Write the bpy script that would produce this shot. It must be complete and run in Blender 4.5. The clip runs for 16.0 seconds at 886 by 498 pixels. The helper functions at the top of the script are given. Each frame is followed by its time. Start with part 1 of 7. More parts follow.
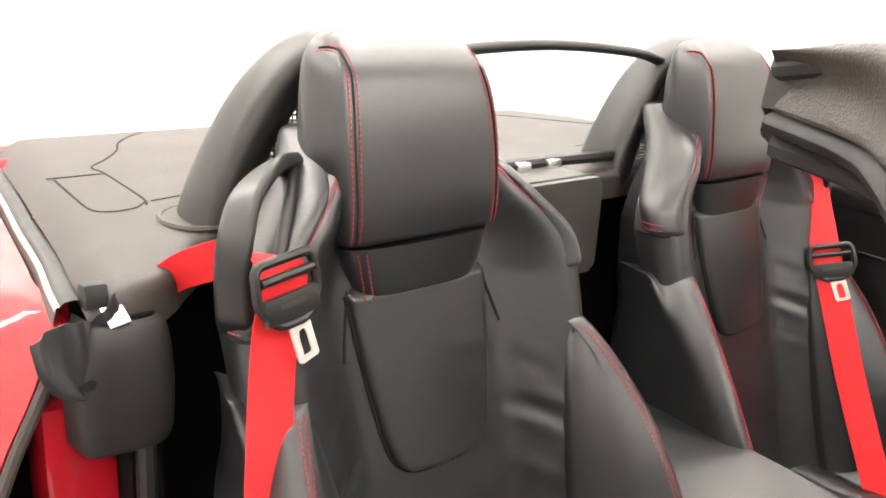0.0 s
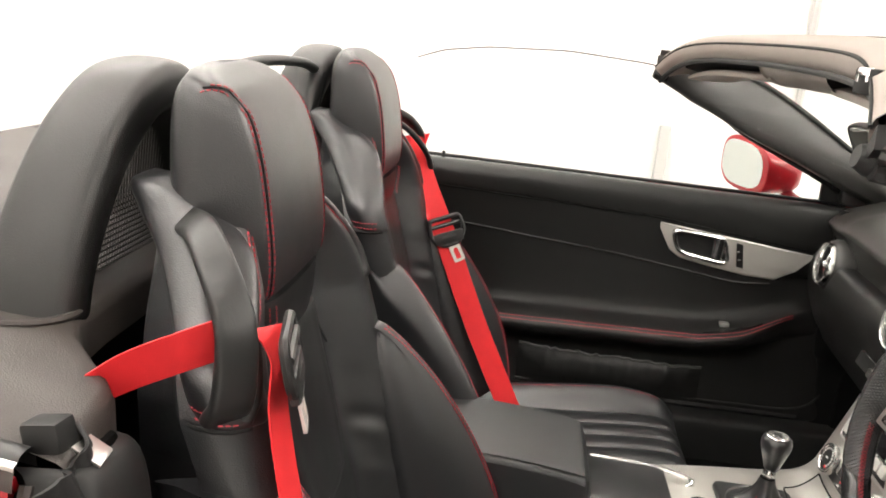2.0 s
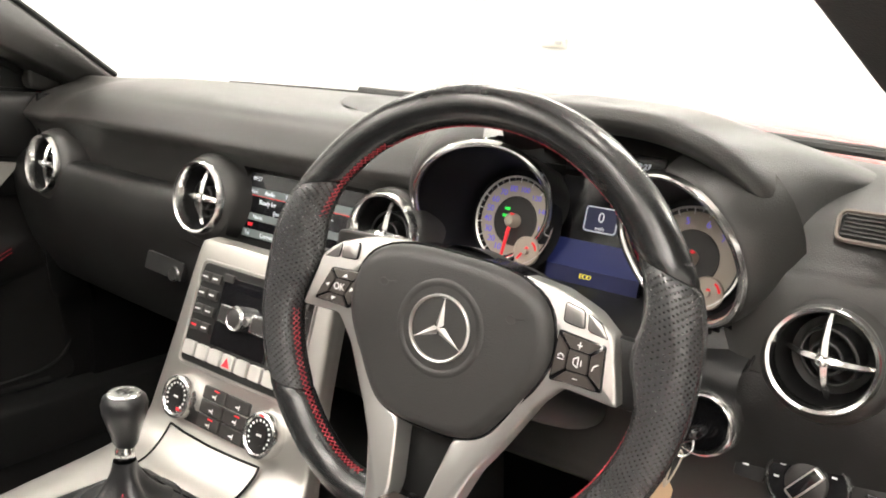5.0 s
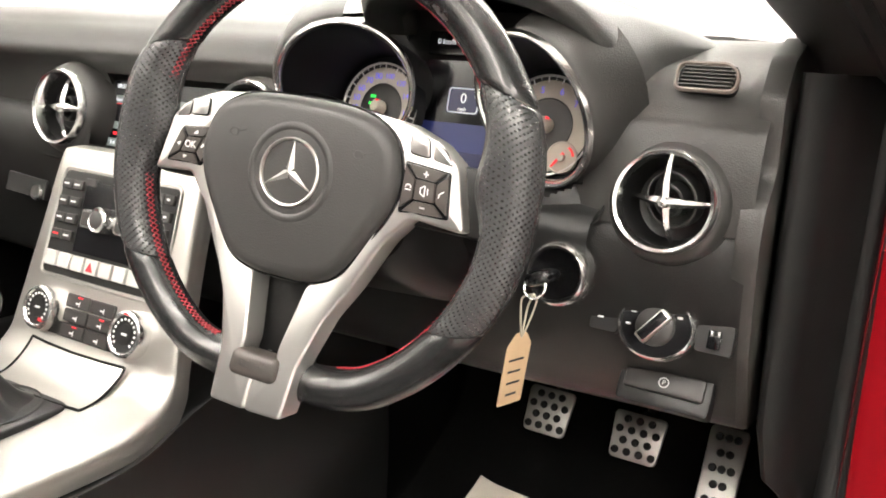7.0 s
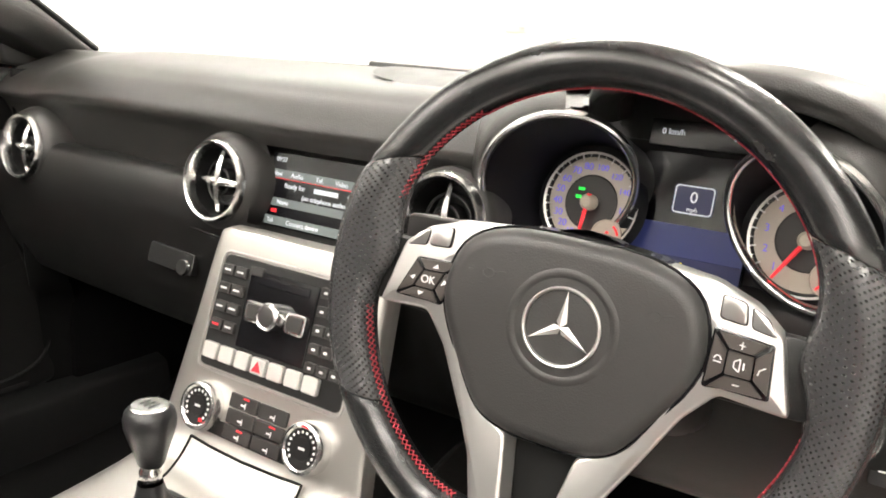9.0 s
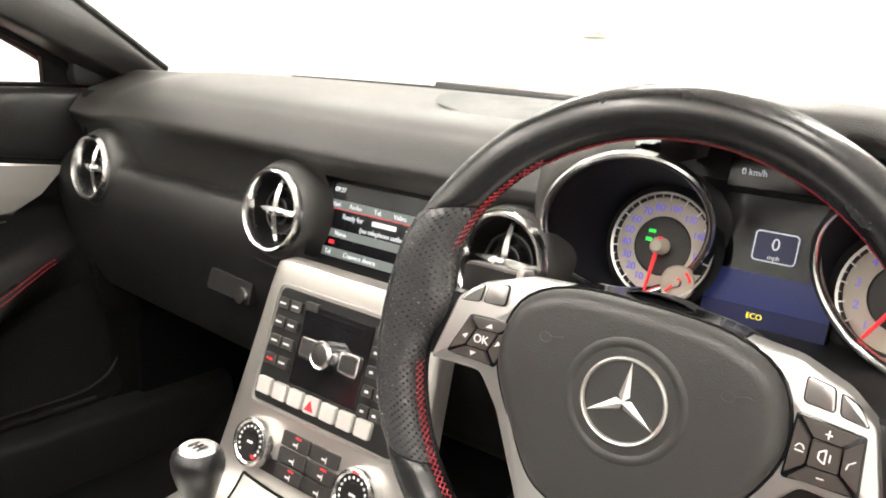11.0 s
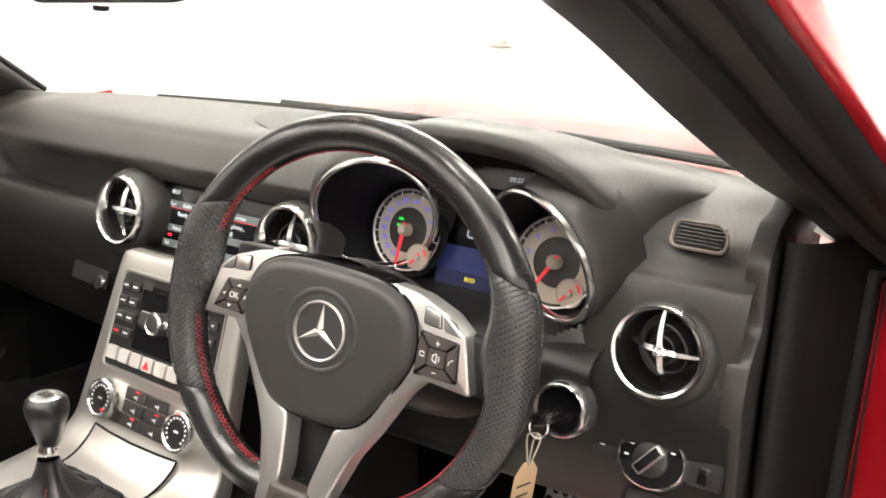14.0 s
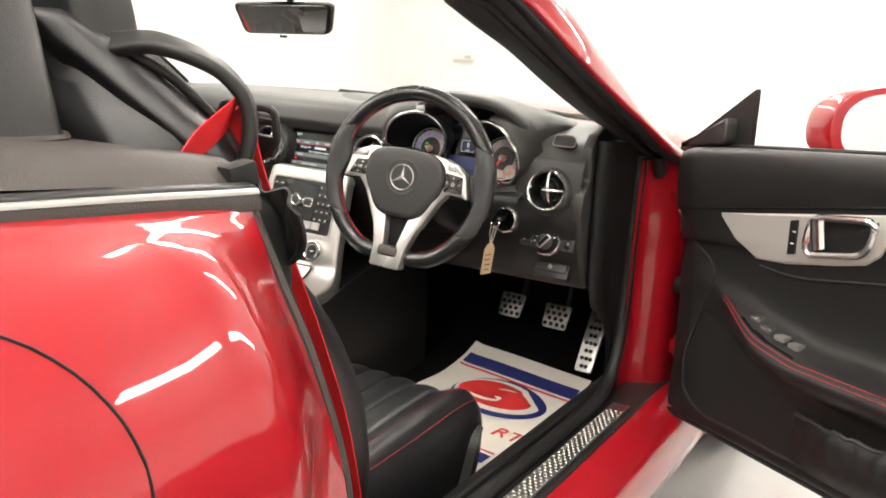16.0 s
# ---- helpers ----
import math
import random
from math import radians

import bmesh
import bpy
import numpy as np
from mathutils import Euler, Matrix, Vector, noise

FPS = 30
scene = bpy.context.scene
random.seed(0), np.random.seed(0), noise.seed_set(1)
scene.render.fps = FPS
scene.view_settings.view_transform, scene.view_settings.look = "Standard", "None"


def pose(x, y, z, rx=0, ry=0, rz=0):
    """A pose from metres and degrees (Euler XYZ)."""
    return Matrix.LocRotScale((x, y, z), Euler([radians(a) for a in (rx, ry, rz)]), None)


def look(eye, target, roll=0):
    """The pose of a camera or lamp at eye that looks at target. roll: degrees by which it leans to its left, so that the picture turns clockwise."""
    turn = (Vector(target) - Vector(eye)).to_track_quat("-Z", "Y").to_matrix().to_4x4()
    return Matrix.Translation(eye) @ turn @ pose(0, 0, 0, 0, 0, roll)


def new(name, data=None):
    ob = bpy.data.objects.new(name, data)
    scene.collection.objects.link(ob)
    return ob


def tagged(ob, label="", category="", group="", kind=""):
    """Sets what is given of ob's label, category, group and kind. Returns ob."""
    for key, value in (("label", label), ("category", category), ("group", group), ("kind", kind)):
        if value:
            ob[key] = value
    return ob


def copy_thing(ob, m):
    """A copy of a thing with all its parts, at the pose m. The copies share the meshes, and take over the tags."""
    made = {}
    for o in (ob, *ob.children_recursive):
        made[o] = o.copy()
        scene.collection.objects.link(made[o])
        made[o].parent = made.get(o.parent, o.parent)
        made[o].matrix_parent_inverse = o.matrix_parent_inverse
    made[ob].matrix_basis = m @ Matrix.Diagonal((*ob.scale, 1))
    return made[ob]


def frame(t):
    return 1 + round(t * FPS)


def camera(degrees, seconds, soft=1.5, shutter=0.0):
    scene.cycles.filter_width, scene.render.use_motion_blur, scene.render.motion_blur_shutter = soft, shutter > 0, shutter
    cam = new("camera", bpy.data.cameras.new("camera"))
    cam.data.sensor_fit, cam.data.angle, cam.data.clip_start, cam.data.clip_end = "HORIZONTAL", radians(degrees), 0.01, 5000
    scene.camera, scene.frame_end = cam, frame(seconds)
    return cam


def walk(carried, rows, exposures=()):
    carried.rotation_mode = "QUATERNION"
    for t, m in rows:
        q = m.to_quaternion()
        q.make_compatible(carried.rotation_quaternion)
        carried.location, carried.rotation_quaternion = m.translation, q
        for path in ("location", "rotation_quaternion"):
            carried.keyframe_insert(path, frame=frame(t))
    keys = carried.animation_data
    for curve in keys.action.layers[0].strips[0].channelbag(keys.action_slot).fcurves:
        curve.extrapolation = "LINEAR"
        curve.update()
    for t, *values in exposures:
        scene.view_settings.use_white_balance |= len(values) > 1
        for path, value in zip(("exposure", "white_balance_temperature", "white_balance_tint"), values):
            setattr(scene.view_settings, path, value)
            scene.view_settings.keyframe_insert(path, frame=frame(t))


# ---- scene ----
cam = camera(56.0, 16.0, soft=1.8)
PATH = [
    (0, (0.959, -0.218, 1.235), (-0.33, -1.635, 0.659), 3.4),
    (0.5, (1.062, -0.281, 1.261), (-0.422, -1.494, 0.688), 4.1),
    (1, (1.166, -0.398, 1.277), (-0.526, -1.305, 0.715), 4.8),
    (1.5, (1.264, -0.566, 1.272), (-0.589, -1.096, 0.74), 5.1),
    (2, (1.215, -0.666, 1.257), (-0.707, -0.837, 0.73), 5.1),
    (2.5, (1.101, -0.747, 1.22), (-0.822, -0.553, 0.706), 4.9),
    (3, (0.992, -0.8, 1.189), (-0.847, -0.189, 0.692), 4.8),
    (3.5, (0.875, -0.758, 1.139), (-0.809, 0.206, 0.652), 4.3),
    (4, (0.764, -0.694, 1.107), (-0.737, 0.537, 0.626), 3.9),
    (4.5, (0.717, -0.681, 1.076), (-0.588, 0.758, 0.602), 3.4),
    (5, (0.71, -0.668, 1.041), (-0.453, 0.89, 0.57), 3.2),
    (5.2, (0.71, -0.668, 1.03), (-0.402, 0.927, 0.562), 3.5),
    (7.3, (0.775, -0.663, 0.926), (-0.208, 1.015, 0.461), 3.1),
    (7.5, (0.776, -0.661, 0.934), (-0.205, 1.012, 0.447), 2.9),
    (8, (0.748, -0.667, 0.941), (-0.249, 1.005, 0.479), 3.2),
    (8.5, (0.657, -0.65, 0.978), (-0.367, 1.002, 0.507), 3.4),
    (9, (0.567, -0.654, 1.01), (-0.497, 0.967, 0.519), 3.3),
    (9.5, (0.536, -0.634, 1.025), (-0.582, 0.947, 0.525), 3.0),
    (9.7, (0.523, -0.637, 1.03), (-0.604, 0.937, 0.526), 3.0),
    (11.8, (0.564, -0.599, 1.042), (-0.684, 0.881, 0.542), 2.9),
    (12, (0.566, -0.602, 1.05), (-0.686, 0.872, 0.54), 2.8),
    (12.5, (0.614, -0.589, 1.041), (-0.637, 0.888, 0.538), 2.8),
    (13, (0.672, -0.588, 1.04), (-0.536, 0.928, 0.547), 2.8),
    (13.5, (0.729, -0.611, 1.044), (-0.42, 0.954, 0.563), 2.9),
    (14, (0.81, -0.69, 1.076), (-0.272, 0.923, 0.6), 2.9),
    (14.5, (0.911, -0.846, 1.099), (-0.1, 0.814, 0.629), 3.1),
    (15, (1.019, -1.04, 1.11), (0.039, 0.642, 0.651), 3.2),
    (15.3, (1.109, -1.187, 1.11), (0.124, 0.491, 0.647), 3.2),
    (15.5, (1.163, -1.294, 1.095), (0.177, 0.386, 0.643), 3.3),
    (16, (1.275, -1.546, 1.064), (0.269, 0.126, 0.626), 3.7),
]
walk(cam, [(t, look(eye, target, roll)) for t, eye, target, roll in PATH],
     [(0.0, 0.45), (0.8, 0.20), (1.6, -0.15), (2.5, -0.10), (4.0, 0.05), (5.2, 0.05), (7.4, 0.50), (8.3, 0.40), (9.2, 0.22), (12.0, 0.20), (13.5, 0.10), (15.0, -0.12), (16.0, -0.25)])

# ---- light ----
scene.view_settings.exposure = 0.0
sky = bpy.data.worlds.new("studio_air")
sky.use_nodes = True
sky.node_tree.nodes["Background"].inputs[0].default_value = (1.0, 0.96, 0.92, 1)
sky.node_tree.nodes["Background"].inputs[1].default_value = 0.3
scene.world = sky

# ---- materials ----
def material(name, colour, rough=0.5, metal=0.0, coat=0.0, spec=0.5, vary=0.0, vary_scale=6.0, bump=0.0, bump_scale=300.0, bump2=0.0, bump2_scale=20.0,
             rough_vary=0.0, voronoi=False, emit=0.0):
    m = bpy.data.materials.new(name)
    m.use_nodes = True
    nt = m.node_tree
    b = nt.nodes["Principled BSDF"]
    b.inputs["Base Color"].default_value = (*colour, 1)
    b.inputs["Roughness"].default_value = rough
    b.inputs["Metallic"].default_value = metal
    b.inputs["Coat Weight"].default_value = coat
    b.inputs["Coat Roughness"].default_value = 0.03
    b.inputs["Specular IOR Level"].default_value = spec
    if emit:
        b.inputs["Emission Color"].default_value = (*colour, 1)
        b.inputs["Emission Strength"].default_value = emit
    co = nt.nodes.new("ShaderNodeTexCoord")
    link = nt.links.new

    def tex(scale, detail=4.0):
        n = nt.nodes.new("ShaderNodeTexNoise")
        n.inputs["Scale"].default_value, n.inputs["Detail"].default_value = scale, detail
        link(co.outputs["Object"], n.inputs["Vector"])
        return n.outputs["Fac"]

    if vary:
        mix = nt.nodes.new("ShaderNodeMix")
        mix.data_type = "RGBA"
        mix.inputs["A"].default_value = (*[c * (1 - vary) for c in colour], 1)
        mix.inputs["B"].default_value = (*[min(1, c * (1 + vary)) for c in colour], 1)
        link(tex(vary_scale), mix.inputs["Factor"])
        link(mix.outputs["Result"], b.inputs["Base Color"])
    if rough_vary:
        r = nt.nodes.new("ShaderNodeMapRange")
        r.inputs["To Min"].default_value, r.inputs["To Max"].default_value = rough - rough_vary, rough + rough_vary
        link(tex(vary_scale * 2.3), r.inputs["Value"])
        link(r.outputs["Result"], b.inputs["Roughness"])
    last = None
    if bump:
        bn = nt.nodes.new("ShaderNodeBump")
        bn.inputs["Strength"].default_value, bn.inputs["Distance"].default_value = bump, 0.001
        if voronoi:
            v = nt.nodes.new("ShaderNodeTexVoronoi")
            v.inputs["Scale"].default_value = bump_scale
            link(co.outputs["Object"], v.inputs["Vector"])
            link(v.outputs["Distance"], bn.inputs["Height"])
        else:
            link(tex(bump_scale, 2.0), bn.inputs["Height"])
        last = bn
    if bump2:
        bn = nt.nodes.new("ShaderNodeBump")
        bn.inputs["Strength"].default_value, bn.inputs["Distance"].default_value = bump2, 0.01
        link(tex(bump2_scale, 2.0), bn.inputs["Height"])
        if last:
            link(last.outputs["Normal"], bn.inputs["Normal"])
        last = bn
    if last:
        link(last.outputs["Normal"], b.inputs["Normal"])
    return m


LEATHER = material("black_leather", (0.0135, 0.0138, 0.0150), 0.33, spec=0.65, vary=0.25, vary_scale=9, bump=0.2, bump_scale=700, bump2=0.05, bump2_scale=14, rough_vary=0.06, voronoi=True)
LEATHER2 = material("smooth_black_leather", (0.0120, 0.0122, 0.0132), 0.33, spec=0.6, vary=0.2, vary_scale=12, bump=0.15, bump_scale=500, rough_vary=0.05, voronoi=True)
WHEEL_LEATHER = material("wheel_leather", (0.016, 0.016, 0.0165), 0.25, spec=0.75, vary=0.25, vary_scale=25, bump=0.02, bump_scale=700, rough_vary=0.06, voronoi=True)
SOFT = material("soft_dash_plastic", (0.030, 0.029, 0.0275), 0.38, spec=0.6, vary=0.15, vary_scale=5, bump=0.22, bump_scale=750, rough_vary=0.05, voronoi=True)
# SOFT in a darker tone: the lower dash's shade is put into the colour
LOWER = material("darkened_soft_plastic", (0.0105, 0.0102, 0.010), 0.40, spec=0.5, vary=0.15, vary_scale=5, bump=0.22, bump_scale=750, rough_vary=0.05, voronoi=True)
DECK = material("grey_deck_plastic", (0.037, 0.031, 0.028), 0.5, spec=0.4, vary=0.1, vary_scale=4, bump=0.3, bump_scale=700, rough_vary=0.05, voronoi=True)
PLASTIC = material("black_plastic", (0.013, 0.013, 0.013), 0.4, spec=0.4, vary=0.2, vary_scale=15, bump=0.1, bump_scale=500, rough_vary=0.08)
GLOSS = material("gloss_black_plastic", (0.008, 0.008, 0.009), 0.12, spec=0.5)
RUBBER = material("black_rubber", (0.012, 0.012, 0.012), 0.55, spec=0.3, vary=0.3, vary_scale=30, bump=0.1, bump_scale=200)
TRIM = material("matt_black_trim", (0.0062, 0.0062, 0.0062), 0.5, spec=0.25, vary=0.25, vary_scale=12, bump=0.15, bump_scale=500)
CARPET = material("black_carpet", (0.0042, 0.0042, 0.0042), 0.95, spec=0.1, vary=0.4, vary_scale=120, bump=0.8, bump_scale=900)
DOORCARD = material("black_door_card", (0.0085, 0.0083, 0.0082), 0.48, spec=0.4, vary=0.15, vary_scale=8, bump=0.25, bump_scale=600, rough_vary=0.06, voronoi=True)
SILVER = material("brushed_silver_trim", (0.56, 0.545, 0.515), 0.36, metal=0.85, vary=0.05, vary_scale=3, bump=0.03, bump_scale=900, rough_vary=0.04)
PADSKIN = material("airbag_cover_skin", (0.034, 0.033, 0.032), 0.42, spec=0.5, vary=0.15, vary_scale=8, bump=0.12, bump_scale=900, voronoi=True)
DOORTRIM = material("pale_silver_trim", (0.50, 0.485, 0.455), 0.42, metal=0.35, vary=0.05, vary_scale=3, bump=0.03, bump_scale=900, rough_vary=0.04)
SATIN = material("satin_silver", (0.68, 0.67, 0.65), 0.30, metal=0.9, vary=0.05, vary_scale=5)
PEARL = material("pearl_silver_switch", (0.62, 0.61, 0.58), 0.35, metal=0.25, vary=0.04, vary_scale=20)
CHROME = material("chrome", (0.86, 0.86, 0.85), 0.22, metal=1.0)
STEEL = material("brushed_steel", (0.55, 0.54, 0.52), 0.33, metal=1.0, vary=0.1, vary_scale=40, bump=0.05, bump_scale=600)
PAINT = material("red_car_paint", (0.29, 0.005, 0.011), 0.35, coat=1.0, spec=0.2, vary=0.04, vary_scale=3)
BELT = material("red_belt_webbing", (0.62, 0.02, 0.025), 0.55, spec=0.3, vary=0.08, vary_scale=60, bump=0.3, bump_scale=900)
THREAD = material("red_thread", (0.33, 0.018, 0.03), 0.6, vary=0.2, vary_scale=200)
GROOVE = material("seam_shadow_groove", (0.008, 0.008, 0.008), 0.7, spec=0.2)
WALL = material("white_wall_paint", (0.70, 0.70, 0.69), 0.7, spec=0.2, vary=0.02, vary_scale=1.5)
FLOORM = material("pale_grey_floor_paint", (0.42, 0.42, 0.41), 0.45, vary=0.08, vary_scale=2.0, bump=0.05, bump_scale=60, rough_vary=0.1)


def perforated(name, base, pitch):
    """Leather with a regular field of small pricked holes, laid out on the surface in metres."""
    m = material(name, base, 0.24, spec=0.75, vary=0.2, vary_scale=25)
    nt = m.node_tree
    b = nt.nodes["Principled BSDF"]
    co = nt.nodes.new("ShaderNodeTexCoord")
    mp = nt.nodes.new("ShaderNodeMapping")
    mp.inputs["Rotation"].default_value = (0, 0, radians(45))
    mp.inputs["Scale"].default_value = (1 / pitch, 1 / pitch, 1 / pitch)
    v = nt.nodes.new("ShaderNodeTexVoronoi")
    v.voronoi_dimensions = "2D"
    v.inputs["Scale"].default_value, v.inputs["Randomness"].default_value = 1.0, 0.0
    r = nt.nodes.new("ShaderNodeMapRange")
    r.inputs["From Min"].default_value, r.inputs["From Max"].default_value = 0.13, 0.27
    bn = nt.nodes.new("ShaderNodeBump")
    bn.inputs["Strength"].default_value, bn.inputs["Distance"].default_value = 0.7, 0.0009
    link = nt.links.new
    link(co.outputs["UV"], mp.inputs["Vector"])
    link(mp.outputs["Vector"], v.inputs["Vector"])
    link(v.outputs["Distance"], r.inputs["Value"])
    link(r.outputs["Result"], bn.inputs["Height"])
    link(bn.outputs["Normal"], b.inputs["Normal"])
    pits = nt.nodes.new("ShaderNodeMix")
    pits.data_type = "RGBA"
    pits.inputs["A"].default_value, pits.inputs["B"].default_value = (0.002, 0.002, 0.002, 1), (*[c * 1.7 for c in base], 1)
    link(r.outputs["Result"], pits.inputs["Factor"])
    link(pits.outputs["Result"], b.inputs["Base Color"])
    return m


PERF = perforated("perforated_leather", (0.024, 0.024, 0.025), 0.0034)
BEIGE = material("beige_dial", (0.50, 0.45, 0.38), 0.6, vary=0.04, vary_scale=30)
NEEDLE = material("red_needle", (0.85, 0.04, 0.05), 0.4, emit=0.5)
VIOLET = material("violet_numerals", (0.15, 0.13, 0.60), 0.5, emit=0.6)
WELL = material("matt_black_well", (0.005, 0.005, 0.007), 0.55, spec=0.25)
WHITE = material("white_print", (0.8, 0.8, 0.8), 0.5)
LIT = material("lit_white_characters", (0.62, 0.65, 0.70), 0.5, emit=0.45)
GREEN = material("lit_green_symbol", (0.02, 0.8, 0.08), 0.5, emit=0.8)
YELLOW = material("lit_yellow_word", (0.9, 0.75, 0.05), 0.5, emit=0.8)
REDLED = material("lit_red_mark", (0.75, 0.02, 0.03), 0.5, emit=0.6)
SCREEN = material("dark_screen", (0.006, 0.006, 0.008), 0.15)
SCREENBAR = material("grey_screen_bar", (0.14, 0.16, 0.16), 0.3, emit=0.25)
BLUEGLOW = material("blue_screen_band", (0.022, 0.030, 0.115), 0.3, emit=0.28)
DEEPBLUE = material("deep_blue_screen", (0.014, 0.017, 0.06), 0.3, emit=0.25)
BUTTON = material("dark_grey_button", (0.03, 0.028, 0.027), 0.45, vary=0.1, vary_scale=80)
WARM = material("dark_warm_button", (0.045, 0.038, 0.034), 0.45, vary=0.1, vary_scale=60)
BUFF = material("buff_card", (0.62, 0.44, 0.27), 0.8, vary=0.08, vary_scale=40)
STRING = material("white_string", (0.65, 0.6, 0.5), 0.9)
MIRROR = material("mirror_glass", (0.70, 0.73, 0.71), 0.02, metal=1.0)
# partly diffuse grey, painting in the pale haze of the mirror's reflection
HAZYMIRROR = material("hazy_mirror_glass", (0.70, 0.69, 0.66), 0.03, metal=0.86, vary=0.1, vary_scale=12)
PAPER = material("white_paper", (0.72, 0.68, 0.60), 0.75, vary=0.04, vary_scale=8, bump2=0.08, bump2_scale=12)
NAVY = material("navy_print", (0.02, 0.025, 0.14), 0.6)
REDPRINT = material("red_print", (0.60, 0.03, 0.03), 0.6)
BEIGEPL = material("beige_grey_plastic", (0.20, 0.165, 0.145), 0.5, vary=0.12, vary_scale=10, bump=0.15, bump_scale=500)


def glass(name, tint, gloss):
    """Thin clear glass, glossier at a slant."""
    m = bpy.data.materials.new(name)
    m.use_nodes = True
    nt = m.node_tree
    nt.nodes.remove(nt.nodes["Principled BSDF"])
    tr = nt.nodes.new("ShaderNodeBsdfTransparent")
    gl = nt.nodes.new("ShaderNodeBsdfGlossy")
    lw = nt.nodes.new("ShaderNodeLayerWeight")
    pw = nt.nodes.new("ShaderNodeMath")
    ml = nt.nodes.new("ShaderNodeMath")
    mix = nt.nodes.new("ShaderNodeMixShader")
    pw.operation, ml.operation = "POWER", "MULTIPLY_ADD"
    lw.inputs[0].default_value = 0.5
    pw.inputs[1].default_value = 4.0
    ml.inputs[1].default_value, ml.inputs[2].default_value = gloss, 0.015
    tr.inputs[0].default_value = (*tint, 1)
    gl.inputs["Roughness"].default_value = 0.01
    nt.links.new(lw.outputs["Facing"], pw.inputs[0])
    nt.links.new(pw.outputs[0], ml.inputs[0])
    nt.links.new(ml.outputs[0], mix.inputs[0])
    nt.links.new(tr.outputs[0], mix.inputs[1])
    nt.links.new(gl.outputs[0], mix.inputs[2])
    nt.links.new(mix.outputs[0], nt.nodes["Material Output"].inputs[0])
    return m


GLASS = glass("clear_glass", (0.985, 0.995, 0.99), 0.25)


# ---- builders ----
def part(name, bm, mat, parent=None, label="", smooth=True, m=None, angle=40):
    me = bpy.data.meshes.new(name)
    bmesh.ops.recalc_face_normals(bm, faces=bm.faces)
    if smooth:
        sharp = radians(angle)
        for f in bm.faces:
            f.smooth = True
        for e in bm.edges:
            if len(e.link_faces) == 2 and e.calc_face_angle(0) > sharp:
                e.smooth = False
    bm.to_mesh(me)
    bm.free()
    ob = new(name, me)
    me.materials.append(mat)
    if parent:
        ob.parent = parent
    if m is not None:
        ob.matrix_basis = m
    if label:
        ob["label"] = label
    return ob


def thing(name, label, category, at=(0, 0, 0), group="", kind=""):
    ob = new(name)
    ob.empty_display_size = 0.05
    ob.location = at
    return tagged(ob, label, category, group, kind)


def spline(pts, n, closed=False):
    """n points along a Catmull-Rom curve through pts."""
    p = [np.array(q, float) for q in pts]
    k = len(p)
    out = []
    segs = k if closed else k - 1
    for i in range(n):
        u = i / n * segs if closed else i / (n - 1) * segs
        a = min(int(u), segs - 1)
        f = u - a
        if closed:
            q = [p[(a + d) % k] for d in (-1, 0, 1, 2)]
        else:
            q = [p[max(a - 1, 0)], p[a], p[min(a + 1, k - 1)], p[min(a + 2, k - 1)]]
            if a == 0:
                q[0] = 2 * p[0] - p[1]
            if a == k - 2:
                q[3] = 2 * p[-1] - p[-2]
        out.append(0.5 * (2 * q[1] + (q[2] - q[0]) * f + (2 * q[0] - 5 * q[1] + 4 * q[2] - q[3]) * f * f + (3 * q[1] - q[0] - 3 * q[2] + q[3]) * f ** 3))
    return out


def grid(rows, loop=False, cap=False, bm=None):
    """A mesh through rows of points; loop joins each row's ends, cap fills the first and last rows."""
    bm = bm or bmesh.new()
    v = [[bm.verts.new(tuple(p)) for p in r] for r in rows]
    n = len(v[0])
    for a, b in zip(v, v[1:]):
        for i in range(n if loop else n - 1):
            j = (i + 1) % n
            bm.faces.new((a[i], a[j], b[j], b[i]))
    if cap:
        bm.faces.new(v[0][::-1])
        bm.faces.new(v[-1])
    return bm


def net(rows, nu, nv, loop=False, cap=False, bm=None):
    """A smooth surface through a net of control points."""
    fine = [spline(r, nu, loop) for r in rows]
    cols = [spline([r[i] for r in fine], nv) for i in range(nu)]
    return grid([[cols[i][j] for i in range(nu)] for j in range(nv)], loop, cap, bm)


def solid(bm, thickness, direction=None):
    """Gives a sheet thickness: shifts a copy along direction, or along the normals, and closes the rim."""
    bmesh.ops.recalc_face_normals(bm, faces=bm.faces)
    bm.normal_update()
    top = list(bm.faces)
    rim = [e for e in bm.edges if len(e.link_faces) == 1]
    verts = list(bm.verts)
    twin = {}
    for v in verts:
        d = Vector(direction) if direction is not None else v.normal
        twin[v] = bm.verts.new(v.co - d * thickness)
    for f in top:
        bm.faces.new([twin[v] for v in reversed(f.verts)])
    for e in rim:
        a, b = e.verts
        bm.faces.new((a, b, twin[b], twin[a]))
    return bm


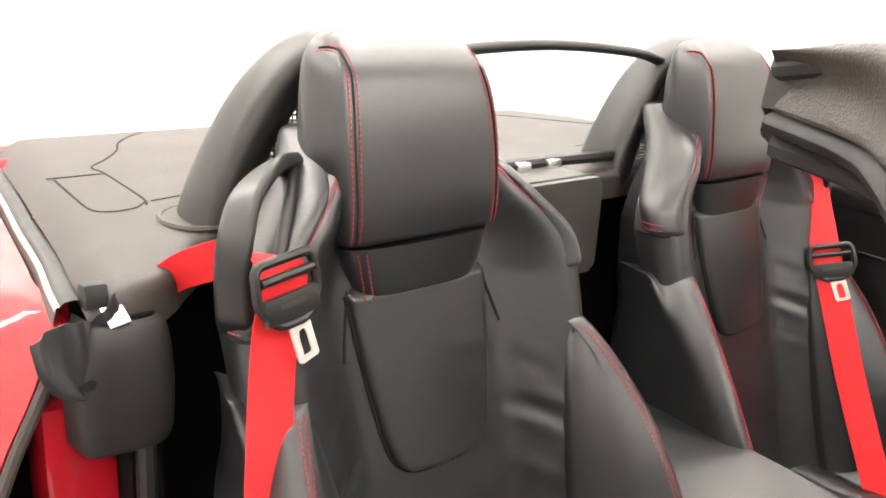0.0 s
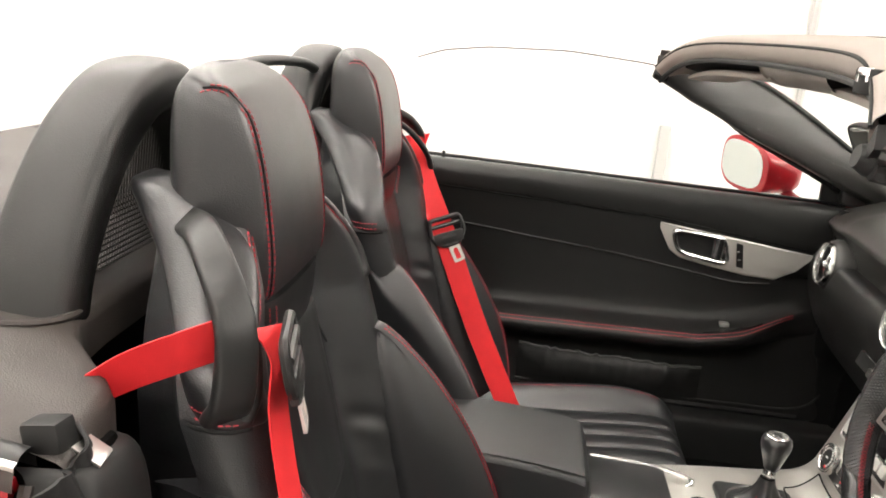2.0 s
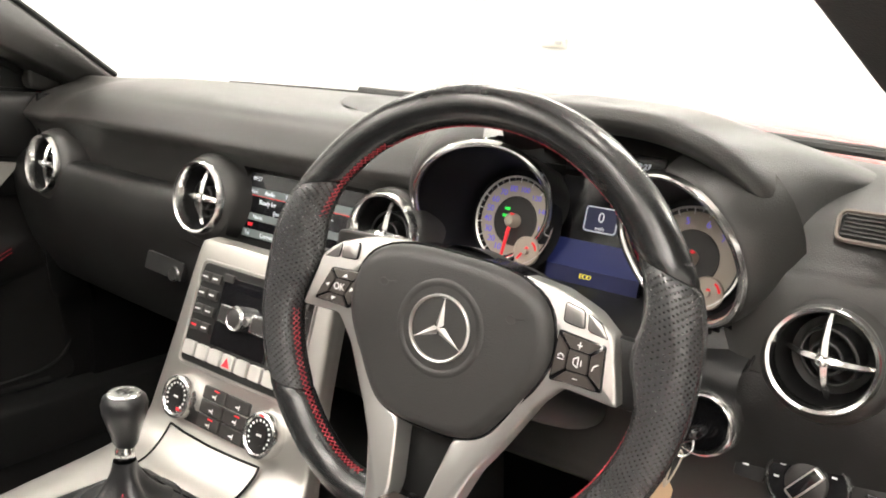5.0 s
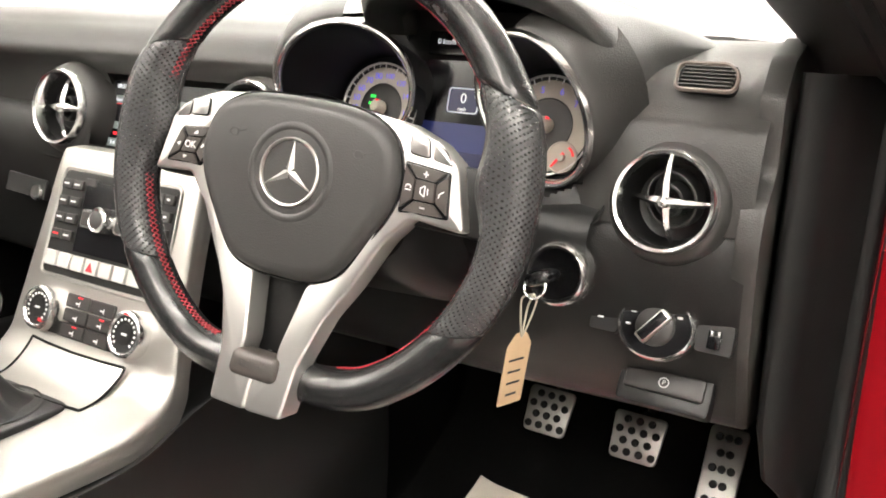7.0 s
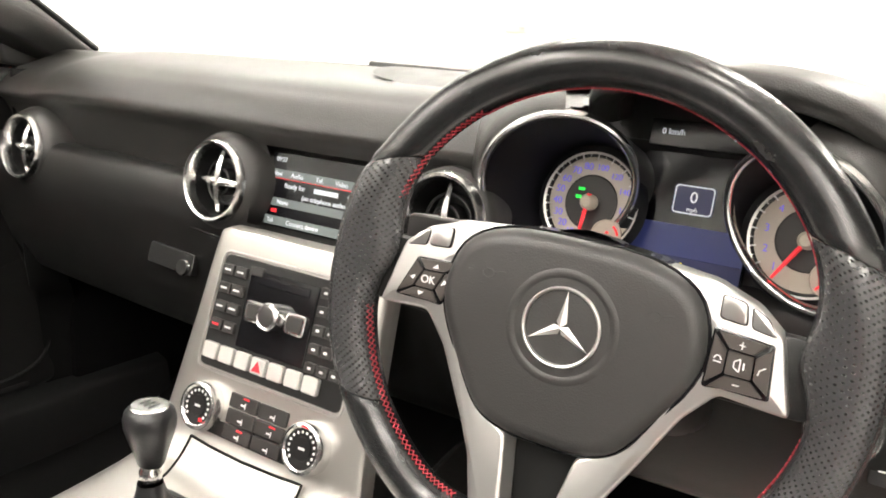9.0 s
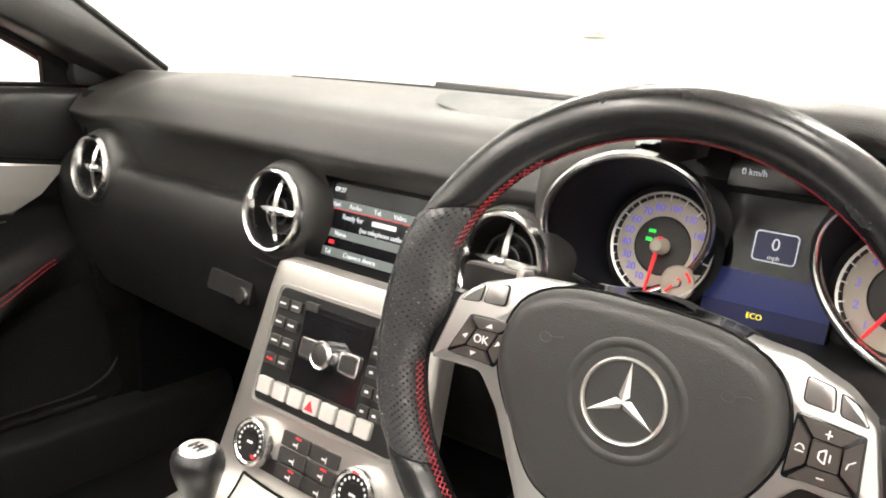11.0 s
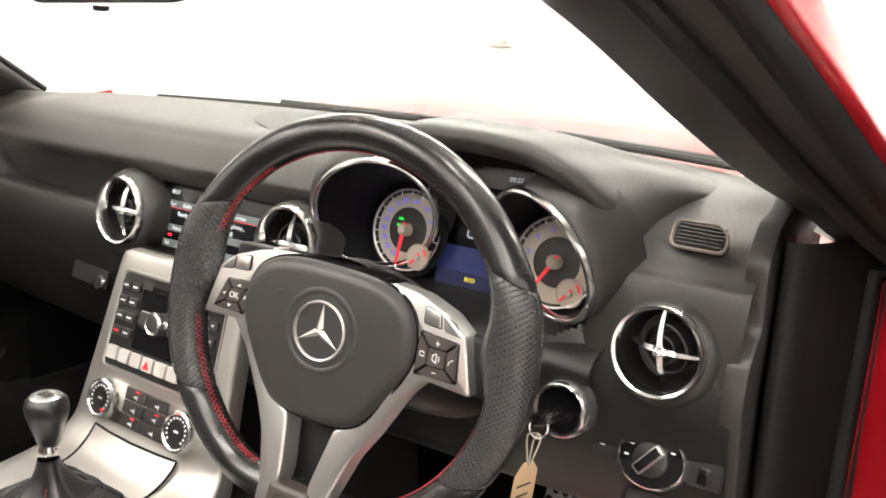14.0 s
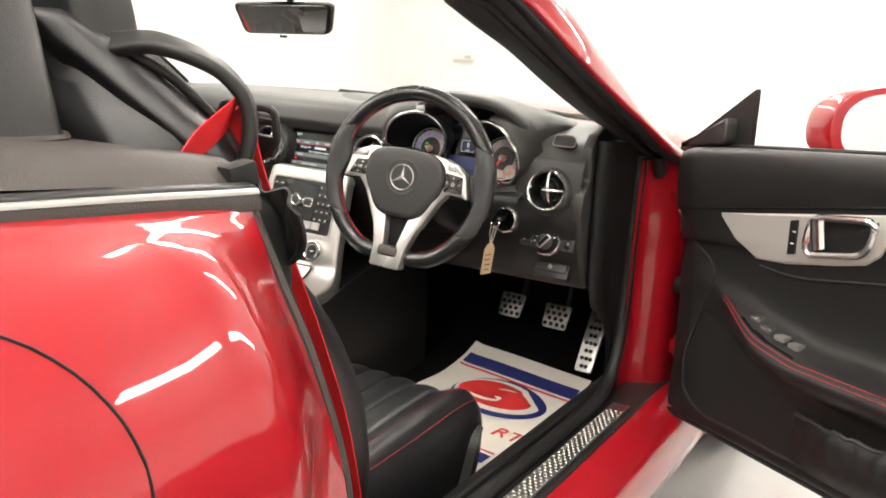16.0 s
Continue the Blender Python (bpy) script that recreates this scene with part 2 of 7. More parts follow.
def tube(pts, radius, n=10, closed=False, bm=None, flat=1.0, up=(0, 0, 1), cap=True):
    """A round (or flattened) bar along points. radius: one number, or one for each point."""
    bm = bm or bmesh.new()
    p = [Vector(tuple(q)) for q in pts]
    k = len(p)
    rows = []
    for i, q in enumerate(p):
        t = (p[(i + 1) % k] - p[i - 1]) if closed else (p[min(i + 1, k - 1)] - p[max(i - 1, 0)])
        t.normalize()
        u = Vector(up)
        s = t.cross(u)
        s = s.normalized() if s.length > 1e-4 else t.orthogonal().normalized()
        w = s.cross(t)
        r = radius[i] if isinstance(radius, (list, tuple)) else radius
        rows.append([q + (s * math.cos(a) + w * math.sin(a) * flat) * r for a in (2 * math.pi * j / n for j in range(n))])
    if closed:
        rows.append(rows[0])
        g = grid(rows, True, False, bm)
        bmesh.ops.remove_doubles(bm, verts=bm.verts, dist=1e-6)
        return g
    return grid(rows, True, cap, bm)


def box(x0, x1, y0, y1, z0, z1, bevel=0.0, seg=2, bm=None):
    bm = bm or bmesh.new()
    made = bmesh.ops.create_cube(bm, size=1, matrix=Matrix.Translation(((x0 + x1) / 2, (y0 + y1) / 2, (z0 + z1) / 2)) @ Matrix.Diagonal((x1 - x0, y1 - y0, z1 - z0, 1)))
    if bevel:
        edges = list({e for v in made["verts"] for e in v.link_edges})
        bmesh.ops.bevel(bm, geom=edges, offset=bevel, segments=seg, affect="EDGES", profile=0.6)
    return bm


def prism(outline, depth, bevel=0.0, seg=2, bm=None):
    """A plate: an outline in x, y, from z = 0 down to -depth, its front edge rounded."""
    bm = bm or bmesh.new()
    n = len(outline)
    area = sum(outline[i - 1][0] * outline[i][1] - outline[i][0] * outline[i - 1][1] for i in range(n))
    turn = 1 if area > 0 else -1
    rows = [[(p[0], p[1], -depth) for p in outline]]
    pts = [Vector((p[0], p[1], 0)) for p in outline]
    if bevel:
        for k in range(seg + 1):
            a = math.pi / 2 * k / seg
            inset, z = bevel * (1 - math.cos(a)), -bevel * (1 - math.sin(a))
            row = []
            for i, p in enumerate(pts):
                d = (pts[(i + 1) % n] - pts[i - 1]).normalized()
                nrm = Vector((-d.y, d.x, 0)) * turn
                row.append(p + nrm * inset + Vector((0, 0, z)))
            rows.append(row)
    else:
        rows.append(pts)
    return grid(rows, True, True, bm)


def rounded(w, h, r, n=5, cx=0.0, cy=0.0):
    """The outline of a rectangle with round corners."""
    out = []
    for sx, sy, a0 in ((1, 1, 0), (-1, 1, 90), (-1, -1, 180), (1, -1, 270)):
        for k in range(n + 1):
            a = radians(a0 + 90 * k / n)
            out.append((cx + sx * (w / 2 - r) + r * math.cos(a), cy + sy * (h / 2 - r) + r * math.sin(a)))
    return out


def round_poly(pts, r, n=4):
    """An outline with its corners rounded."""
    out = []
    k = len(pts)
    for i in range(k):
        p, a, b = Vector(pts[i]), Vector(pts[i - 1]), Vector(pts[(i + 1) % k])
        da, db = (a - p), (b - p)
        rr = min(r, da.length * 0.45, db.length * 0.45)
        s, e = p + da.normalized() * rr, p + db.normalized() * rr
        for j in range(n + 1):
            t = j / n
            q = s * (1 - t) ** 2 + p * 2 * t * (1 - t) + e * t * t
            out.append((q.x, q.y))
    return out


def lathe(profile, n=32, bm=None, loop=False):
    """Turns a profile of (radius, height) about z."""
    bm = bm or bmesh.new()
    rows = []
    for j in range(n):
        a = 2 * math.pi * j / n
        rows.append([(r * math.cos(a), r * math.sin(a), h) for r, h in profile])
    rows.append(rows[0])
    grid(rows, loop, False, bm)
    bmesh.ops.remove_doubles(bm, verts=bm.verts, dist=1e-6)
    return bm


def moved(bm, m):
    bmesh.ops.transform(bm, matrix=m, verts=bm.verts)
    return bm


def frame_at(origin, xdir, ydir):
    """The pose whose x and y run along the given directions."""
    x = Vector(xdir).normalized()
    z = x.cross(Vector(ydir)).normalized()
    y = z.cross(x)
    return Matrix.Translation(origin) @ Matrix((x, y, z)).transposed().to_4x4()


def stitches(name, pts, parent, gap=0.0075, length=0.005, r=0.0009, mat=None):
    """A row of thread stitches along a line of points, one mesh."""
    p = [Vector(tuple(q)) for q in pts]
    bm = bmesh.new()
    d, pos = [0.0], 0.0
    for a, b in zip(p, p[1:]):
        d.append(d[-1] + (b - a).length)

    def at(s):
        for i in range(len(p) - 1):
            if s <= d[i + 1]:
                return p[i].lerp(p[i + 1], (s - d[i]) / max(d[i + 1] - d[i], 1e-9))
        return p[-1]

    while pos + length < d[-1]:
        tube([at(pos), at(pos + length)], r, 4, bm=bm)
        pos += gap
    return part(name, bm, mat or THREAD, parent)


def words(body, size, m, parent, mat, name="lettering"):
    cu = bpy.data.curves.new(name, "FONT")
    cu.body, cu.size, cu.align_x, cu.align_y, cu.extrude = body, size, "CENTER", "CENTER", 0.0003
    tmp = bpy.data.objects.new(name, cu)
    scene.collection.objects.link(tmp)
    me = bpy.data.meshes.new_from_object(tmp.evaluated_get(bpy.context.evaluated_depsgraph_get()))
    bpy.data.objects.remove(tmp)
    bpy.data.curves.remove(cu)
    me.materials.clear()
    me.materials.append(mat)
    ob = new(name, me)
    ob.parent = parent
    ob.matrix_basis = m
    return ob


# ---- the studio ----
def emission(name, colour, strength):
    m = bpy.data.materials.new(name)
    m.use_nodes = True
    nt = m.node_tree
    nt.nodes.remove(nt.nodes["Principled BSDF"])
    e = nt.nodes.new("ShaderNodeEmission")
    e.inputs[0].default_value, e.inputs[1].default_value = (*colour, 1), strength
    nt.links.new(e.outputs[0], nt.nodes["Material Output"].inputs[0])
    return m


TUBE = emission("light_tube_glow", (1.0, 0.935, 0.855), 56.0)
RX0, RX1, RY0, RY1, RZ = -3.6, 3.8, -4.6, 5.4, 3.0
tagged(part("floor", box(RX0, RX1, RY0, RY1, -0.1, 0.0), FLOORM, smooth=False), "pale grey painted studio floor", "floor", kind="structure")
for nm, dims in (("wall_west", (RX0 - 0.12, RX0, RY0 - 0.12, RY1 + 0.12)), ("wall_east", (RX1, RX1 + 0.12, RY0 - 0.12, RY1 + 0.12)),
                 ("wall_south", (RX0, RX1, RY0 - 0.12, RY0)), ("wall_north", (RX0, RX1, RY1, RY1 + 0.12))):
    tagged(part(nm, box(*dims, -0.1, RZ), WALL, smooth=False), "plain bright white studio wall", "wall", kind="structure")
tagged(part("ceiling", box(RX0 - 0.12, RX1 + 0.12, RY0 - 0.12, RY1 + 0.12, RZ, RZ + 0.1), WALL, smooth=False), "white studio ceiling", "ceiling", kind="structure")


def strip_light():
    t = thing("ceiling_light", "long white tube light in a slim housing under the ceiling", "light", group="ceiling lights")
    part("housing", box(-0.09, 0.09, -1.9, 1.9, -0.05, -0.001, 0.008), WALL, t)
    part("diffuser", box(-0.075, 0.075, -1.88, 1.88, -0.075, -0.051, 0.01), TUBE, t)
    return t


lamp = strip_light()
spots = [(x, y) for x in (-2.4, -0.8, 0.8, 2.4) for y in (-2.3, 2.6)]
for k, (x, y) in enumerate(spots):
    m = pose(x, y, RZ)
    if k:
        copy_thing(lamp, m)
    else:
        lamp.matrix_basis = m


# pale fittings on the far walls
conduit = thing("wall_conduit", "pale grey-green cable conduit fixed to the white wall", "conduit", (RX0, 0, 0), group="wall fittings")
part("pipe", tube([(0.03, 0.78, 0.12), (0.03, 0.78, 2.2)], 0.022, 8), FLOORM, conduit)
for z in (0.5, 1.1, 1.7):
    part("clip", box(0.0, 0.055, 0.75, 0.81, z, z + 0.03, 0.004), FLOORM, conduit)
post = thing("wall_post", "short pale post standing against the white wall", "post", (RX0, 0, 0), group="wall fittings")
part("post_body", box(0.02, 0.06, 0.06, 0.12, 0.0, 0.80, 0.006), FLOORM, post)
socket = thing("wall_fitting", "small pale fitting on the white end wall", "wall fitting", (-2.80, RY1, 1.12))
part("plate", box(-0.11, 0.11, -0.04, 0.0, -0.035, 0.035, 0.008), PAPER, socket)
part("knob", box(0.02, 0.08, -0.055, -0.04, -0.015, 0.015, 0.004), FLOORM, socket)


# ---- the car's body ----
from mathutils.bvhtree import BVHTree


def ybase(x):
    return 0.37 - 0.17 * (x / 0.643) ** 2


car = thing("sports_car", "open two-seat sports car in glossy red paint on studio floor", "car")


def belt_x(y):
    """Half width of the body at the belt line behind the doors."""
    return float(np.interp(-y, (0.955, 1.03, 1.12, 1.25, 1.39, 1.6, 1.8, 2.05, 2.2), (0.739, 0.728, 0.712, 0.696, 0.676, 0.648, 0.61, 0.52, 0.40)))


def belt_z(y):
    """Height of the bright strip along the belt line."""
    return float(np.interp(-y, (0.98, 1.10, 1.40, 1.70), (0.940, 0.943, 0.951, 0.954)))


def hood_z(x, y):
    f = (y - 0.42) / 1.25
    return 0.955 + 0.03 * math.sin(min(1, max(0, f * 2.2)) * math.pi / 2) - 0.26 * max(0, f) ** 2.4 - 0.16 * (abs(x) / 0.86) ** 3


rows = []
for j in range(26):
    f = j / 25
    row = []
    for i in range(31):
        u = -1 + i / 15
        w = 0.80 - 0.14 * f ** 3
        x = w * u
        y0 = ybase(x) + 0.06
        y = y0 + (1.62 - 0.35 * u * u - y0) * f
        row.append((x, y, hood_z(x, y)))
    rows.append(row)
part("bonnet", solid(grid(rows), 0.02, (0, 0, 1)), PAINT, car)
# wings, bumper and quarter panels
for s in (1, -1):
    wing = []
    for j in range(15):
        f = j / 14
        y = 0.20 + 1.45 * f
        e = 0.80 - 0.14 * f ** 3
        top = hood_z(e, y if y > 0.45 else 0.45) - 0.004
        if y < 0.45:
            top = 0.90 + 0.055 * (y - 0.2) / 0.25
        wing.append([(s * (e - 0.005), y, top), (s * (e + 0.04), y, top - 0.03), (s * (e + 0.085), y, top - 0.11), (s * (e + 0.10), y, 0.62), (s * (e + 0.09), y, 0.45), (s * (e + 0.06), y, 0.25)])
    part("front_wing", solid(net(wing, 22, 30), 0.012), PAINT, car)
    quarter = [[(s * x, y, z) for x, y, z in ((0.729, -0.994, 0.925), (0.738, -0.994, 0.917), (0.766, -0.990, 0.856), (0.806, -0.984, 0.780), (0.845, -0.978, 0.67), (0.868, -0.974, 0.48), (0.858, -0.970, 0.25))]]
    for y, x, top in ((-1.10, 0.004, 0.929), (-1.16, 0.013, 0.931), (-1.3, 0.02, 0.936), (-1.55, 0.01, 0.938), (-1.8, -0.03, 0.93), (-2.05, -0.12, 0.90), (-2.2, -0.26, 0.86)):
        xt, w = belt_x(y) + 0.010, 0.893 + x
        quarter.append([(s * xt, y, top), (s * (xt + 0.03), y, top - 0.008), (s * (xt * 0.42 + w * 0.58), y, top - 0.045), (s * w, y, top - 0.17), (s * (0.885 + x), y, 0.55), (s * (0.87 + x), y, 0.42), (s * (0.84 + x), y, 0.25)])
    qp = solid(net(quarter, 30, 30), 0.012)
    if s > 0:
        side = BVHTree.FromBMesh(qp)
    part("quarter_panel", qp, PAINT, car)
    part("quarter_seal", tube(spline([(s * x, y, z) for x, y, z in ((0.727, -0.986, 0.918), (0.760, -0.982, 0.856), (0.799, -0.976, 0.780), (0.837, -0.970, 0.67), (0.859, -0.966, 0.50), (0.858, -0.962, 0.41))], 40), 0.0065, 8), DECK, car, "grey edge seal of the rear door opening")
    part("rocker", net([[(s * 0.82, y, 0.405), (s * 0.87, y, 0.40), (s * 0.90, y, 0.37), (s * 0.895, y, 0.28), (s * 0.85, y, 0.20), (s * 0.80, y, 0.20), (s * 0.80, y, 0.38)] for y in (0.35, 0.1, -0.4, -1.0)], 24, 8, True, True), PAINT, car)
    part("door_pillar", net([[(s * 0.739, y, z) for y in (0.115, 0.15)] + [(s * 0.80, 0.19, z), (s * 0.815, 0.25, z), (s * 0.80, 0.36, z), (s * 0.73, 0.36, z)] for z in (0.30, 0.42, 0.6, 0.8, 0.895)], 24, 16, True, True), PAINT, car)
# tail
tail = []
for f in (0.0, 0.01, 0.03, 0.06, 0.12, 0.2, 0.3, 0.4, 0.5, 0.6, 0.7, 0.8, 0.9, 1.0):
    row = []
    for i in range(21):
        u = -1 + i / 10
        row.append(((0.80 - 0.25 * f ** 2) * u, -1.62 - 0.62 * f + 0.10 * u * u * (1 - f), 0.968 + 0.012 * min(1, f / 0.03) ** 0.5 - 0.17 * max(0, f - 0.03) - 0.03 * abs(u) ** 3))
    tail.append(row)
part("boot_lid", solid(grid(tail), 0.02, (0, 0, 1)), PAINT, car)
part("rear_bumper", net([[(-0.62, -2.2, z), (-0.4, -2.27 - d, z), (0, -2.30 - d, z), (0.4, -2.27 - d, z), (0.62, -2.2, z)] for z, d in ((0.86, 0), (0.7, 0.05), (0.5, 0.06), (0.25, 0.0))], 20, 12), PAINT, car)
part("front_bumper", net([[(-0.66, 1.30, z), (-0.4, 1.55 + d, z), (0, 1.64 + d, z), (0.4, 1.55 + d, z), (0.66, 1.30, z)] for z, d in ((0.74, 0), (0.6, 0.05), (0.4, 0.06), (0.22, 0.0))], 20, 12), PAINT, car)
# floor pan
for s in (1, -1):
    # fuel-flap ring, door post trim and seals, tread plates, footwell lining
    if s > 0:
        flap = []
        for k in range(48):
            a = 2 * math.pi * k / 48
            y, z = -1.325 + 0.086 * math.cos(a), 0.816 + 0.086 * math.sin(a)
            flap.append(side.ray_cast(Vector((1.3, y, z)), Vector((-1, 0, 0)))[0])
        part("fuel_flap_gap", tube(flap, 0.0013, 6, True), GROOVE, car, "round fuel flap gap")
    part("post_trim", net([[(s * (0.664 + k), 0.10 + k, z), (s * (0.668 + k), 0.040 + k, z), (s * (0.690 + k * 0.6), 0.048 + k, z), (s * (0.706 + k * 0.2), 0.085 + k * 0.5, z), (s * 0.728, 0.130, z), (s * 0.734, 0.175, z)] for z, k in ((0.22, 0.05), (0.40, 0.046), (0.50, 0.044), (0.56, 0.030), (0.61, 0.006), (0.80, 0.0), (0.93, 0.0))], 24, 14), TRIM, car, "black door post trim")
    part("kick_panel", box(min(s * 0.700, s * 0.724), max(s * 0.700, s * 0.724), 0.13, 0.56, 0.22, 0.90, 0.01), CARPET, car, "black footwell side lining")
    part("door_seal", tube(spline([(s * 0.727, 0.132, 0.90), (s * 0.728, 0.128, 0.75), (s * 0.731, 0.120, 0.58), (s * 0.736, 0.085, 0.47), (s * 0.741, 0.02, 0.425), (s * 0.745, -0.12, 0.415), (s * 0.742, -0.5, 0.412), (s * 0.738, -0.80, 0.415), (s * 0.728, -0.90, 0.45), (s * 0.70, -0.935, 0.55)], 70), 0.013, 10), RUBBER, car, "black rubber door seal")
    part("footwell_carpet", net([[(s * x, y, z) for x in (0.19, 0.35, 0.52, 0.672)] for y, z in ((-0.55, 0.285), (-0.2, 0.292), (0.12, 0.298), (0.28, 0.33), (0.40, 0.42), (0.50, 0.56))], 12, 24), CARPET, car, "black carpet")
part("floor_pan", box(-0.80, 0.80, -1.2, 0.62, 0.19, 0.22, 0.01), CARPET, car, "black carpeted floor pan")
part("bulkhead", box(-0.74, 0.74, 0.55, 0.60, 0.20, 0.86), CARPET, car, "black carpeted bulkhead")
part("footwell_slope", grid([[(-0.72, 0.54, 0.55), (0.72, 0.54, 0.55)], [(-0.72, 0.40, 0.32), (0.72, 0.40, 0.32)], [(-0.72, 0.15, 0.232), (0.72, 0.15, 0.232)]]), CARPET, car, "black carpeted footwell")
for s in (1, -1):
    part("inner_sill", net([[(s * 0.655, y, 0.225), (s * 0.665, y, 0.36), (s * 0.69, y, 0.395), (s * 0.80, y, 0.405), (s * 0.82, y, 0.39), (s * 0.82, y, 0.25)] for y in (0.30, 0.0, -0.5, -1.1)], 24, 10), PLASTIC, car, "black plastic sill cover")
    plate = part("tread_plate", moved(prism(rounded(0.036, 0.62, 0.006), 0.004, 0.001, 1), Matrix.Translation((s * 0.785, -0.30, 0.4105))), STEEL, car, "embossed metal tread plate")
    studs = bmesh.new()
    for k in range(58):
        for j in range(3):
            bmesh.ops.create_cone(studs, cap_ends=True, segments=6, radius1=0.0034, radius2=0.0022, depth=0.0018, matrix=Matrix.Translation((s * 0.785 + (j - 1) * 0.0105 + (0.003 if k % 2 else -0.003), -0.58 + 0.0096 * k, 0.4112)))
    part("tread_studs", studs, STEEL, plate, "raised tread pattern")
    part("sill_ridge", tube([(s * 0.715, 0.05, 0.409), (s * 0.712, -0.9, 0.409)], 0.008, 8), PLASTIC, car)
part("rear_bulkhead", box(-0.65, 0.65, -1.22, -1.10, 0.22, 0.935, 0.01), CARPET, car, "black carpeted rear bulkhead")


def wheel_set(x, y):
    s = 1 if x > 0 else -1
    turn = Matrix.Translation((x, y, 0.315)) @ pose(0, 0, 0, 0, 90 * s, 0)
    tyre = part("wheel", moved(lathe([(0.235, -0.10), (0.29, -0.11), (0.312, -0.085), (0.315, 0), (0.312, 0.085), (0.29, 0.11), (0.235, 0.10)], 48), turn), RUBBER, car, "black tyre on a silver rim")
    rim = lathe([(0.236, -0.1), (0.236, 0.10), (0.225, 0.105), (0.21, 0.07), (0.05, 0.085), (0.0, 0.085)], 40)
    part("rim", moved(rim, turn), SILVER, tyre)


for x in (0.76, -0.76):
    for y in (1.0, -1.43):
        wheel_set(x, y)


# ---- dashboard ----
dash = thing("dashboard", "black soft-touch dashboard with chrome-ringed round vents", "dashboard", (0, 0, 0))


def bow(x):
    return -0.024 * (1 - (x / 0.6) ** 2)


def droop(x):
    """How far the pad's front edge sinks towards its ends."""
    return 0.024 * min(1, max(0, (x - 0.42) / 0.12)) ** 2 + 0.015 * min(1, max(0, (-x - 0.45) / 0.15)) ** 2


def cut(bm, test):
    bmesh.ops.delete(bm, geom=[f for f in bm.faces if test(f.calc_center_median())], context="FACES")
    return bm


upper, lower = [], []
for i in range(49):
    x = -0.70 + 1.352 * i / 48
    b, yb, d = bow(x), ybase(x), droop(x)
    w = min(1, max(0, (x - 0.46) / 0.07))
    w = w * w * (3 - 2 * w)
    mix = lambda p, q: p + (q - p) * w
    upper.append([(x, yb + 0.06, 0.945), (x, yb, 0.957 - d * 0.2), (x, yb * 0.66 + 0.012, 0.967 - d * 0.5), (x, 0.10 + b, 0.961 - d), (x, mix(0.045, 0.050) + b, 0.942 - d), (x, mix(0.018, 0.026) + b, 0.917 - d * 0.8), (x, mix(0.014, 0.017) + b, 0.903 - d * 0.6), (x, mix(0.026, 0.009) + b, 0.884 - d * 0.2), (x, mix(0.040, 0.003) + b, 0.850), (x, mix(0.05, 0.0) + b, 0.80)])
    lower.append([(x, 0.05 + b, 0.835), (x, mix(0.020, 0.035) + b, 0.838 - 0.004 * w), (x, mix(0.004, 0.018) + b, 0.826 - 0.006 * w), (x, mix(-0.004, 0.002) + b, 0.79), (x, 0.002 + b, 0.745), (x, 0.020 + b, 0.69), (x, 0.043 + b, 0.645), (x, 0.065 + b, 0.618), (x, 0.12 + b, 0.603), (x, 0.25, 0.60)])
VENTS = ((-0.576, 0.828), (-0.154, 0.840), (0.152, 0.846), (0.585, 0.823))


def opening(c):
    """Where the dashboard is cut out for vents, instruments and display."""
    if any((c.x - vx) ** 2 + (c.z - vz) ** 2 < (0.0405 if vx > 0.1 else 0.0475) ** 2 and c.y < 0.12 for vx, vz in VENTS):
        return True
    if c.y < 0.105 and any((c.x - gx) ** 2 + (c.z - gz) ** 2 < r * r for gx, gz, r in ((0.252, 0.886, 0.071), (0.459, 0.880, 0.071))):
        return True
    if c.y < 0.105 and (0.25 < c.x < 0.47 and c.z > 0.80 or 0.27 < c.x < 0.525 and c.z > 0.905):
        return True
    return abs(c.x) < 0.106 and c.y < 0.12 and 0.80 < c.z < 0.884


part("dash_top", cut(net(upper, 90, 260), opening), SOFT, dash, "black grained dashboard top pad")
# lower panel coloured darker than the pad for the shade beneath it
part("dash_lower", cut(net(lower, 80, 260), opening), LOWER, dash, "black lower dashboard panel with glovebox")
part("dash_backing", box(-0.66, 0.64, 0.085, 0.10, 0.70, 0.93), PLASTIC, dash)
part("dash_end", moved(prism(round_poly([Vector(p) for p in ((0.24, 0.955), (0.10, 0.958), (0.045, 0.94), (0.022, 0.91), (0.03, 0.85), (0.004, 0.826), (-0.002, 0.79), (0.02, 0.70), (0.07, 0.615), (0.24, 0.60))], 0.01), 0.02, 0.006, 2), Matrix(((0, 0, 1, 0.662), (1, 0, 0, 0.0), (0, 1, 0, 0.0), (0, 0, 0, 1)))), SOFT, dash)
part("speaker_cover", net([[(0.100 + 0.150 * u * math.sqrt(max(0.0, 1 - v * v)) + 0.03 * v, 0.160 + 0.095 * v, 0.9735 - 0.009 * v * v - (0.006 if v < 0 else 0.0) * v * v) for u in (-1, -0.5, 0, 0.5, 1)] for v in (-0.98, -0.7, -0.35, 0, 0.35, 0.7, 0.98)], 24, 24), PLASTIC, dash, "oval black speaker cover")
part("glovebox_seam", tube([(-0.49, bow(0.49) - 0.0015, 0.798), (-0.135, bow(0.135) - 0.004, 0.775), (-0.140, bow(0.14) + 0.004, 0.735), (-0.150, bow(0.15) + 0.028, 0.665)], 0.0016, 5), GROOVE, dash)
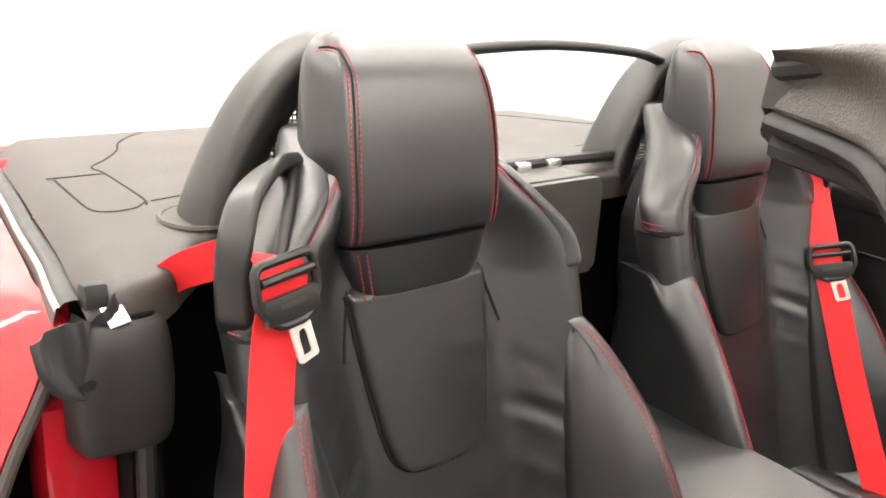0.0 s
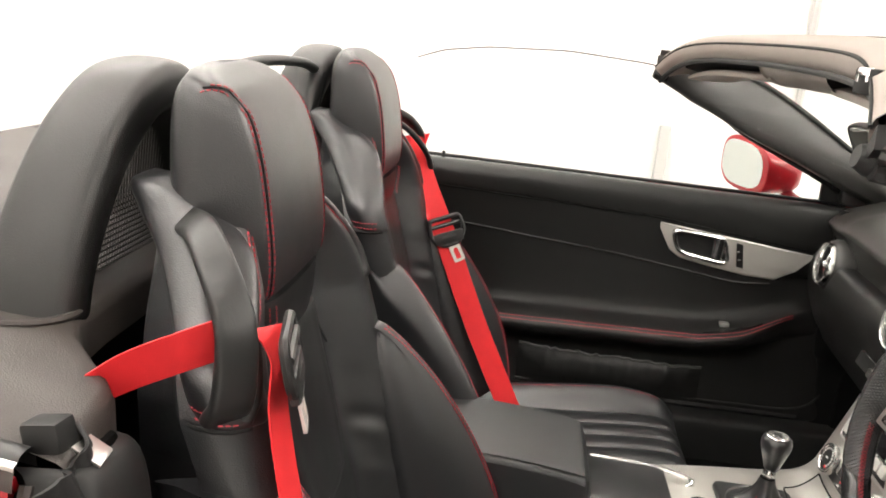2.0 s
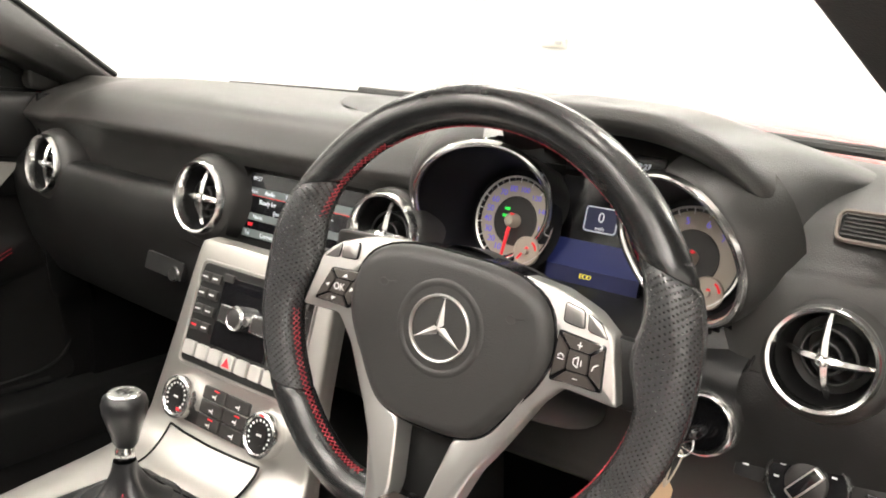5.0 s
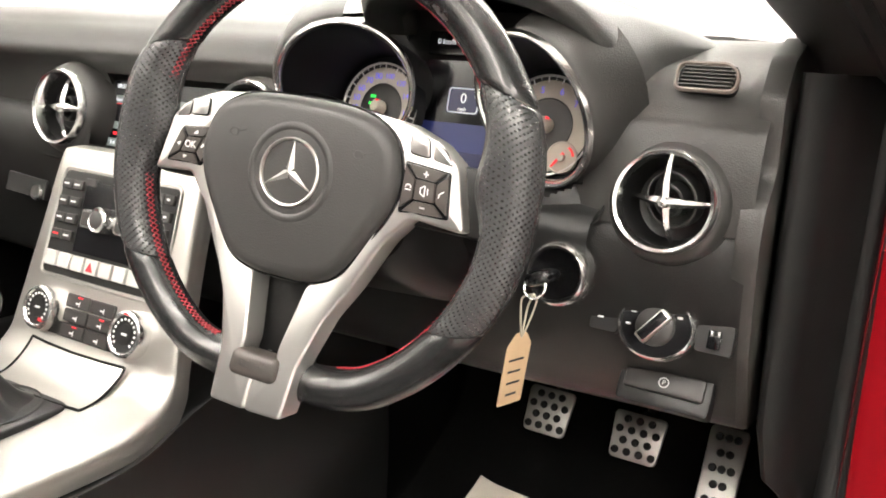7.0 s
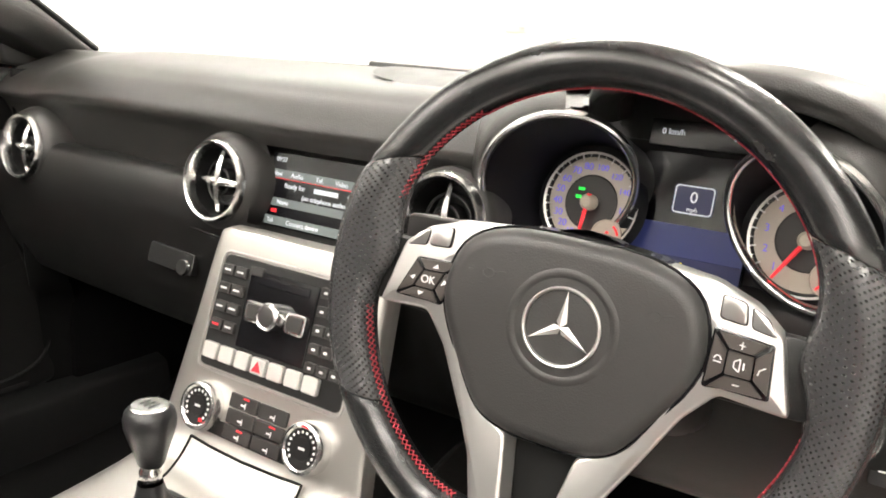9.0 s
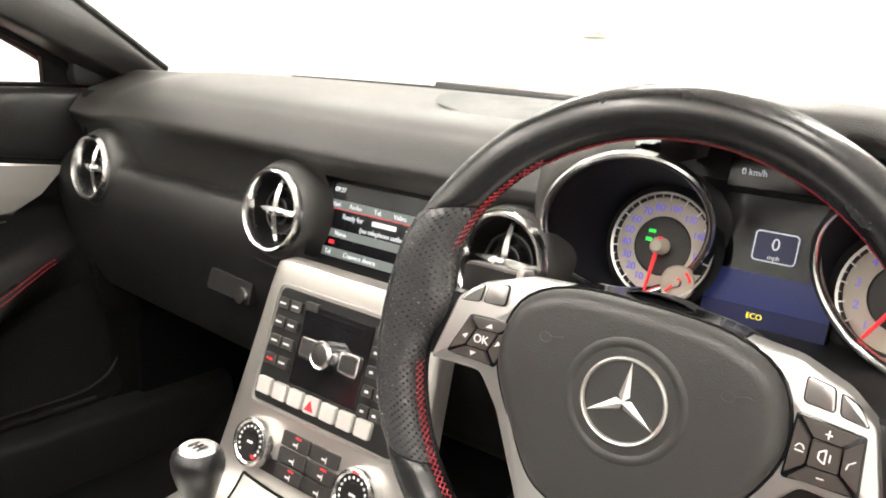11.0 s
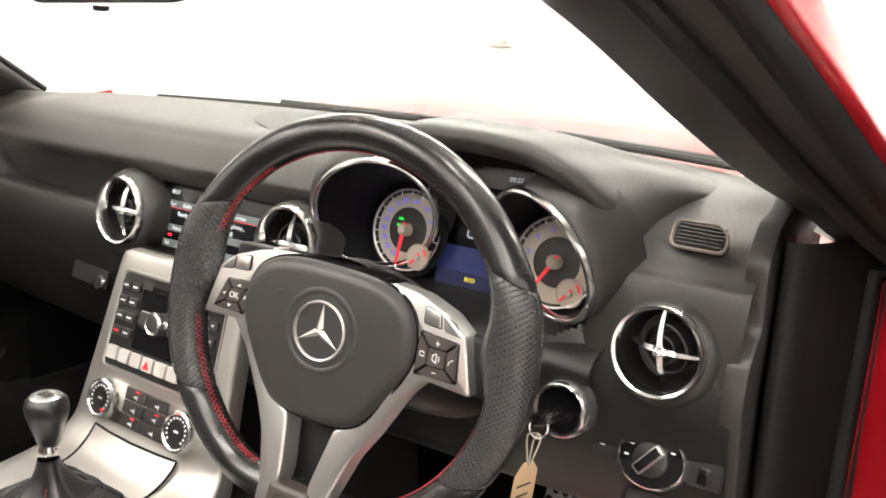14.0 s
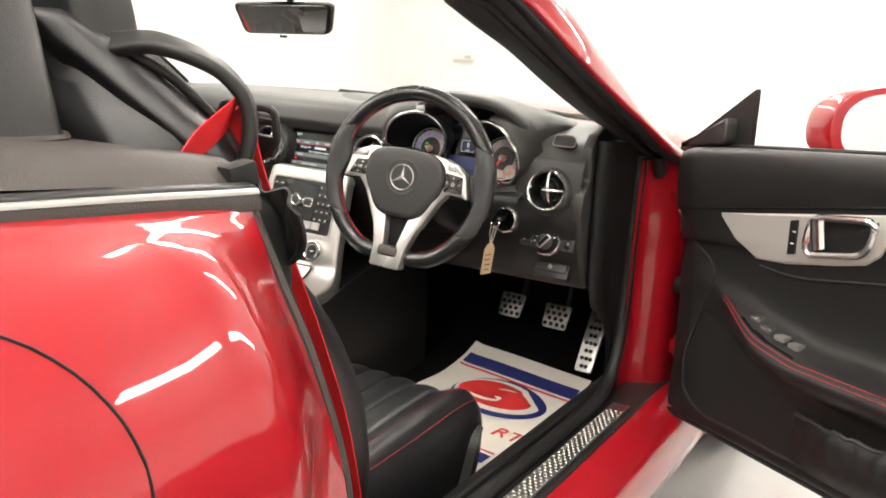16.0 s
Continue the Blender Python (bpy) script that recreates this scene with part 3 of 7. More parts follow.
latch = part("glovebox_latch", moved(prism(rounded(0.078, 0.026, 0.003), 0.01, 0.001, 1), frame_at((-0.238, bow(0.238) + 0.004, 0.732), (1, 0.02, -0.06), (0, 0.25, 1)) @ Matrix.Translation((0, 0, 0.0095))), PLASTIC, dash, "recessed glovebox latch")
part("latch_pull", moved(lathe([(0.0, 0.003), (0.009, 0.003), (0.0105, 0.0)], 24), frame_at((-0.213, bow(0.238) - 0.0065, 0.728), (1, 0, 0), (0, 0.25, 1))), CHROME, latch)


def vent(x, z, swivel=(0, 0), size=0.95):
    y = bow(x) - 0.002
    m = frame_at((x, y, z), (1, 0, 0), (0, 0.14, 1)) @ Matrix.Diagonal((size, size, 1, 1))
    ring = part("air_vent", lathe([(0.0415, -0.02), (0.0415, 0.004), (0.0432, 0.010), (0.0462, 0.0115), (0.0490, 0.007), (0.0497, -0.004), (0.0497, -0.03)], 56), CHROME, dash, "round chrome-ringed air vent", m=m)
    part("vent_bowl", lathe([(0.0417, 0.002), (0.041, -0.016), (0.036, -0.034), (0.0, -0.042)], 40), PLASTIC, ring, "black vent bowl")
    part("vent_collar", lathe([(0.0495, 0.002), (0.0525, -0.001), (0.0545, -0.012), (0.055, -0.04)] if 0.1 < x < 0.2 else [(0.0495, 0.002), (0.0545, -0.001), (0.0605, -0.012), (0.064, -0.04)], 48), SOFT, ring)
    tilt = pose(0, 0, 0.0, swivel[0], swivel[1], 0)
    st = bmesh.new()
    for k in range(4):
        a = radians(90 * k)
        d, n = Vector((math.cos(a), math.sin(a), 0)), Vector((-math.sin(a), math.cos(a), 0))
        rows = []
        for r, w, h in ((0.0, 0.0050, 0.005), (0.008, 0.0046, 0.005), (0.020, 0.0036, 0.0030), (0.034, 0.0026, -0.002), (0.041, 0.0016, -0.006)):
            c = d * r
            rows.append([c + n * w + Vector((0, 0, h - 0.003)), c + Vector((0, 0, h)), c - n * w + Vector((0, 0, h - 0.003)), c - n * w * 0.5 - Vector((0, 0, 0.012)), c + n * w * 0.5 - Vector((0, 0, 0.012))])
        grid(rows, True, True, st)
    bmesh.ops.create_uvsphere(st, u_segments=14, v_segments=8, radius=0.0062, matrix=Matrix.Translation((0, 0, 0.003)))
    part("vent_star", st, CHROME, ring, "chrome four-armed vane", m=tilt)
    cone = lathe([(0.013, -0.004), (0.0145, -0.003), (0.016, -0.004), (0.016, -0.018)], 32)
    lathe([(0.0245, -0.008), (0.026, -0.007), (0.0275, -0.008), (0.0275, -0.022)], 36, cone)
    part("vent_inner_ring", cone, PLASTIC, ring, m=tilt)
    return ring


vent(-0.576, 0.828)
vent(-0.154, 0.840)
vent(0.152, 0.846)
vent(0.585, 0.823, (14, -16), 0.88)
# display in the middle of the dash
SCR = frame_at((-0.001, 0.004, 0.838), (1, 0, 0), (0, 0.22, 1))
part("display_bezel", moved(prism(rounded(0.226, 0.112, 0.006), 0.03, 0.003, 2), SCR @ Matrix.Translation((0, 0.002, -0.004))), PLASTIC, dash, "black display surround")
screen = part("display", moved(prism(rounded(0.206, 0.082, 0.002), 0.003, 0.0005, 1), SCR @ Matrix.Translation((0, -0.001, -0.002))), SCREEN, dash, "lit colour display with menu text")
for y, h, mt in ((0.0175, 0.010, SCREENBAR), (-0.0135, 0.009, SCREENBAR), (-0.0345, 0.010, SCREENBAR)):
    part("menu_bar", moved(box(-0.102, 0.102, y - h / 2, y + h / 2, -0.0019, -0.0015), SCR @ Matrix.Translation((0, -0.001, 0))), mt, screen, smooth=False)
part("red_line", moved(box(-0.102, 0.102, 0.0112, 0.0122, -0.0019, -0.0015), SCR), REDLED, screen, smooth=False)


def screen_words(body, x, y, size, mat=None):
    words(body, size, SCR @ Matrix.Translation((x, y, -0.0013)), screen, mat or LIT)


screen_words("09:27", -0.089, 0.0325, 0.0072)
for body, x in (("Navi", -0.092), ("Audio", -0.063), ("Tel.", -0.030), ("Video", 0.001), ("System", 0.037)):
    screen_words(body, x, 0.0165, 0.0075)
screen_words("Ready for", -0.064, 0.0045, 0.0078)
screen_words("telephony...", 0.030, 0.0045, 0.0078)
part("text_bar", moved(box(-0.036, -0.002, 0.002, 0.007, -0.0019, -0.0014), SCR), LIT, screen, smooth=False)
screen_words("(no telephone authorised)", -0.012, -0.0055, 0.0075)
screen_words("Name", -0.078, -0.0145, 0.0072)
screen_words("Tel", -0.093, -0.0357, 0.0072)
screen_words("Connect device", -0.045, -0.0357, 0.0075)
part("red_mark", moved(box(-0.094, -0.086, -0.0265, -0.0225, -0.0019, -0.0014), SCR), REDLED, screen, smooth=False)
# side demister
DEM = frame_at((0.596, 0.040, 0.920), (1, -0.05, 0), (0, 0.62, 0.78)) @ Matrix.Diagonal((0.70, 0.72, 1, 1))
dem = part("demister_vent", moved(prism(round_poly([Vector(p) for p in ((-0.036, 0.016), (0.020, 0.017), (0.034, 0.004), (0.034, -0.017), (-0.032, -0.017))], 0.010), 0.012, 0.002, 2), DEM @ Matrix.Translation((0, 0, 0.003))), GROOVE, dash, "small slatted side vent")
part("demister_rim", moved(tube([Vector((x, y, 0)) for x, y in round_poly([Vector(p) for p in ((-0.038, 0.018), (0.021, 0.019), (0.036, 0.005), (0.036, -0.019), (-0.034, -0.019))], 0.011)], 0.0024, 6, True), DEM @ Matrix.Translation((0, 0, 0.0035))), BEIGEPL, dem)
for k in range(6):
    part("slat", moved(box(-0.030, 0.031, -0.0135 + 0.0052 * k, -0.0115 + 0.0052 * k, 0.0030, 0.0052), DEM), BUTTON, dem, smooth=False)
# ignition, light switch and brake release on the driver's side
IGN = frame_at((0.509, -0.0260, 0.754), (1, 0, 0), (0, 0.1, 1))
ign = part("ignition_switch", moved(lathe([(0.0, 0.004), (0.012, 0.004), (0.017, 0.006), (0.0215, 0.010), (0.0215, 0.0)], 40), IGN), GLOSS, dash, "round ignition switch with chrome ring")
part("ignition_ring", moved(lathe([(0.0215, 0.0), (0.022, 0.011), (0.0245, 0.0125), (0.027, 0.010), (0.0285, 0.0), (0.029, -0.01)], 44), IGN), CHROME, ign)
LSW = frame_at((0.587, 0.0075, 0.7145), (1, 0, 0), (0, 0.33, 1)) @ Matrix.Diagonal((0.86, 0.86, 1, 1))
lsw = part("light_switch", moved(lathe([(0.0, 0.006), (0.034, 0.006), (0.0375, 0.003), (0.039, -0.004)], 48), LSW @ Matrix.Diagonal((1.0, 0.84, 1, 1))), GLOSS, dash, "oval light switch")
part("switch_ring", moved(lathe([(0.0345, 0.006), (0.036, 0.008), (0.0385, 0.006), (0.040, 0.0), (0.040, -0.006)], 48), LSW @ Matrix.Diagonal((1.0, 0.84, 1, 1))), CHROME, lsw)
part("switch_knob", moved(lathe([(0.0, 0.010), (0.017, 0.0095), (0.019, 0.008), (0.020, 0.004)], 36), LSW), BUTTON, lsw)
part("switch_grip", moved(box(-0.0065, 0.0065, -0.019, 0.019, 0.008, 0.017, 0.003), LSW @ pose(0, 0, 0, 0, 0, -38)), SATIN, lsw)
part("grip_face", moved(box(-0.0048, 0.0048, -0.016, 0.016, 0.0165, 0.0176, 0.0004), LSW @ pose(0, 0, 0, 0, 0, -38)), GLOSS, lsw)
for a, w in ((100, 0.007), (65, 0.010), (35, 0.005), (150, 0.005), (185, 0.005)):
    v = Vector((0.027 * math.cos(radians(a)), 0.022 * math.sin(radians(a)), 0))
    part("switch_print", moved(box(v.x - w / 2, v.x + w / 2, v.y - 0.001, v.y + 0.001, 0.0058, 0.0064), LSW), WHITE, lsw, smooth=False)
for s, w in ((-1, 0.030), (1, 0.036)):
    pl = part("switch_plate", moved(prism(rounded(w, 0.030, 0.004), 0.008, 0.001, 1), LSW @ Matrix.Translation((s * (0.040 + w / 2 - 0.002), 0.0, 0.001))), PLASTIC, lsw, "small dark switch beside the light knob")
    part("switch_print", moved(box(-0.003, 0.003, -0.002, 0.002, 0.001, 0.0016), LSW @ Matrix.Translation((s * (0.050 + w / 4), 0.0, 0))), WHITE, pl, smooth=False)
    if s > 0:
        part("thumb_wheel", moved(box(-0.006, 0.006, -0.009, 0.009, 0.0, 0.004, 0.001), LSW @ Matrix.Translation((0.056, -0.001, 0))), GLOSS, pl)
BRK = frame_at((0.594, 0.030, 0.653), (1, 0, 0), (0, 0.55, 1))
brk = part("brake_release", moved(prism(rounded(0.082, 0.036, 0.004), 0.02, 0.002, 2), BRK @ Matrix.Translation((0, 0, 0.004))), PLASTIC, dash, "parking brake release handle")
part("release_face", moved(prism(rounded(0.070, 0.020, 0.003), 0.008, 0.002, 2), BRK @ Matrix.Translation((0, 0.004, 0.008))), BUTTON, brk)
pm = bmesh.new()
tube([(0.0042 * math.cos(a), 0.004 + 0.0042 * math.sin(a), 0.0083) for a in (2 * math.pi * k / 16 for k in range(16))], 0.0005, 4, True, pm)
part("release_mark", moved(pm, BRK), WHITE, brk)
words("P", 0.006, BRK @ Matrix.Translation((0, 0.004, 0.0083)), brk, WHITE)
seam = bmesh.new()
tube(spline([(0.46, bow(0.46) + 0.008, 0.73), (0.50, bow(0.5) - 0.002, 0.785), (0.53, bow(0.53) - 0.002, 0.80), (0.535, bow(0.53) + 0.01, 0.83)], 16), 0.0012, 5, bm=seam)
part("dash_seam", seam, GROOVE, dash)

# ---- instruments ----
cluster = thing("instrument_cluster", "hooded instrument cluster with two chrome-ringed round dials", "instruments")
arch = []
for y, top, half, low in ((0.10, 0.985, 0.168, 0.84), (0.03, 0.982, 0.168, 0.84), (-0.020, 0.978, 0.168, 0.845), (-0.034, 0.984, 0.170, 0.848), (-0.038, 0.993, 0.174, 0.850), (-0.028, 1.003, 0.180, 0.852), (0.02, 1.006, 0.190, 0.860), (0.06, 0.999, 0.205, 0.875), (0.11, 0.986, 0.226, 0.890), (0.16, 0.970, 0.245, 0.900), (0.22, 0.945, 0.260, 0.905)):
    row = []
    for k in range(13):
        a = math.pi * k / 12
        c, s = math.cos(a), math.sin(a)
        near = min(1, max(0, (0.16 - y) / 0.10))
        h, z0 = (half, low) if c > 0 else (half * (1 - near) + 0.092 * near, low * (1 - near) + 0.945 * near)
        row.append((0.365 + h * math.copysign(abs(c) ** 0.75, c), y + 0.02 * (1 - s) + (0.03 * near * (1 - s) if c < 0 else 0.062 * near * (1 - s) ** 2), z0 + (top - z0) * abs(s) ** 0.62))
    arch.append(row)
part("hood", net(arch, 64, 40), SOFT, cluster, "black grained instrument hood")
part("fascia", moved(prism(rounded(0.30, 0.18, 0.05), 0.01, 0.002, 1), frame_at((0.357, 0.078, 0.885), (1, 0, 0), (0, 0.22, 1))), PLASTIC, cluster)
part("lower_fascia", net([[(x, 0.06, 0.82), (x, 0.02, 0.815), (x, -0.02, 0.80), (x, -0.025, 0.77), (x, 0.0, 0.74)] for x in (0.20, 0.30, 0.43, 0.53)], 16, 12), PLASTIC, cluster)


def tilted(at, tilt, yaw=0.0):
    """A face leaning back by tilt and turned by yaw degrees, its z towards the seats."""
    t, y = radians(tilt), radians(yaw)
    return frame_at(at, (math.cos(y), math.sin(y), 0), (-math.sin(y) * math.sin(t), math.cos(y) * math.sin(t), math.cos(t)))


def ring_of(m, r, n=56, z=0.0):
    return [m @ Vector((r * math.cos(a), r * math.sin(a), z)) for a in (2 * math.pi * k / n for k in range(n))]


def gauge(name, at, yaw, r, hub, numbers, needle):
    mr, m = tilted(at, -21, yaw), tilted(hub, 12)
    ring = part(name, moved(lathe([(r - 0.0034, -0.004), (r - 0.0033, 0.001), (r - 0.0018, 0.0032), (r + 0.0004, 0.0038), (r + 0.0024, 0.0026), (r + 0.0032, -0.001), (r + 0.0032, -0.005)], 80), mr), CHROME, cluster, "chrome-ringed round dial")
    inner, seat_ring = ring_of(mr, r - 0.004, 56, 0.0), ring_of(m, 0.0535, 56, -0.003)
    well = [[p.lerp(q, f) for p, q in zip(inner, seat_ring)] for f in (0, 0.25, 0.5, 0.75, 1.0)]
    well.append(ring_of(m, 0.001, 56, -0.003))
    part("dial_tube", grid(well, True), WELL, ring)
    outer, back = ring_of(mr, r + 0.0036, 56, -0.004), ring_of(m @ Matrix.Translation((0, 0, -0.05)), 0.060, 56)
    part("dial_collar", grid([[p.lerp(q, f) for p, q in zip(outer, back)] for f in (0, 0.3, 0.65, 1.0)], True), SOFT, ring)
    side = 1 if yaw < 0 else -1
    arc = [radians((90 if side < 0 else -112) + 202 * k / 40) for k in range(41)]
    fl = [[mr @ Vector((q * math.cos(a), q * math.sin(a), z)) for a in arc] for q, z in ((r + 0.0034, -0.002), (r + 0.006, -0.005), (r + 0.009, -0.015), (r + 0.011, -0.034), (r + 0.012, -0.060))]
    part("dial_flange", net(fl, 41, 12), SOFT, ring, "soft moulded edge outside the dial")
    m = m @ Matrix.Diagonal((0.77, 0.77, 1, 1)) @ Matrix.Translation((0, 0, 0.0445))
    part("dial_face", moved(lathe([(0.032, -0.0455), (0.0545, -0.0455)], 56), m), BEIGE, ring, "beige dial face")
    part("dial_rim", moved(lathe([(0.0545, -0.0465), (0.0560, -0.0430), (0.0605, -0.0430), (0.061, -0.046)], 56), m), PLASTIC, ring)
    part("dial_crescent", moved(lathe([(0.0578, -0.0428), (0.0606, -0.0418)], 56), m), SATIN, ring)
    part("dial_centre", moved(lathe([(0.0, -0.0452), (0.0315, -0.0452), (0.0325, -0.0445), (0.0335, -0.0452)], 40), m), BUTTON, ring)
    ticks = bmesh.new()
    for body, a in numbers:
        v = Vector((0.0432 * math.cos(radians(a)), 0.0432 * math.sin(radians(a)), -0.0448))
        words(body, 0.0118 if len(body) < 3 else 0.0100, m @ Matrix.Translation(v), ring, VIOLET)
    lo, hi = min(a for _, a in numbers), max(a for _, a in numbers)
    for k in range(int((hi - lo) / 10) + 2):
        a = radians(lo + 10 * k - 5)
        big = k % 2 == 0
        tube([(q * math.cos(a), q * math.sin(a), -0.0425) for q in ((0.0515 if big else 0.0545), 0.0582)], 0.0009 if big else 0.0004, 4, bm=ticks)
    part("dial_ticks", moved(ticks, m), WHITE, ring)
    nd = bmesh.new()
    a = radians(needle)
    tube([(-0.010 * math.cos(a), -0.010 * math.sin(a), -0.036), (0.052 * math.cos(a), 0.052 * math.sin(a), -0.039)], [0.0030, 0.0017], 6, bm=nd)
    part("needle", moved(nd, m), NEEDLE, ring, "red needle")
    part("needle_hub", moved(lathe([(0.0, -0.031), (0.006, -0.032), (0.0095, -0.036), (0.0095, -0.045)], 28), m), BEIGE, ring)
    c = m @ Matrix.Translation((0.027, -0.036, 0))
    part("small_dial", moved(lathe([(0.0, -0.0425), (0.0175, -0.0425), (0.0185, -0.0415), (0.0195, -0.0425), (0.0195, -0.045)], 36), c), BEIGE, ring, "small beige auxiliary dial")
    sn = bmesh.new()
    tube([(0.003, 0.005, -0.040), (-0.011, -0.012, -0.0408)], [0.0022, 0.0012], 5, bm=sn)
    part("small_needle", moved(sn, c), NEEDLE, ring)
    zone = bmesh.new()
    tube([(0.0145 * math.cos(b), 0.0145 * math.sin(b), -0.0420) for b in (radians(10 + 6 * k) for k in range(9))], 0.0014, 5, bm=zone)
    part("red_zone", moved(zone, c), NEEDLE, ring)
    part("small_hub", moved(lathe([(0, -0.038), (0.0045, -0.0385), (0.005, -0.0425)], 20), c), BEIGE, ring)
    return ring, m


speeds = list(zip(("10", "20", "30", "40", "50", "60", "70", "80", "100", "120", "140", "160"), (242, 222, 203, 184, 165, 146, 125, 104, 80, 52, 24, -6)))
g1, m1 = gauge("speedometer", (0.2476, 0.0113, 0.890), 27.5, 0.0681, (0.264, 0.050, 0.871), speeds, 262)
g2, m2 = gauge("rev_counter", (0.4576, -0.0003, 0.8843), -23.0, 0.0690, (0.454, 0.045, 0.870), list(zip("1234567", (228, 200, 171, 138, 106, 72, 40))), 238)
lamp_marks = bmesh.new()
box(-0.020, -0.013, 0.003, 0.007, -0.0445, -0.0440, bm=lamp_marks)
box(-0.018, -0.010, 0.013, 0.0165, -0.0445, -0.0440, bm=lamp_marks)
part("lamp_symbols", moved(lamp_marks, m1), GREEN, g1, "lit green lamp symbols", smooth=False)
DSP = frame_at((0.352, 0.066, 0.867), (1, 0, 0), (0, 0.22, 1))
disp = part("centre_display", moved(prism(rounded(0.104, 0.118, 0.004), 0.004, 0.0008, 1), DSP @ Matrix.Translation((0.002, -0.002, 0.003))), SCREEN, cluster, "lit centre display")
part("strip_frame", moved(prism(rounded(0.105, 0.024, 0.003), 0.004, 0.001, 1), DSP @ Matrix.Translation((0.004, 0.073, 0.006))), SCREEN, disp)
words("0 km/h", 0.0075, DSP @ Matrix.Translation((-0.027, 0.074, 0.0065)), disp, LIT)
words("09:27", 0.0075, DSP @ Matrix.Translation((0.034, 0.074, 0.0065)), disp, LIT)
part("blue_band", moved(net([[(x, y, 0.0035) for x in (-0.049, 0, 0.052)] for y in (-0.034, -0.022, -0.014, -0.006)], 6, 6), DSP), BLUEGLOW, disp, smooth=False)
part("blue_base", moved(net([[(x, y, 0.0034) for x in (-0.049, 0, 0.052)] for y in (-0.056, -0.048, -0.042, -0.0342)], 6, 6), DSP), DEEPBLUE, disp, smooth=False)
part("speed_panel", moved(prism(rounded(0.037, 0.026, 0.003, 3, 0.001, 0.017), 0.0004), DSP @ Matrix.Translation((0, 0, 0.0036))), DEEPBLUE, disp, smooth=False)
box_line = tube([Vector((x, y, 0.0038)) for x, y in rounded(0.034, 0.024, 0.003, 3, 0.001, 0.017)], 0.0006, 4, True)
part("speed_box", moved(box_line, DSP), LIT, disp)
words("0", 0.014, DSP @ Matrix.Translation((0.001, 0.019, 0.0038)), disp, LIT)
words("mph", 0.0055, DSP @ Matrix.Translation((0.001, 0.0085, 0.0038)), disp, LIT)
words("ECO", 0.0065, DSP @ Matrix.Translation((-0.004, -0.041, 0.0040)), disp, YELLOW)


# ---- steering wheel ----
WHEEL = tilted((0.3557, -0.1727, 0.8336), 10.0, 6.85)
wheel = thing("steering_wheel", "black leather sports steering wheel with satin silver spokes", "steering wheel")
wheel.matrix_basis = WHEEL @ pose(0, 0, 0, 0, 0, -3.85)


def rim_point(a, inner=0.0):
    """A point of the rim's centre line, a degrees clockwise from the top."""
    r = 0.1693 - inner
    x, y = r * math.sin(radians(a)), r * math.cos(radians(a))
    floor_y = -0.160 + inner
    if y < floor_y + 0.02:
        d = floor_y + 0.02 - y
        y = floor_y + 0.02 - 0.02 * math.tanh(d / 0.02)
    return Vector((x, y, 0))


def grip(a):
    """How far the rim swells at an angle."""
    a = abs((a + 180) % 360 - 180)
    return 1.0 + 0.20 * math.exp(-((a - 72) / 11) ** 2) + 0.12 * math.exp(-((a - 100) / 26) ** 2)


def rim_frame(a):
    p = rim_point(a)
    t = (rim_point(a + 0.5) - rim_point(a - 0.5)).normalized()
    o = t.cross(Vector((0, 0, 1)))
    return p, (-o if o.dot(p) < 0 else o), 0.0160 * grip(a)


def rim_piece(a0, a1, mat, label):
    n = max(12, int(abs(a1 - a0) / 1.5))
    slant = lambda e: 5.5 * math.copysign(1, e) if abs(e) < 90 else -4.5 * math.copysign(1, e if abs(e) < 180 else -e)
    rows = []
    for i in range(n + 1):
        row = []
        for b in (2 * math.pi * k / 24 for k in range(24)):
            f = i / n
            a = a0 + (a1 - a0) * f + math.cos(b) * (slant(a0) * (1 - f) ** 3 + slant(a1) * f ** 3)
            p, o, r = rim_frame(a)
            r *= 0.95 if i in (0, n) else 1.0
            thumb = 0.013 * math.exp(-((abs((a + 180) % 360 - 180) - 84) / 10) ** 2)
            row.append(p + o * (math.cos(b) * r - thumb * max(0, -math.cos(b))) + Vector((0, 0, 1)) * math.sin(b) * r * 1.08)
        rows.append(row)
    bm = grid(rows, True, True)
    uv = bm.loops.layers.uv.new("surface")
    bm.verts.index_update()
    for f in bm.faces:
        ks = [v.index % 24 for v in f.verts]
        wrap = max(ks) - min(ks) > 12
        for lp in f.loops:
            i, k = divmod(lp.vert.index, 24)
            lp[uv].uv = (radians(a1 - a0) * i / n * 0.174, (k + (24 if wrap and k < 12 else 0)) / 24 * 0.108)
    return part("rim", bm, mat, wheel, label)


rim_piece(-61, 61, WHEEL_LEATHER, "smooth black leather upper rim")
rim_piece(61.4, 122, PERF, "perforated black leather grip")
rim_piece(-122, -61.4, PERF, "perforated black leather grip")
rim_piece(122.4, 237.6, WHEEL_LEATHER, "smooth black leather lower rim")
# crossed red stitching along the inside of the rim
for a0, a1 in ((-160, -84), (-70, -36), (-36, 70), (84, 160)):
    bm = bmesh.new()
    high = a0 == -36
    n = int((a1 - a0) / (2.2 if high else 1.6))
    for flip in (0, 1):
        pts = []
        for i in range(n + 1):
            p, o, r = rim_frame(a0 + (a1 - a0) * i / n)
            b = math.pi + (0.17 if (i + flip) % 2 else -0.17) * (0.6 if high else 1.0) + (-0.04 if high else 0.22 if a0 < 0 else -0.10)
            pts.append(p + o * math.cos(b) * (r + 0.0004) + Vector((0, 0, -1)) * math.sin(b) * (r * 1.12 + 0.0004))
        tube(pts, 0.00042 if high else 0.0007, 4, bm=bm)
    part("rim_stitching", bm, THREAD, wheel, "crossed red stitching")


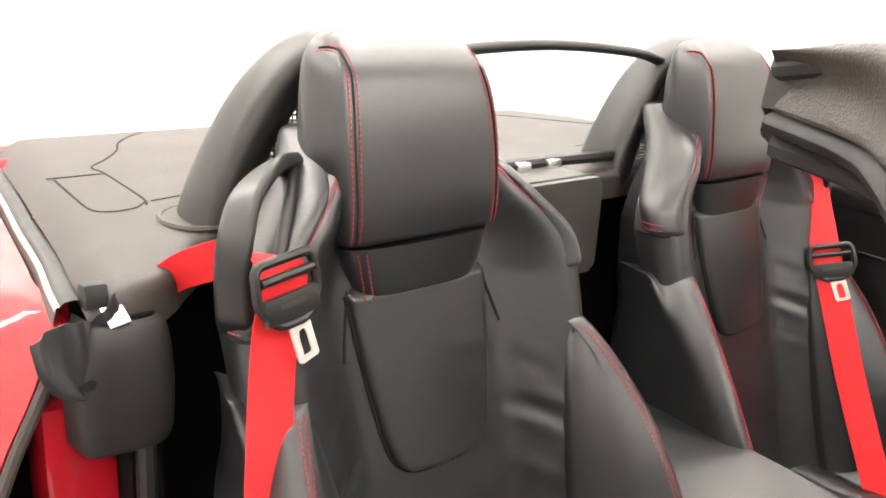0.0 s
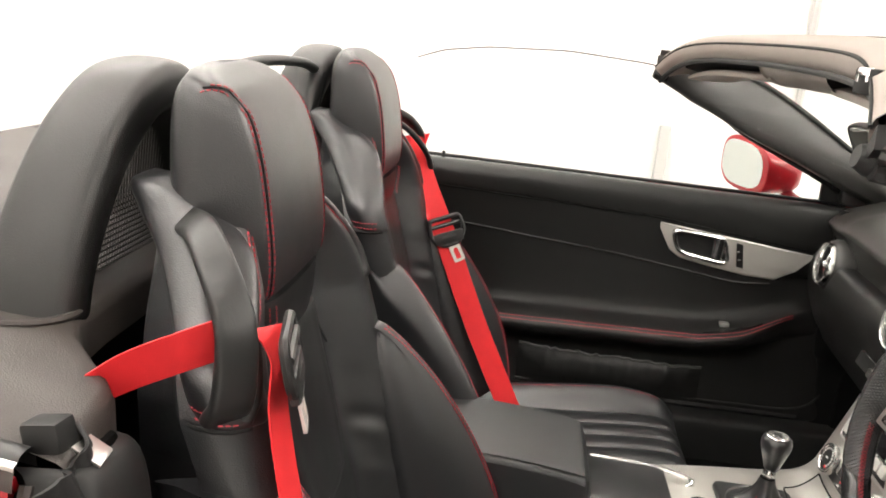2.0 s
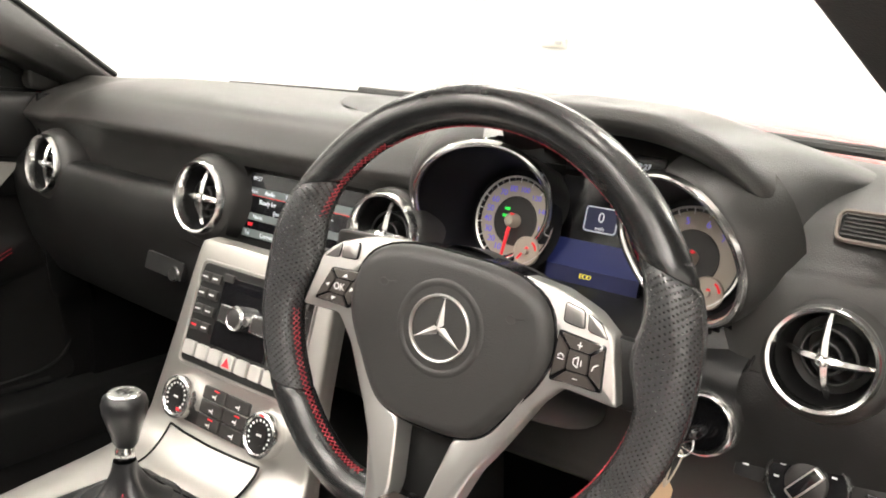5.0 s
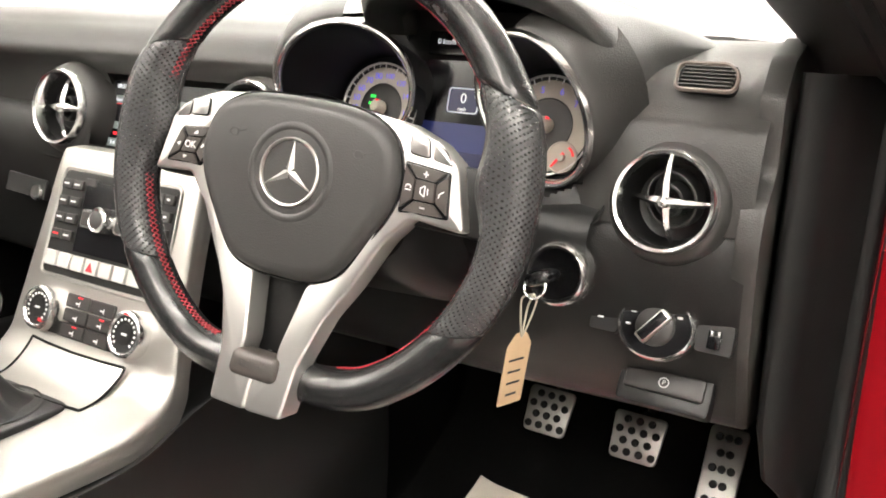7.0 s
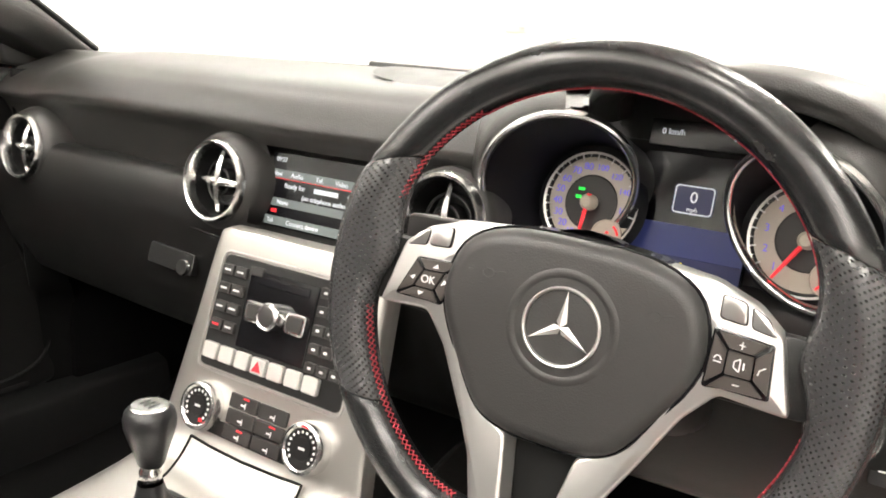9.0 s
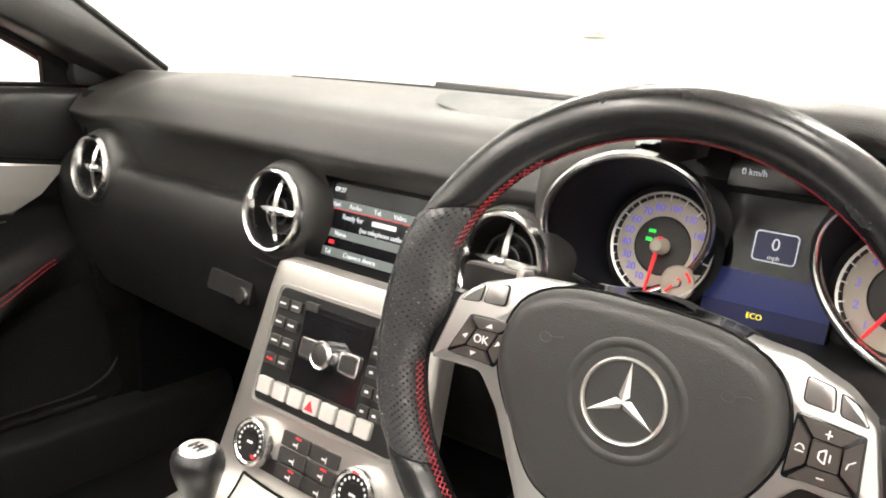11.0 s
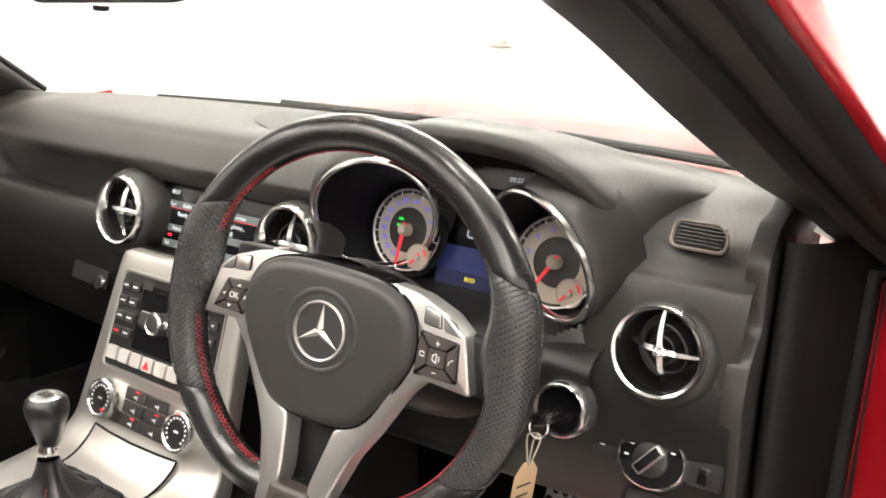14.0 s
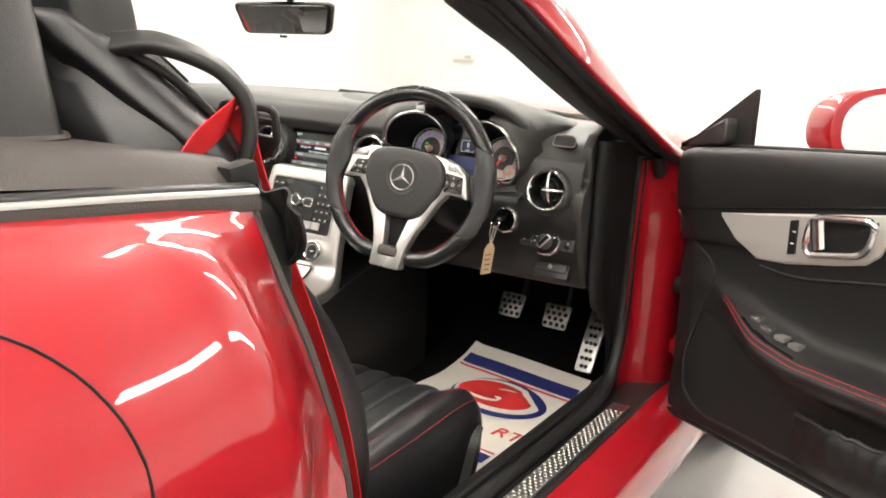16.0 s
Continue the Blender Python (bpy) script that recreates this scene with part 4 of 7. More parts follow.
def sloped(bm):
    """Brings the lower spokes forward over the rim."""
    for v in bm.verts:
        v.co.z += max(0, -0.08 - v.co.y) * 0.18 - max(0, abs(v.co.x) - 0.10) * 0.12
    return bm


for s in (1, -1):
    half = [(0.050, 0.054), (0.083, 0.051), (0.110, 0.041), (0.127, 0.027), (0.1395, -0.019), (0.099, -0.0155), (0.082, -0.036), (0.061, -0.077), (0.047, -0.102), (0.035, -0.140), (0.0325, -0.181), (0.0, -0.182), (0.0, -0.150), (0.017, -0.150), (0.015, -0.132), (0.0245, -0.081), (0.052, -0.066), (0.080, -0.012), (0.080, 0.03)]
    outline = [Vector((s * x, y)) for x, y in half]
    part("spoke", sloped(moved(prism(round_poly(outline, 0.004, 3), 0.024, 0.0028, 3), Matrix.Translation((0, 0, 0.0152)))), SATIN, wheel, "satin silver spoke")
    # thumb pad: four slanted keys round a middle one
    corner = ((0.0745, 0.0225), (0.1135, 0.0190), (0.1270, -0.0105), (0.0885, -0.0100)) if s < 0 else ((0.0885, 0.0245), (0.1235, 0.0215), (0.1270, -0.0115), (0.0885, -0.0125))

    def on_pad(u, v, z=0.0):
        p, q, r, t = (Vector(c) for c in corner)
        w = p.lerp(q, (u + 1) / 2).lerp(t.lerp(r, (u + 1) / 2), (1 - v) / 2)
        return Vector((s * w.x, w.y, 0.0158 + z - max(0, w.x - 0.10) * 0.12))

    def pad_plate(name, outline, z, mat, parent, label="", depth=0.003):
        bm = bmesh.new()
        mid = Vector((sum(p[0] for p in outline) / len(outline), sum(p[1] for p in outline) / len(outline)))
        tight = [mid + (Vector(p) - mid) * 0.95 for p in outline]
        grid([[on_pad(p[0], p[1], z - depth) for p in outline], [on_pad(p[0], p[1], z - 0.0006) for p in outline], [on_pad(p[0], p[1], z) for p in tight]], True, True, bm)
        return part(name, bm, mat, parent, label)

    cluster = pad_plate("thumb_pad", round_poly([Vector(p) for p in ((-1, 1), (1, 1), (1, -1), (-1, -1))], 0.12), 0.0, GLOSS, wheel, "four-way thumb pad")
    keys = [[(-0.40, -0.40), (0.40, -0.40), (0.40, 0.40), (-0.40, 0.40)]]
    for k in range(4):
        c, n = (1, 0, -1, 0)[k], (0, 1, 0, -1)[k]
        keys.append([(c * a - n * b, n * a + c * b) for a, b in ((0.46, -0.38), (0.93, -0.82), (0.93, 0.82), (0.46, 0.38))])
    for o in keys:
        pad_plate("key", round_poly([Vector(p) for p in o], 0.05, 2), 0.0016, WARM, cluster)
    marks = bmesh.new()
    if s < 0:
        for k in range(4):
            c, n = (1, 0, -1, 0)[k], (0, 1, 0, -1)[k]
            tip = [(0.78, 0.0), (0.58, 0.13), (0.58, -0.13)]
            marks.faces.new([marks.verts.new(on_pad(c * a - n * b, n * a + c * b, 0.0019)) for a, b in tip])
        words("OK", 0.0078, frame_at(on_pad(0, 0, 0.0019), on_pad(-1, 0) - on_pad(1, 0), on_pad(0, 1) - on_pad(0, -1)), cluster, WHITE)
    else:
        strokes = [((-0.10, 0.68), (0.10, 0.68)), ((0, 0.55), (0, 0.81)), ((-0.10, -0.68), (0.10, -0.68)), ((-0.80, 0.02), (-0.73, 0.14)), ((-0.73, 0.14), (-0.62, 0.14)), ((-0.62, 0.14), (-0.55, 0.02)), ((-0.80, -0.06), (-0.55, -0.06)), ((0.58, -0.16), (0.62, 0.02)), ((0.62, 0.02), (0.80, 0.16)), ((-0.16, -0.10), (-0.16, 0.10)), ((-0.16, 0.10), (0.02, 0.22)), ((0.02, 0.22), (0.02, -0.22)), ((0.02, -0.22), (-0.16, -0.10)), ((0.14, -0.12), (0.14, 0.12))]
        for a, b in strokes:
            tube([on_pad(*a, 0.0018), on_pad(*b, 0.0018)], 0.00042, 4, bm=marks)
    part("key_marks", marks, WHITE, cluster, smooth=False)
    for nm, pts in (("upper_key", ((0.089, 0.0445), (0.104, 0.0420), (0.1065, 0.0285), (0.090, 0.0300))), ("side_key", ((0.1065, 0.0410), (0.117, 0.0355), (0.124, 0.0255), (0.1085, 0.0280)))):
        o = round_poly([Vector((s * x, y)) for x, y in pts], 0.0028, 4)
        gap = part(nm + "_gap", sloped(moved(prism(o, 0.004, 0.0003, 1), Matrix.Translation((0, 0, 0.0155)))), GROOVE, wheel)
        mid = sum((Vector(p) for p in o), Vector((0, 0))) / len(o)
        part(nm, sloped(moved(prism([tuple(mid + (Vector(p) - mid) * 0.93) for p in o], 0.004, 0.0010, 2), Matrix.Translation((0, 0, 0.0163)))), SATIN, gap, "small silver key")
pad = [(0, 0.058), (0.05, 0.055), (0.080, 0.040), (0.091, 0.012), (0.087, -0.014), (0.066, -0.050), (0.048, -0.072), (0.025, -0.080), (0, -0.081)]
pad = pad + [(-x, y) for x, y in pad[-2:0:-1]]
pad = [(p[0] * 0.965, p[1] * 0.985) for p in spline(pad, 60, True)]
part("airbag_pad", moved(prism(pad, 0.05, 0.012, 6), Matrix.Translation((0, 0, 0.0245))), PADSKIN, wheel, "black grained airbag cover")
part("pad_seam", moved(prism([(x * 1.018, y * 1.018) for x, y in pad], 0.03, 0.001, 1), Matrix.Translation((0, 0, 0.0160))), GLOSS, wheel)
EMB = Matrix.Translation((0, 0, 0.0052)) @ Matrix.Diagonal((0.93, 0.93, 1, 1))
part("emblem_dish", moved(lathe([(0.041, 0.0188), (0.038, 0.0204), (0.035, 0.0200), (0.031, 0.0178), (0.0285, 0.0174), (0.0, 0.0176)], 48), EMB), PADSKIN, wheel)
ring = lathe([(0.0252, 0.0190), (0.0258, 0.0212), (0.0268, 0.0216), (0.0278, 0.0208), (0.0280, 0.0188)], 56)
part("emblem_ring", moved(ring, EMB), SATIN, wheel, "chrome ring emblem")
star = bmesh.new()
for k in range(3):
    a = radians(90 + 120 * k)
    d, n = Vector((math.cos(a), math.sin(a), 0)), Vector((-math.sin(a), math.cos(a), 0))
    tip, up = d * 0.0258, Vector((0, 0, 1))
    v = [star.verts.new(q + up * 0.0188) for q in (tip + n * 0.0003, d * 0.004 + n * 0.0042, -d * 0.0, d * 0.004 - n * 0.0042, tip - n * 0.0003)]
    crest = [star.verts.new(q) for q in (tip + up * 0.0195, up * 0.0225)]
    for f in ((v[0], v[1], crest[1], crest[0]), (v[1], v[2], crest[1]), (v[2], v[3], crest[1]), (v[3], v[4], crest[0], crest[1])):
        star.faces.new(f)
part("emblem_star", moved(star, EMB), SATIN, wheel, "chrome three-armed star", smooth=False)
for x, y, r in ((0.055, 0.022, 8), (-0.055, 0.022, -8)):
    horn = bmesh.new()
    tube([Vector((x + 0.004 * math.cos(a), y + 0.003 * math.sin(a), 0.0247)) for a in (k * math.pi / 5 for k in range(10))], 0.0003, 4, True, horn)
    tube([(x + 0.003, y + 0.001, 0.0247), (x + 0.011, y + 0.003, 0.0247)], 0.0003, 4, bm=horn)
    part("horn_mark", horn, BUTTON, wheel)
lab = part("airbag_plate", sloped(moved(prism(rounded(0.043, 0.020, 0.006), 0.016, 0.005, 4), Matrix.Translation((0, -0.148, 0.0195)))), WARM, wheel, "dark plate with a raised word")
words("AIRBAG", 0.0080, Matrix.Translation((0, -0.148, 0.0319)) @ pose(0, 0, 0, -10, 0, 0), lab, BUTTON)
part("spoke_web", moved(prism([(-0.030, -0.07), (0.030, -0.07), (0.024, -0.15), (-0.024, -0.15)], 0.01), Matrix.Translation((0, 0, -0.010))), PLASTIC, wheel, "black recess between the spokes")
part("hub_shell", lathe([(0.062, 0.0), (0.060, -0.03), (0.052, -0.06), (0.05, -0.075)], 32), PLASTIC, wheel)
for s in (1, -1):
    part("spoke_back", moved(box(0.07, 0.150, -0.022, 0.028, -0.016, -0.002, 0.006), pose(0, 0, 0, 0, 0, 0) if s > 0 else pose(0, 0, 0, 0, 0, 180) @ Matrix.Translation((0, -0.006, 0))), PLASTIC, wheel)

column = thing("steering_column", "black plastic steering column shroud behind the wheel", "steering column")
cm = WHEEL
part("shroud", moved(net([[(p[0], p[1] - d, z) for p in rounded(w, h, 0.03, 5)] for z, w, h, d in ((-0.07, 0.11, 0.09, 0.020), (-0.10, 0.13, 0.10, 0.034), (-0.16, 0.15, 0.10, 0.050), (-0.24, 0.16, 0.10, 0.060))], 40, 10, True, True), cm), PLASTIC, column)
part("gaiter", moved(lathe([(0.056, -0.060), (0.060, -0.068), (0.056, -0.076), (0.060, -0.084), (0.056, -0.092)], 36), cm @ Matrix.Translation((0, -0.016, 0))), RUBBER, column)
stalk = part("indicator_stalk", moved(net([[(x, p[0], p[1]) for p in rounded(a, b, 0.004, 3)] for x, a, b in ((-0.05, 0.016, 0.014), (-0.10, 0.020, 0.015), (-0.125, 0.027, 0.017), (-0.165, 0.030, 0.018), (-0.172, 0.026, 0.014))], 24, 12, True, True), cm @ Matrix.Translation((0.014, 0.037, -0.058)) @ pose(0, 0, 0, 180, 0, 0)), BUTTON, column, "dark grey indicator stalk")
part("stalk_ring", moved(box(-0.128, -0.122, -0.0155, 0.0155, -0.0098, 0.0098, 0.002), cm @ Matrix.Translation((0.014, 0.037, -0.058))), SILVER, stalk)


# ---- centre console ----
console = thing("centre_console", "silver and black centre console with radio panel and gear lever", "console")
STACK = frame_at((0, -0.083, 0.71), (1, 0, 0), (0, 0.32, 1))


# the silver surround, running from the dash down over the tunnel
outer = []
for y, z, w, e in ((-0.040, 0.802, 0.112, 0.0), (-0.050, 0.800, 0.116, 0.0), (-0.058, 0.790, 0.119, 0.0), (-0.085, 0.708, 0.126, 0.0), (-0.112, 0.622, 0.136, 0.004), (-0.124, 0.588, 0.142, 0.004), (-0.150, 0.566, 0.148, 0.003), (-0.20, 0.556, 0.150, 0.002), (-0.28, 0.552, 0.145, 0.002), (-0.38, 0.549, 0.132, 0.001), (-0.50, 0.545, 0.112, 0.0), (-0.58, 0.540, 0.100, 0.0)):
    d = 0.026
    outer.append([(-w - 0.001, y + 0.018, z - d), (-w, y + 0.009, z - 0.013), (-w + 0.008, y + 0.001, z - 0.002), (-w * 0.6, y, z + e), (0, y, z + e), (w * 0.6, y, z + e), (w - 0.008, y + 0.001, z - 0.002), (w, y + 0.009, z - 0.013), (w + 0.001, y + 0.018, z - d)])
part("surround", net(outer, 60, 60), SILVER, console, "satin silver console surround")
part("tunnel", net([[(-0.158, y, 0.22), (-0.158, y, 0.40), (-w, y, z - 0.035), (-w * 0.9, y, z - 0.028), (w * 0.9, y, z - 0.028), (w, y, z - 0.035), (0.158, y, 0.40), (0.158, y, 0.22)] for y, z, w in ((0.25, 0.62, 0.14), (0.05, 0.61, 0.138), (-0.1, 0.58, 0.146), (-0.2, 0.555, 0.153), (-0.38, 0.545, 0.136), (-0.60, 0.535, 0.112), (-1.0, 0.53, 0.11))], 40, 24), PLASTIC, console, "black console flank")


def key(name, x, y, w, h, mat, parent, lift=0.004, r=0.0015, depth=0.006, m=None):
    return part(name, moved(prism(rounded(w, h, r, 2), depth, 0.001, 1), (m or STACK) @ Matrix.Translation((x, y, lift))), mat, parent)


radio = part("radio_panel", moved(prism(round_poly([Vector(p) for p in ((-0.094, 0.068), (0.094, 0.068), (0.098, -0.052), (-0.098, -0.052))], 0.008), 0.012, 0.001, 1), STACK @ Matrix.Translation((0, 0, 0.0025))), PLASTIC, console, "black radio panel")
part("radio_trim", moved(tube([Vector((x, y, 0)) for x, y in round_poly([Vector(p) for p in ((-0.097, 0.071), (0.097, 0.071), (0.101, -0.055), (-0.101, -0.055))], 0.010)], 0.0016, 6, True), STACK @ Matrix.Translation((0, 0, 0.002))), SATIN, radio)
part("radio_glass", moved(prism(rounded(0.094, 0.082, 0.003), 0.004, 0.0008, 1), STACK @ Matrix.Translation((-0.004, 0.018, 0.0045))), GLOSS, radio, "gloss black radio fascia")
key("disc_slot", -0.004, 0.050, 0.074, 0.009, SCREEN, radio, 0.0052, 0.001, 0.003)
for r in range(4):
    for c in range(2):
        k = key("key", -0.083 + 0.0185 * c, 0.052 - 0.0195 * r, 0.0165, 0.0115, BUTTON, radio, 0.0065)
        part("key_print", moved(box(-0.0045, 0.0045, -0.0010, 0.0010, 0, 0.0003), STACK @ Matrix.Translation((-0.083 + 0.0185 * c, 0.052 - 0.0195 * r, 0.0066))), REDLED if (r, c) == (3, 0) else WHITE, k, smooth=False)
key("key", -0.043, 0.0575, 0.018, 0.009, BUTTON, radio, 0.0065)
for r in range(5):
    for c in range(3):
        k = key("key", 0.0535 + 0.0155 * c, 0.055 - 0.0185 * r, 0.0140, 0.0110, BUTTON, radio, 0.0065)
        part("key_print", moved(box(-0.0022, 0.0022, -0.0012, 0.0012, 0, 0.0003), STACK @ Matrix.Translation((0.0535 + 0.0155 * c, 0.055 - 0.0185 * r, 0.0066))), WHITE, k, smooth=False)
knob = part("radio_knob", moved(lathe([(0.0, 0.014), (0.009, 0.014), (0.0100, 0.0135), (0.0105, 0.012), (0.0128, 0.013), (0.0140, 0.012), (0.0142, 0.0), (0.0142, -0.004)], 40), STACK @ Matrix.Translation((-0.004, 0.018, 0.006))), CHROME, radio, "round knob with chrome rim")
part("knob_cap", moved(lathe([(0.0, 0.0148), (0.008, 0.0148), (0.0102, 0.0138)], 32), STACK @ Matrix.Translation((-0.004, 0.018, 0.006))), BUTTON, knob)
for s in (1, -1):
    k = key("side_key", -0.004 + s * 0.028, 0.017, 0.026, 0.021, CHROME, radio, 0.008, 0.003)
    key("side_key_face", -0.004 + s * 0.028, 0.017, 0.021, 0.016, BUTTON, k, 0.0088, 0.002)
for c in range(7):
    x = -0.082 + 0.0235 * c
    k = key("switch", x, -0.0345, 0.0195, 0.0170, PEARL, radio, 0.0075, 0.002)
    if c == 3:
        tri = bmesh.new()
        tri.faces.new([tri.verts.new(STACK @ Vector(p)) for p in ((x - 0.0065, -0.040, 0.0079), (x + 0.0065, -0.040, 0.0079), (x, -0.029, 0.0079))])
        part("hazard_triangle", tri, REDLED, k, "red warning triangle", smooth=False)
CLIM = frame_at((0, -0.109, 0.622), (1, 0, 0), (0, 0.33, 1))
climate = part("climate_panel", moved(prism(rounded(0.150, 0.052, 0.004), 0.012, 0.001, 1), CLIM @ Matrix.Translation((0, 0, 0.004))), PLASTIC, console, "black climate control panel")
for c in range(2):
    for r in range(3):
        k = key("climate_key", -0.0205 + 0.041 * c, 0.0165 - 0.0165 * r, 0.039, 0.0150, BUTTON, climate, 0.0075, m=CLIM)
        mark = bmesh.new()
        box(-0.004, 0.002, -0.001, 0.001, 0, 0.0003, bm=mark)
        box(0.0015, 0.0025, -0.003, 0.003, 0, 0.0003, bm=mark)
        part("key_mark", moved(mark, CLIM @ Matrix.Translation((-0.0185 + 0.041 * c, 0.0145 - 0.0165 * r, 0.0076))), WHITE, k, smooth=False)
        if (c, r) in ((0, 0), (0, 2), (1, 1)):
            part("key_lamp", moved(box(-0.004, 0.004, -0.0008, 0.0008, 0, 0.0004), CLIM @ Matrix.Translation((-0.0165 + 0.041 * c, 0.0215 - 0.0165 * r, 0.0076))), REDLED, k, smooth=False)
for s in (1, -1):
    place = CLIM @ Matrix.Translation((s * 0.073, 0.0, 0.004))
    k = part("climate_knob", moved(lathe([(0.0195, 0.013), (0.0215, 0.0145), (0.0245, 0.0135), (0.0255, 0.011), (0.0262, 0.0), (0.0262, -0.008)], 48), place), CHROME, climate, "chrome-rimmed rotary knob")
    part("knob_face", moved(lathe([(0.0, 0.0125), (0.011, 0.0125), (0.0113, 0.0115), (0.0197, 0.0128)], 40), place), PLASTIC, k)
    dots = bmesh.new()
    for a in range(-130, 131, 20):
        v = pose(0, 0, 0, 0, 0, a) @ Vector((0, 0.0158, 0.0128))
        box(v.x - 0.0010, v.x + 0.0010, v.y - 0.0012, v.y + 0.0012, 0.0124, 0.0132, bm=dots)
    part("knob_marks", moved(dots, place), WHITE, k, smooth=False)
    part("knob_mark", moved(box(-0.004, 0.004, -0.0012, 0.0012, 0.0126, 0.0129), place), WHITE, k, smooth=False)
    part("knob_lamp", moved(box(0.006, 0.011, -0.0145, -0.0115, 0.0126, 0.0131) if s < 0 else box(-0.004, 0.004, 0.0205, 0.0225, 0.0146, 0.0150), place), REDLED, k, smooth=False)
# ashtray lid
lid_rows = []
for f in range(9):
    t = f / 8
    y, z = -0.128 - 0.052 * t, 0.588 - 0.0305 * (1 - (1 - t) ** 2)
    lid_rows.append([(x * (0.078 - 0.006 * t), y - 0.006 * (1 - x * x), z + 0.0045) for x in (-1, -0.96, -0.6, 0, 0.6, 0.96, 1)])
part("lid_seam", tube([Vector(p) + Vector((0, -0.001, 0.0004)) for p in lid_rows[0]] + [Vector(r[-1]) + Vector((0.0012, 0, 0.0002)) for r in lid_rows[1:]] + [Vector(p) + Vector((0, -0.0012, 0.0002)) for p in lid_rows[-1][::-1]] + [Vector(r[0]) + Vector((-0.0012, 0, 0.0002)) for r in lid_rows[::-1]], 0.0015, 6), GROOVE, console)
part("ashtray_lid", solid(grid(lid_rows), 0.008, (0, -0.4, 1)), SILVER, console, "satin silver ashtray lid")
# gear lever
boot = part("gear_frame", moved(prism(round_poly([Vector(p) for p in ((-0.062, 0.058), (0.062, 0.058), (0.066, -0.066), (-0.066, -0.066))], 0.018), 0.008, 0.004, 3), Matrix.Translation((-0.004, -0.234, 0.563))), LEATHER2, console, "black leather gear gaiter frame")
gait = []
for z, r, n in ((0.5645, 0.056, 0.0), (0.562, 0.050, 0.06), (0.564, 0.042, 0.16), (0.572, 0.030, 0.22), (0.586, 0.020, 0.20), (0.600, 0.014, 0.10), (0.612, 0.0115, 0.0)):
    gait.append([(-0.006 + r * (1 + n * math.cos(4 * a + 0.8)) * math.cos(a), -0.234 + r * (1 + n * math.cos(4 * a + 0.8)) * math.sin(a), z) for a in (2 * math.pi * k / 32 for k in range(32))])
part("gaiter", net(gait, 48, 16, True), LEATHER2, boot, "creased black leather gaiter")
stitches("gaiter_stitching", [(p[0] * 1.02 - 0.006 * 0, p[1], p[2] + 0.001) for p in [(0.019, -0.253, 0.590), (0.028, -0.262, 0.579), (0.038, -0.272, 0.571)]], boot, 0.005, 0.0035, 0.0008)
lever = part("gear_lever", moved(lathe([(0.0085, 0.612), (0.0100, 0.614), (0.0100, 0.622), (0.0088, 0.624), (0.0092, 0.632)], 24), Matrix.Translation((-0.008, -0.232, 0))), CHROME, console, "gear lever")
part("gear_knob", moved(lathe([(0.0095, 0.625), (0.0125, 0.630), (0.0150, 0.640), (0.0190, 0.652), (0.0225, 0.664), (0.0232, 0.672), (0.0215, 0.679), (0.0165, 0.6835)], 36), Matrix.Translation((-0.009, -0.230, 0))), LEATHER2, lever, "black leather gear knob")
part("knob_badge", moved(lathe([(0.0, 0.6850), (0.0155, 0.6848), (0.0170, 0.6835), (0.0172, 0.682)], 36), Matrix.Translation((-0.009, -0.230, 0))), CHROME, lever, "chrome shift pattern badge")
gate = bmesh.new()
for x in (-0.006, 0.0, 0.006):
    tube([(x, -0.006, 0), (x, 0.006, 0)], 0.0009, 5, bm=gate)
tube([(-0.006, 0, 0), (0.006, 0, 0)], 0.0009, 5, bm=gate)
part("shift_pattern", moved(gate, Matrix.Translation((-0.009, -0.230, 0.6852))), PLASTIC, lever)
# rotary controller and the covers behind it
dial = part("rotary_controller", moved(lathe([(0.0, 0.020), (0.014, 0.0205), (0.0155, 0.0195), (0.018, 0.0195), (0.0195, 0.017), (0.0198, 0.003), (0.024, 0.0), (0.024, -0.005)], 40), Matrix.Translation((0.027, -0.336, 0.552))), CHROME, console, "silver rotary controller")
part("rotary_plate", moved(prism(round_poly([Vector(p) for p in ((-0.030, 0.028), (0.040, 0.024), (0.046, -0.026), (-0.026, -0.030))], 0.010), 0.006, 0.001, 1), Matrix.Translation((0.022, -0.336, 0.5525))), GLOSS, dial)
cover = part("cup_cover", moved(net([[(p[0], p[1], z) for p in rounded(w, 0.145, 0.018, 4)] for z, w in ((-0.03, 0.150), (0.0, 0.152), (0.012, 0.148), (0.017, 0.136))], 40, 8, True, True), Matrix.Translation((-0.01, -0.452, 0.552)) @ pose(0, 0, 0, -2, 0, 0)), LEATHER2, console, "black cup holder cover")
part("cover_handle", tube(spline([(-0.088, -0.50, 0.566), (-0.086, -0.44, 0.566), (-0.080, -0.385, 0.564), (-0.070, -0.345, 0.560), (-0.062, -0.332, 0.556), (-0.058, -0.338, 0.550), (-0.060, -0.345, 0.546)], 30), 0.0042, 8), CHROME, cover, "curved chrome handle")
arm = part("armrest", net([[(p[0], y, p[1]) for p in rounded(w, h, r, 5, 0, cz)] for y, w, h, r, cz in ((-0.512, 0.17, 0.05, 0.02, 0.575), (-0.520, 0.19, 0.075, 0.02, 0.580), (-0.535, 0.196, 0.085, 0.018, 0.586), (-0.62, 0.196, 0.095, 0.018, 0.592), (-0.75, 0.196, 0.10, 0.018, 0.597), (-0.95, 0.190, 0.10, 0.018, 0.60))], 48, 30, True, True), LEATHER, console, "black leather armrest")


# ---- seats ----
def seat_front(z):
    return -0.862 - 0.30 * (z - 0.745) if z > 0.60 else -0.8185 - 0.30 * (z - 0.60)


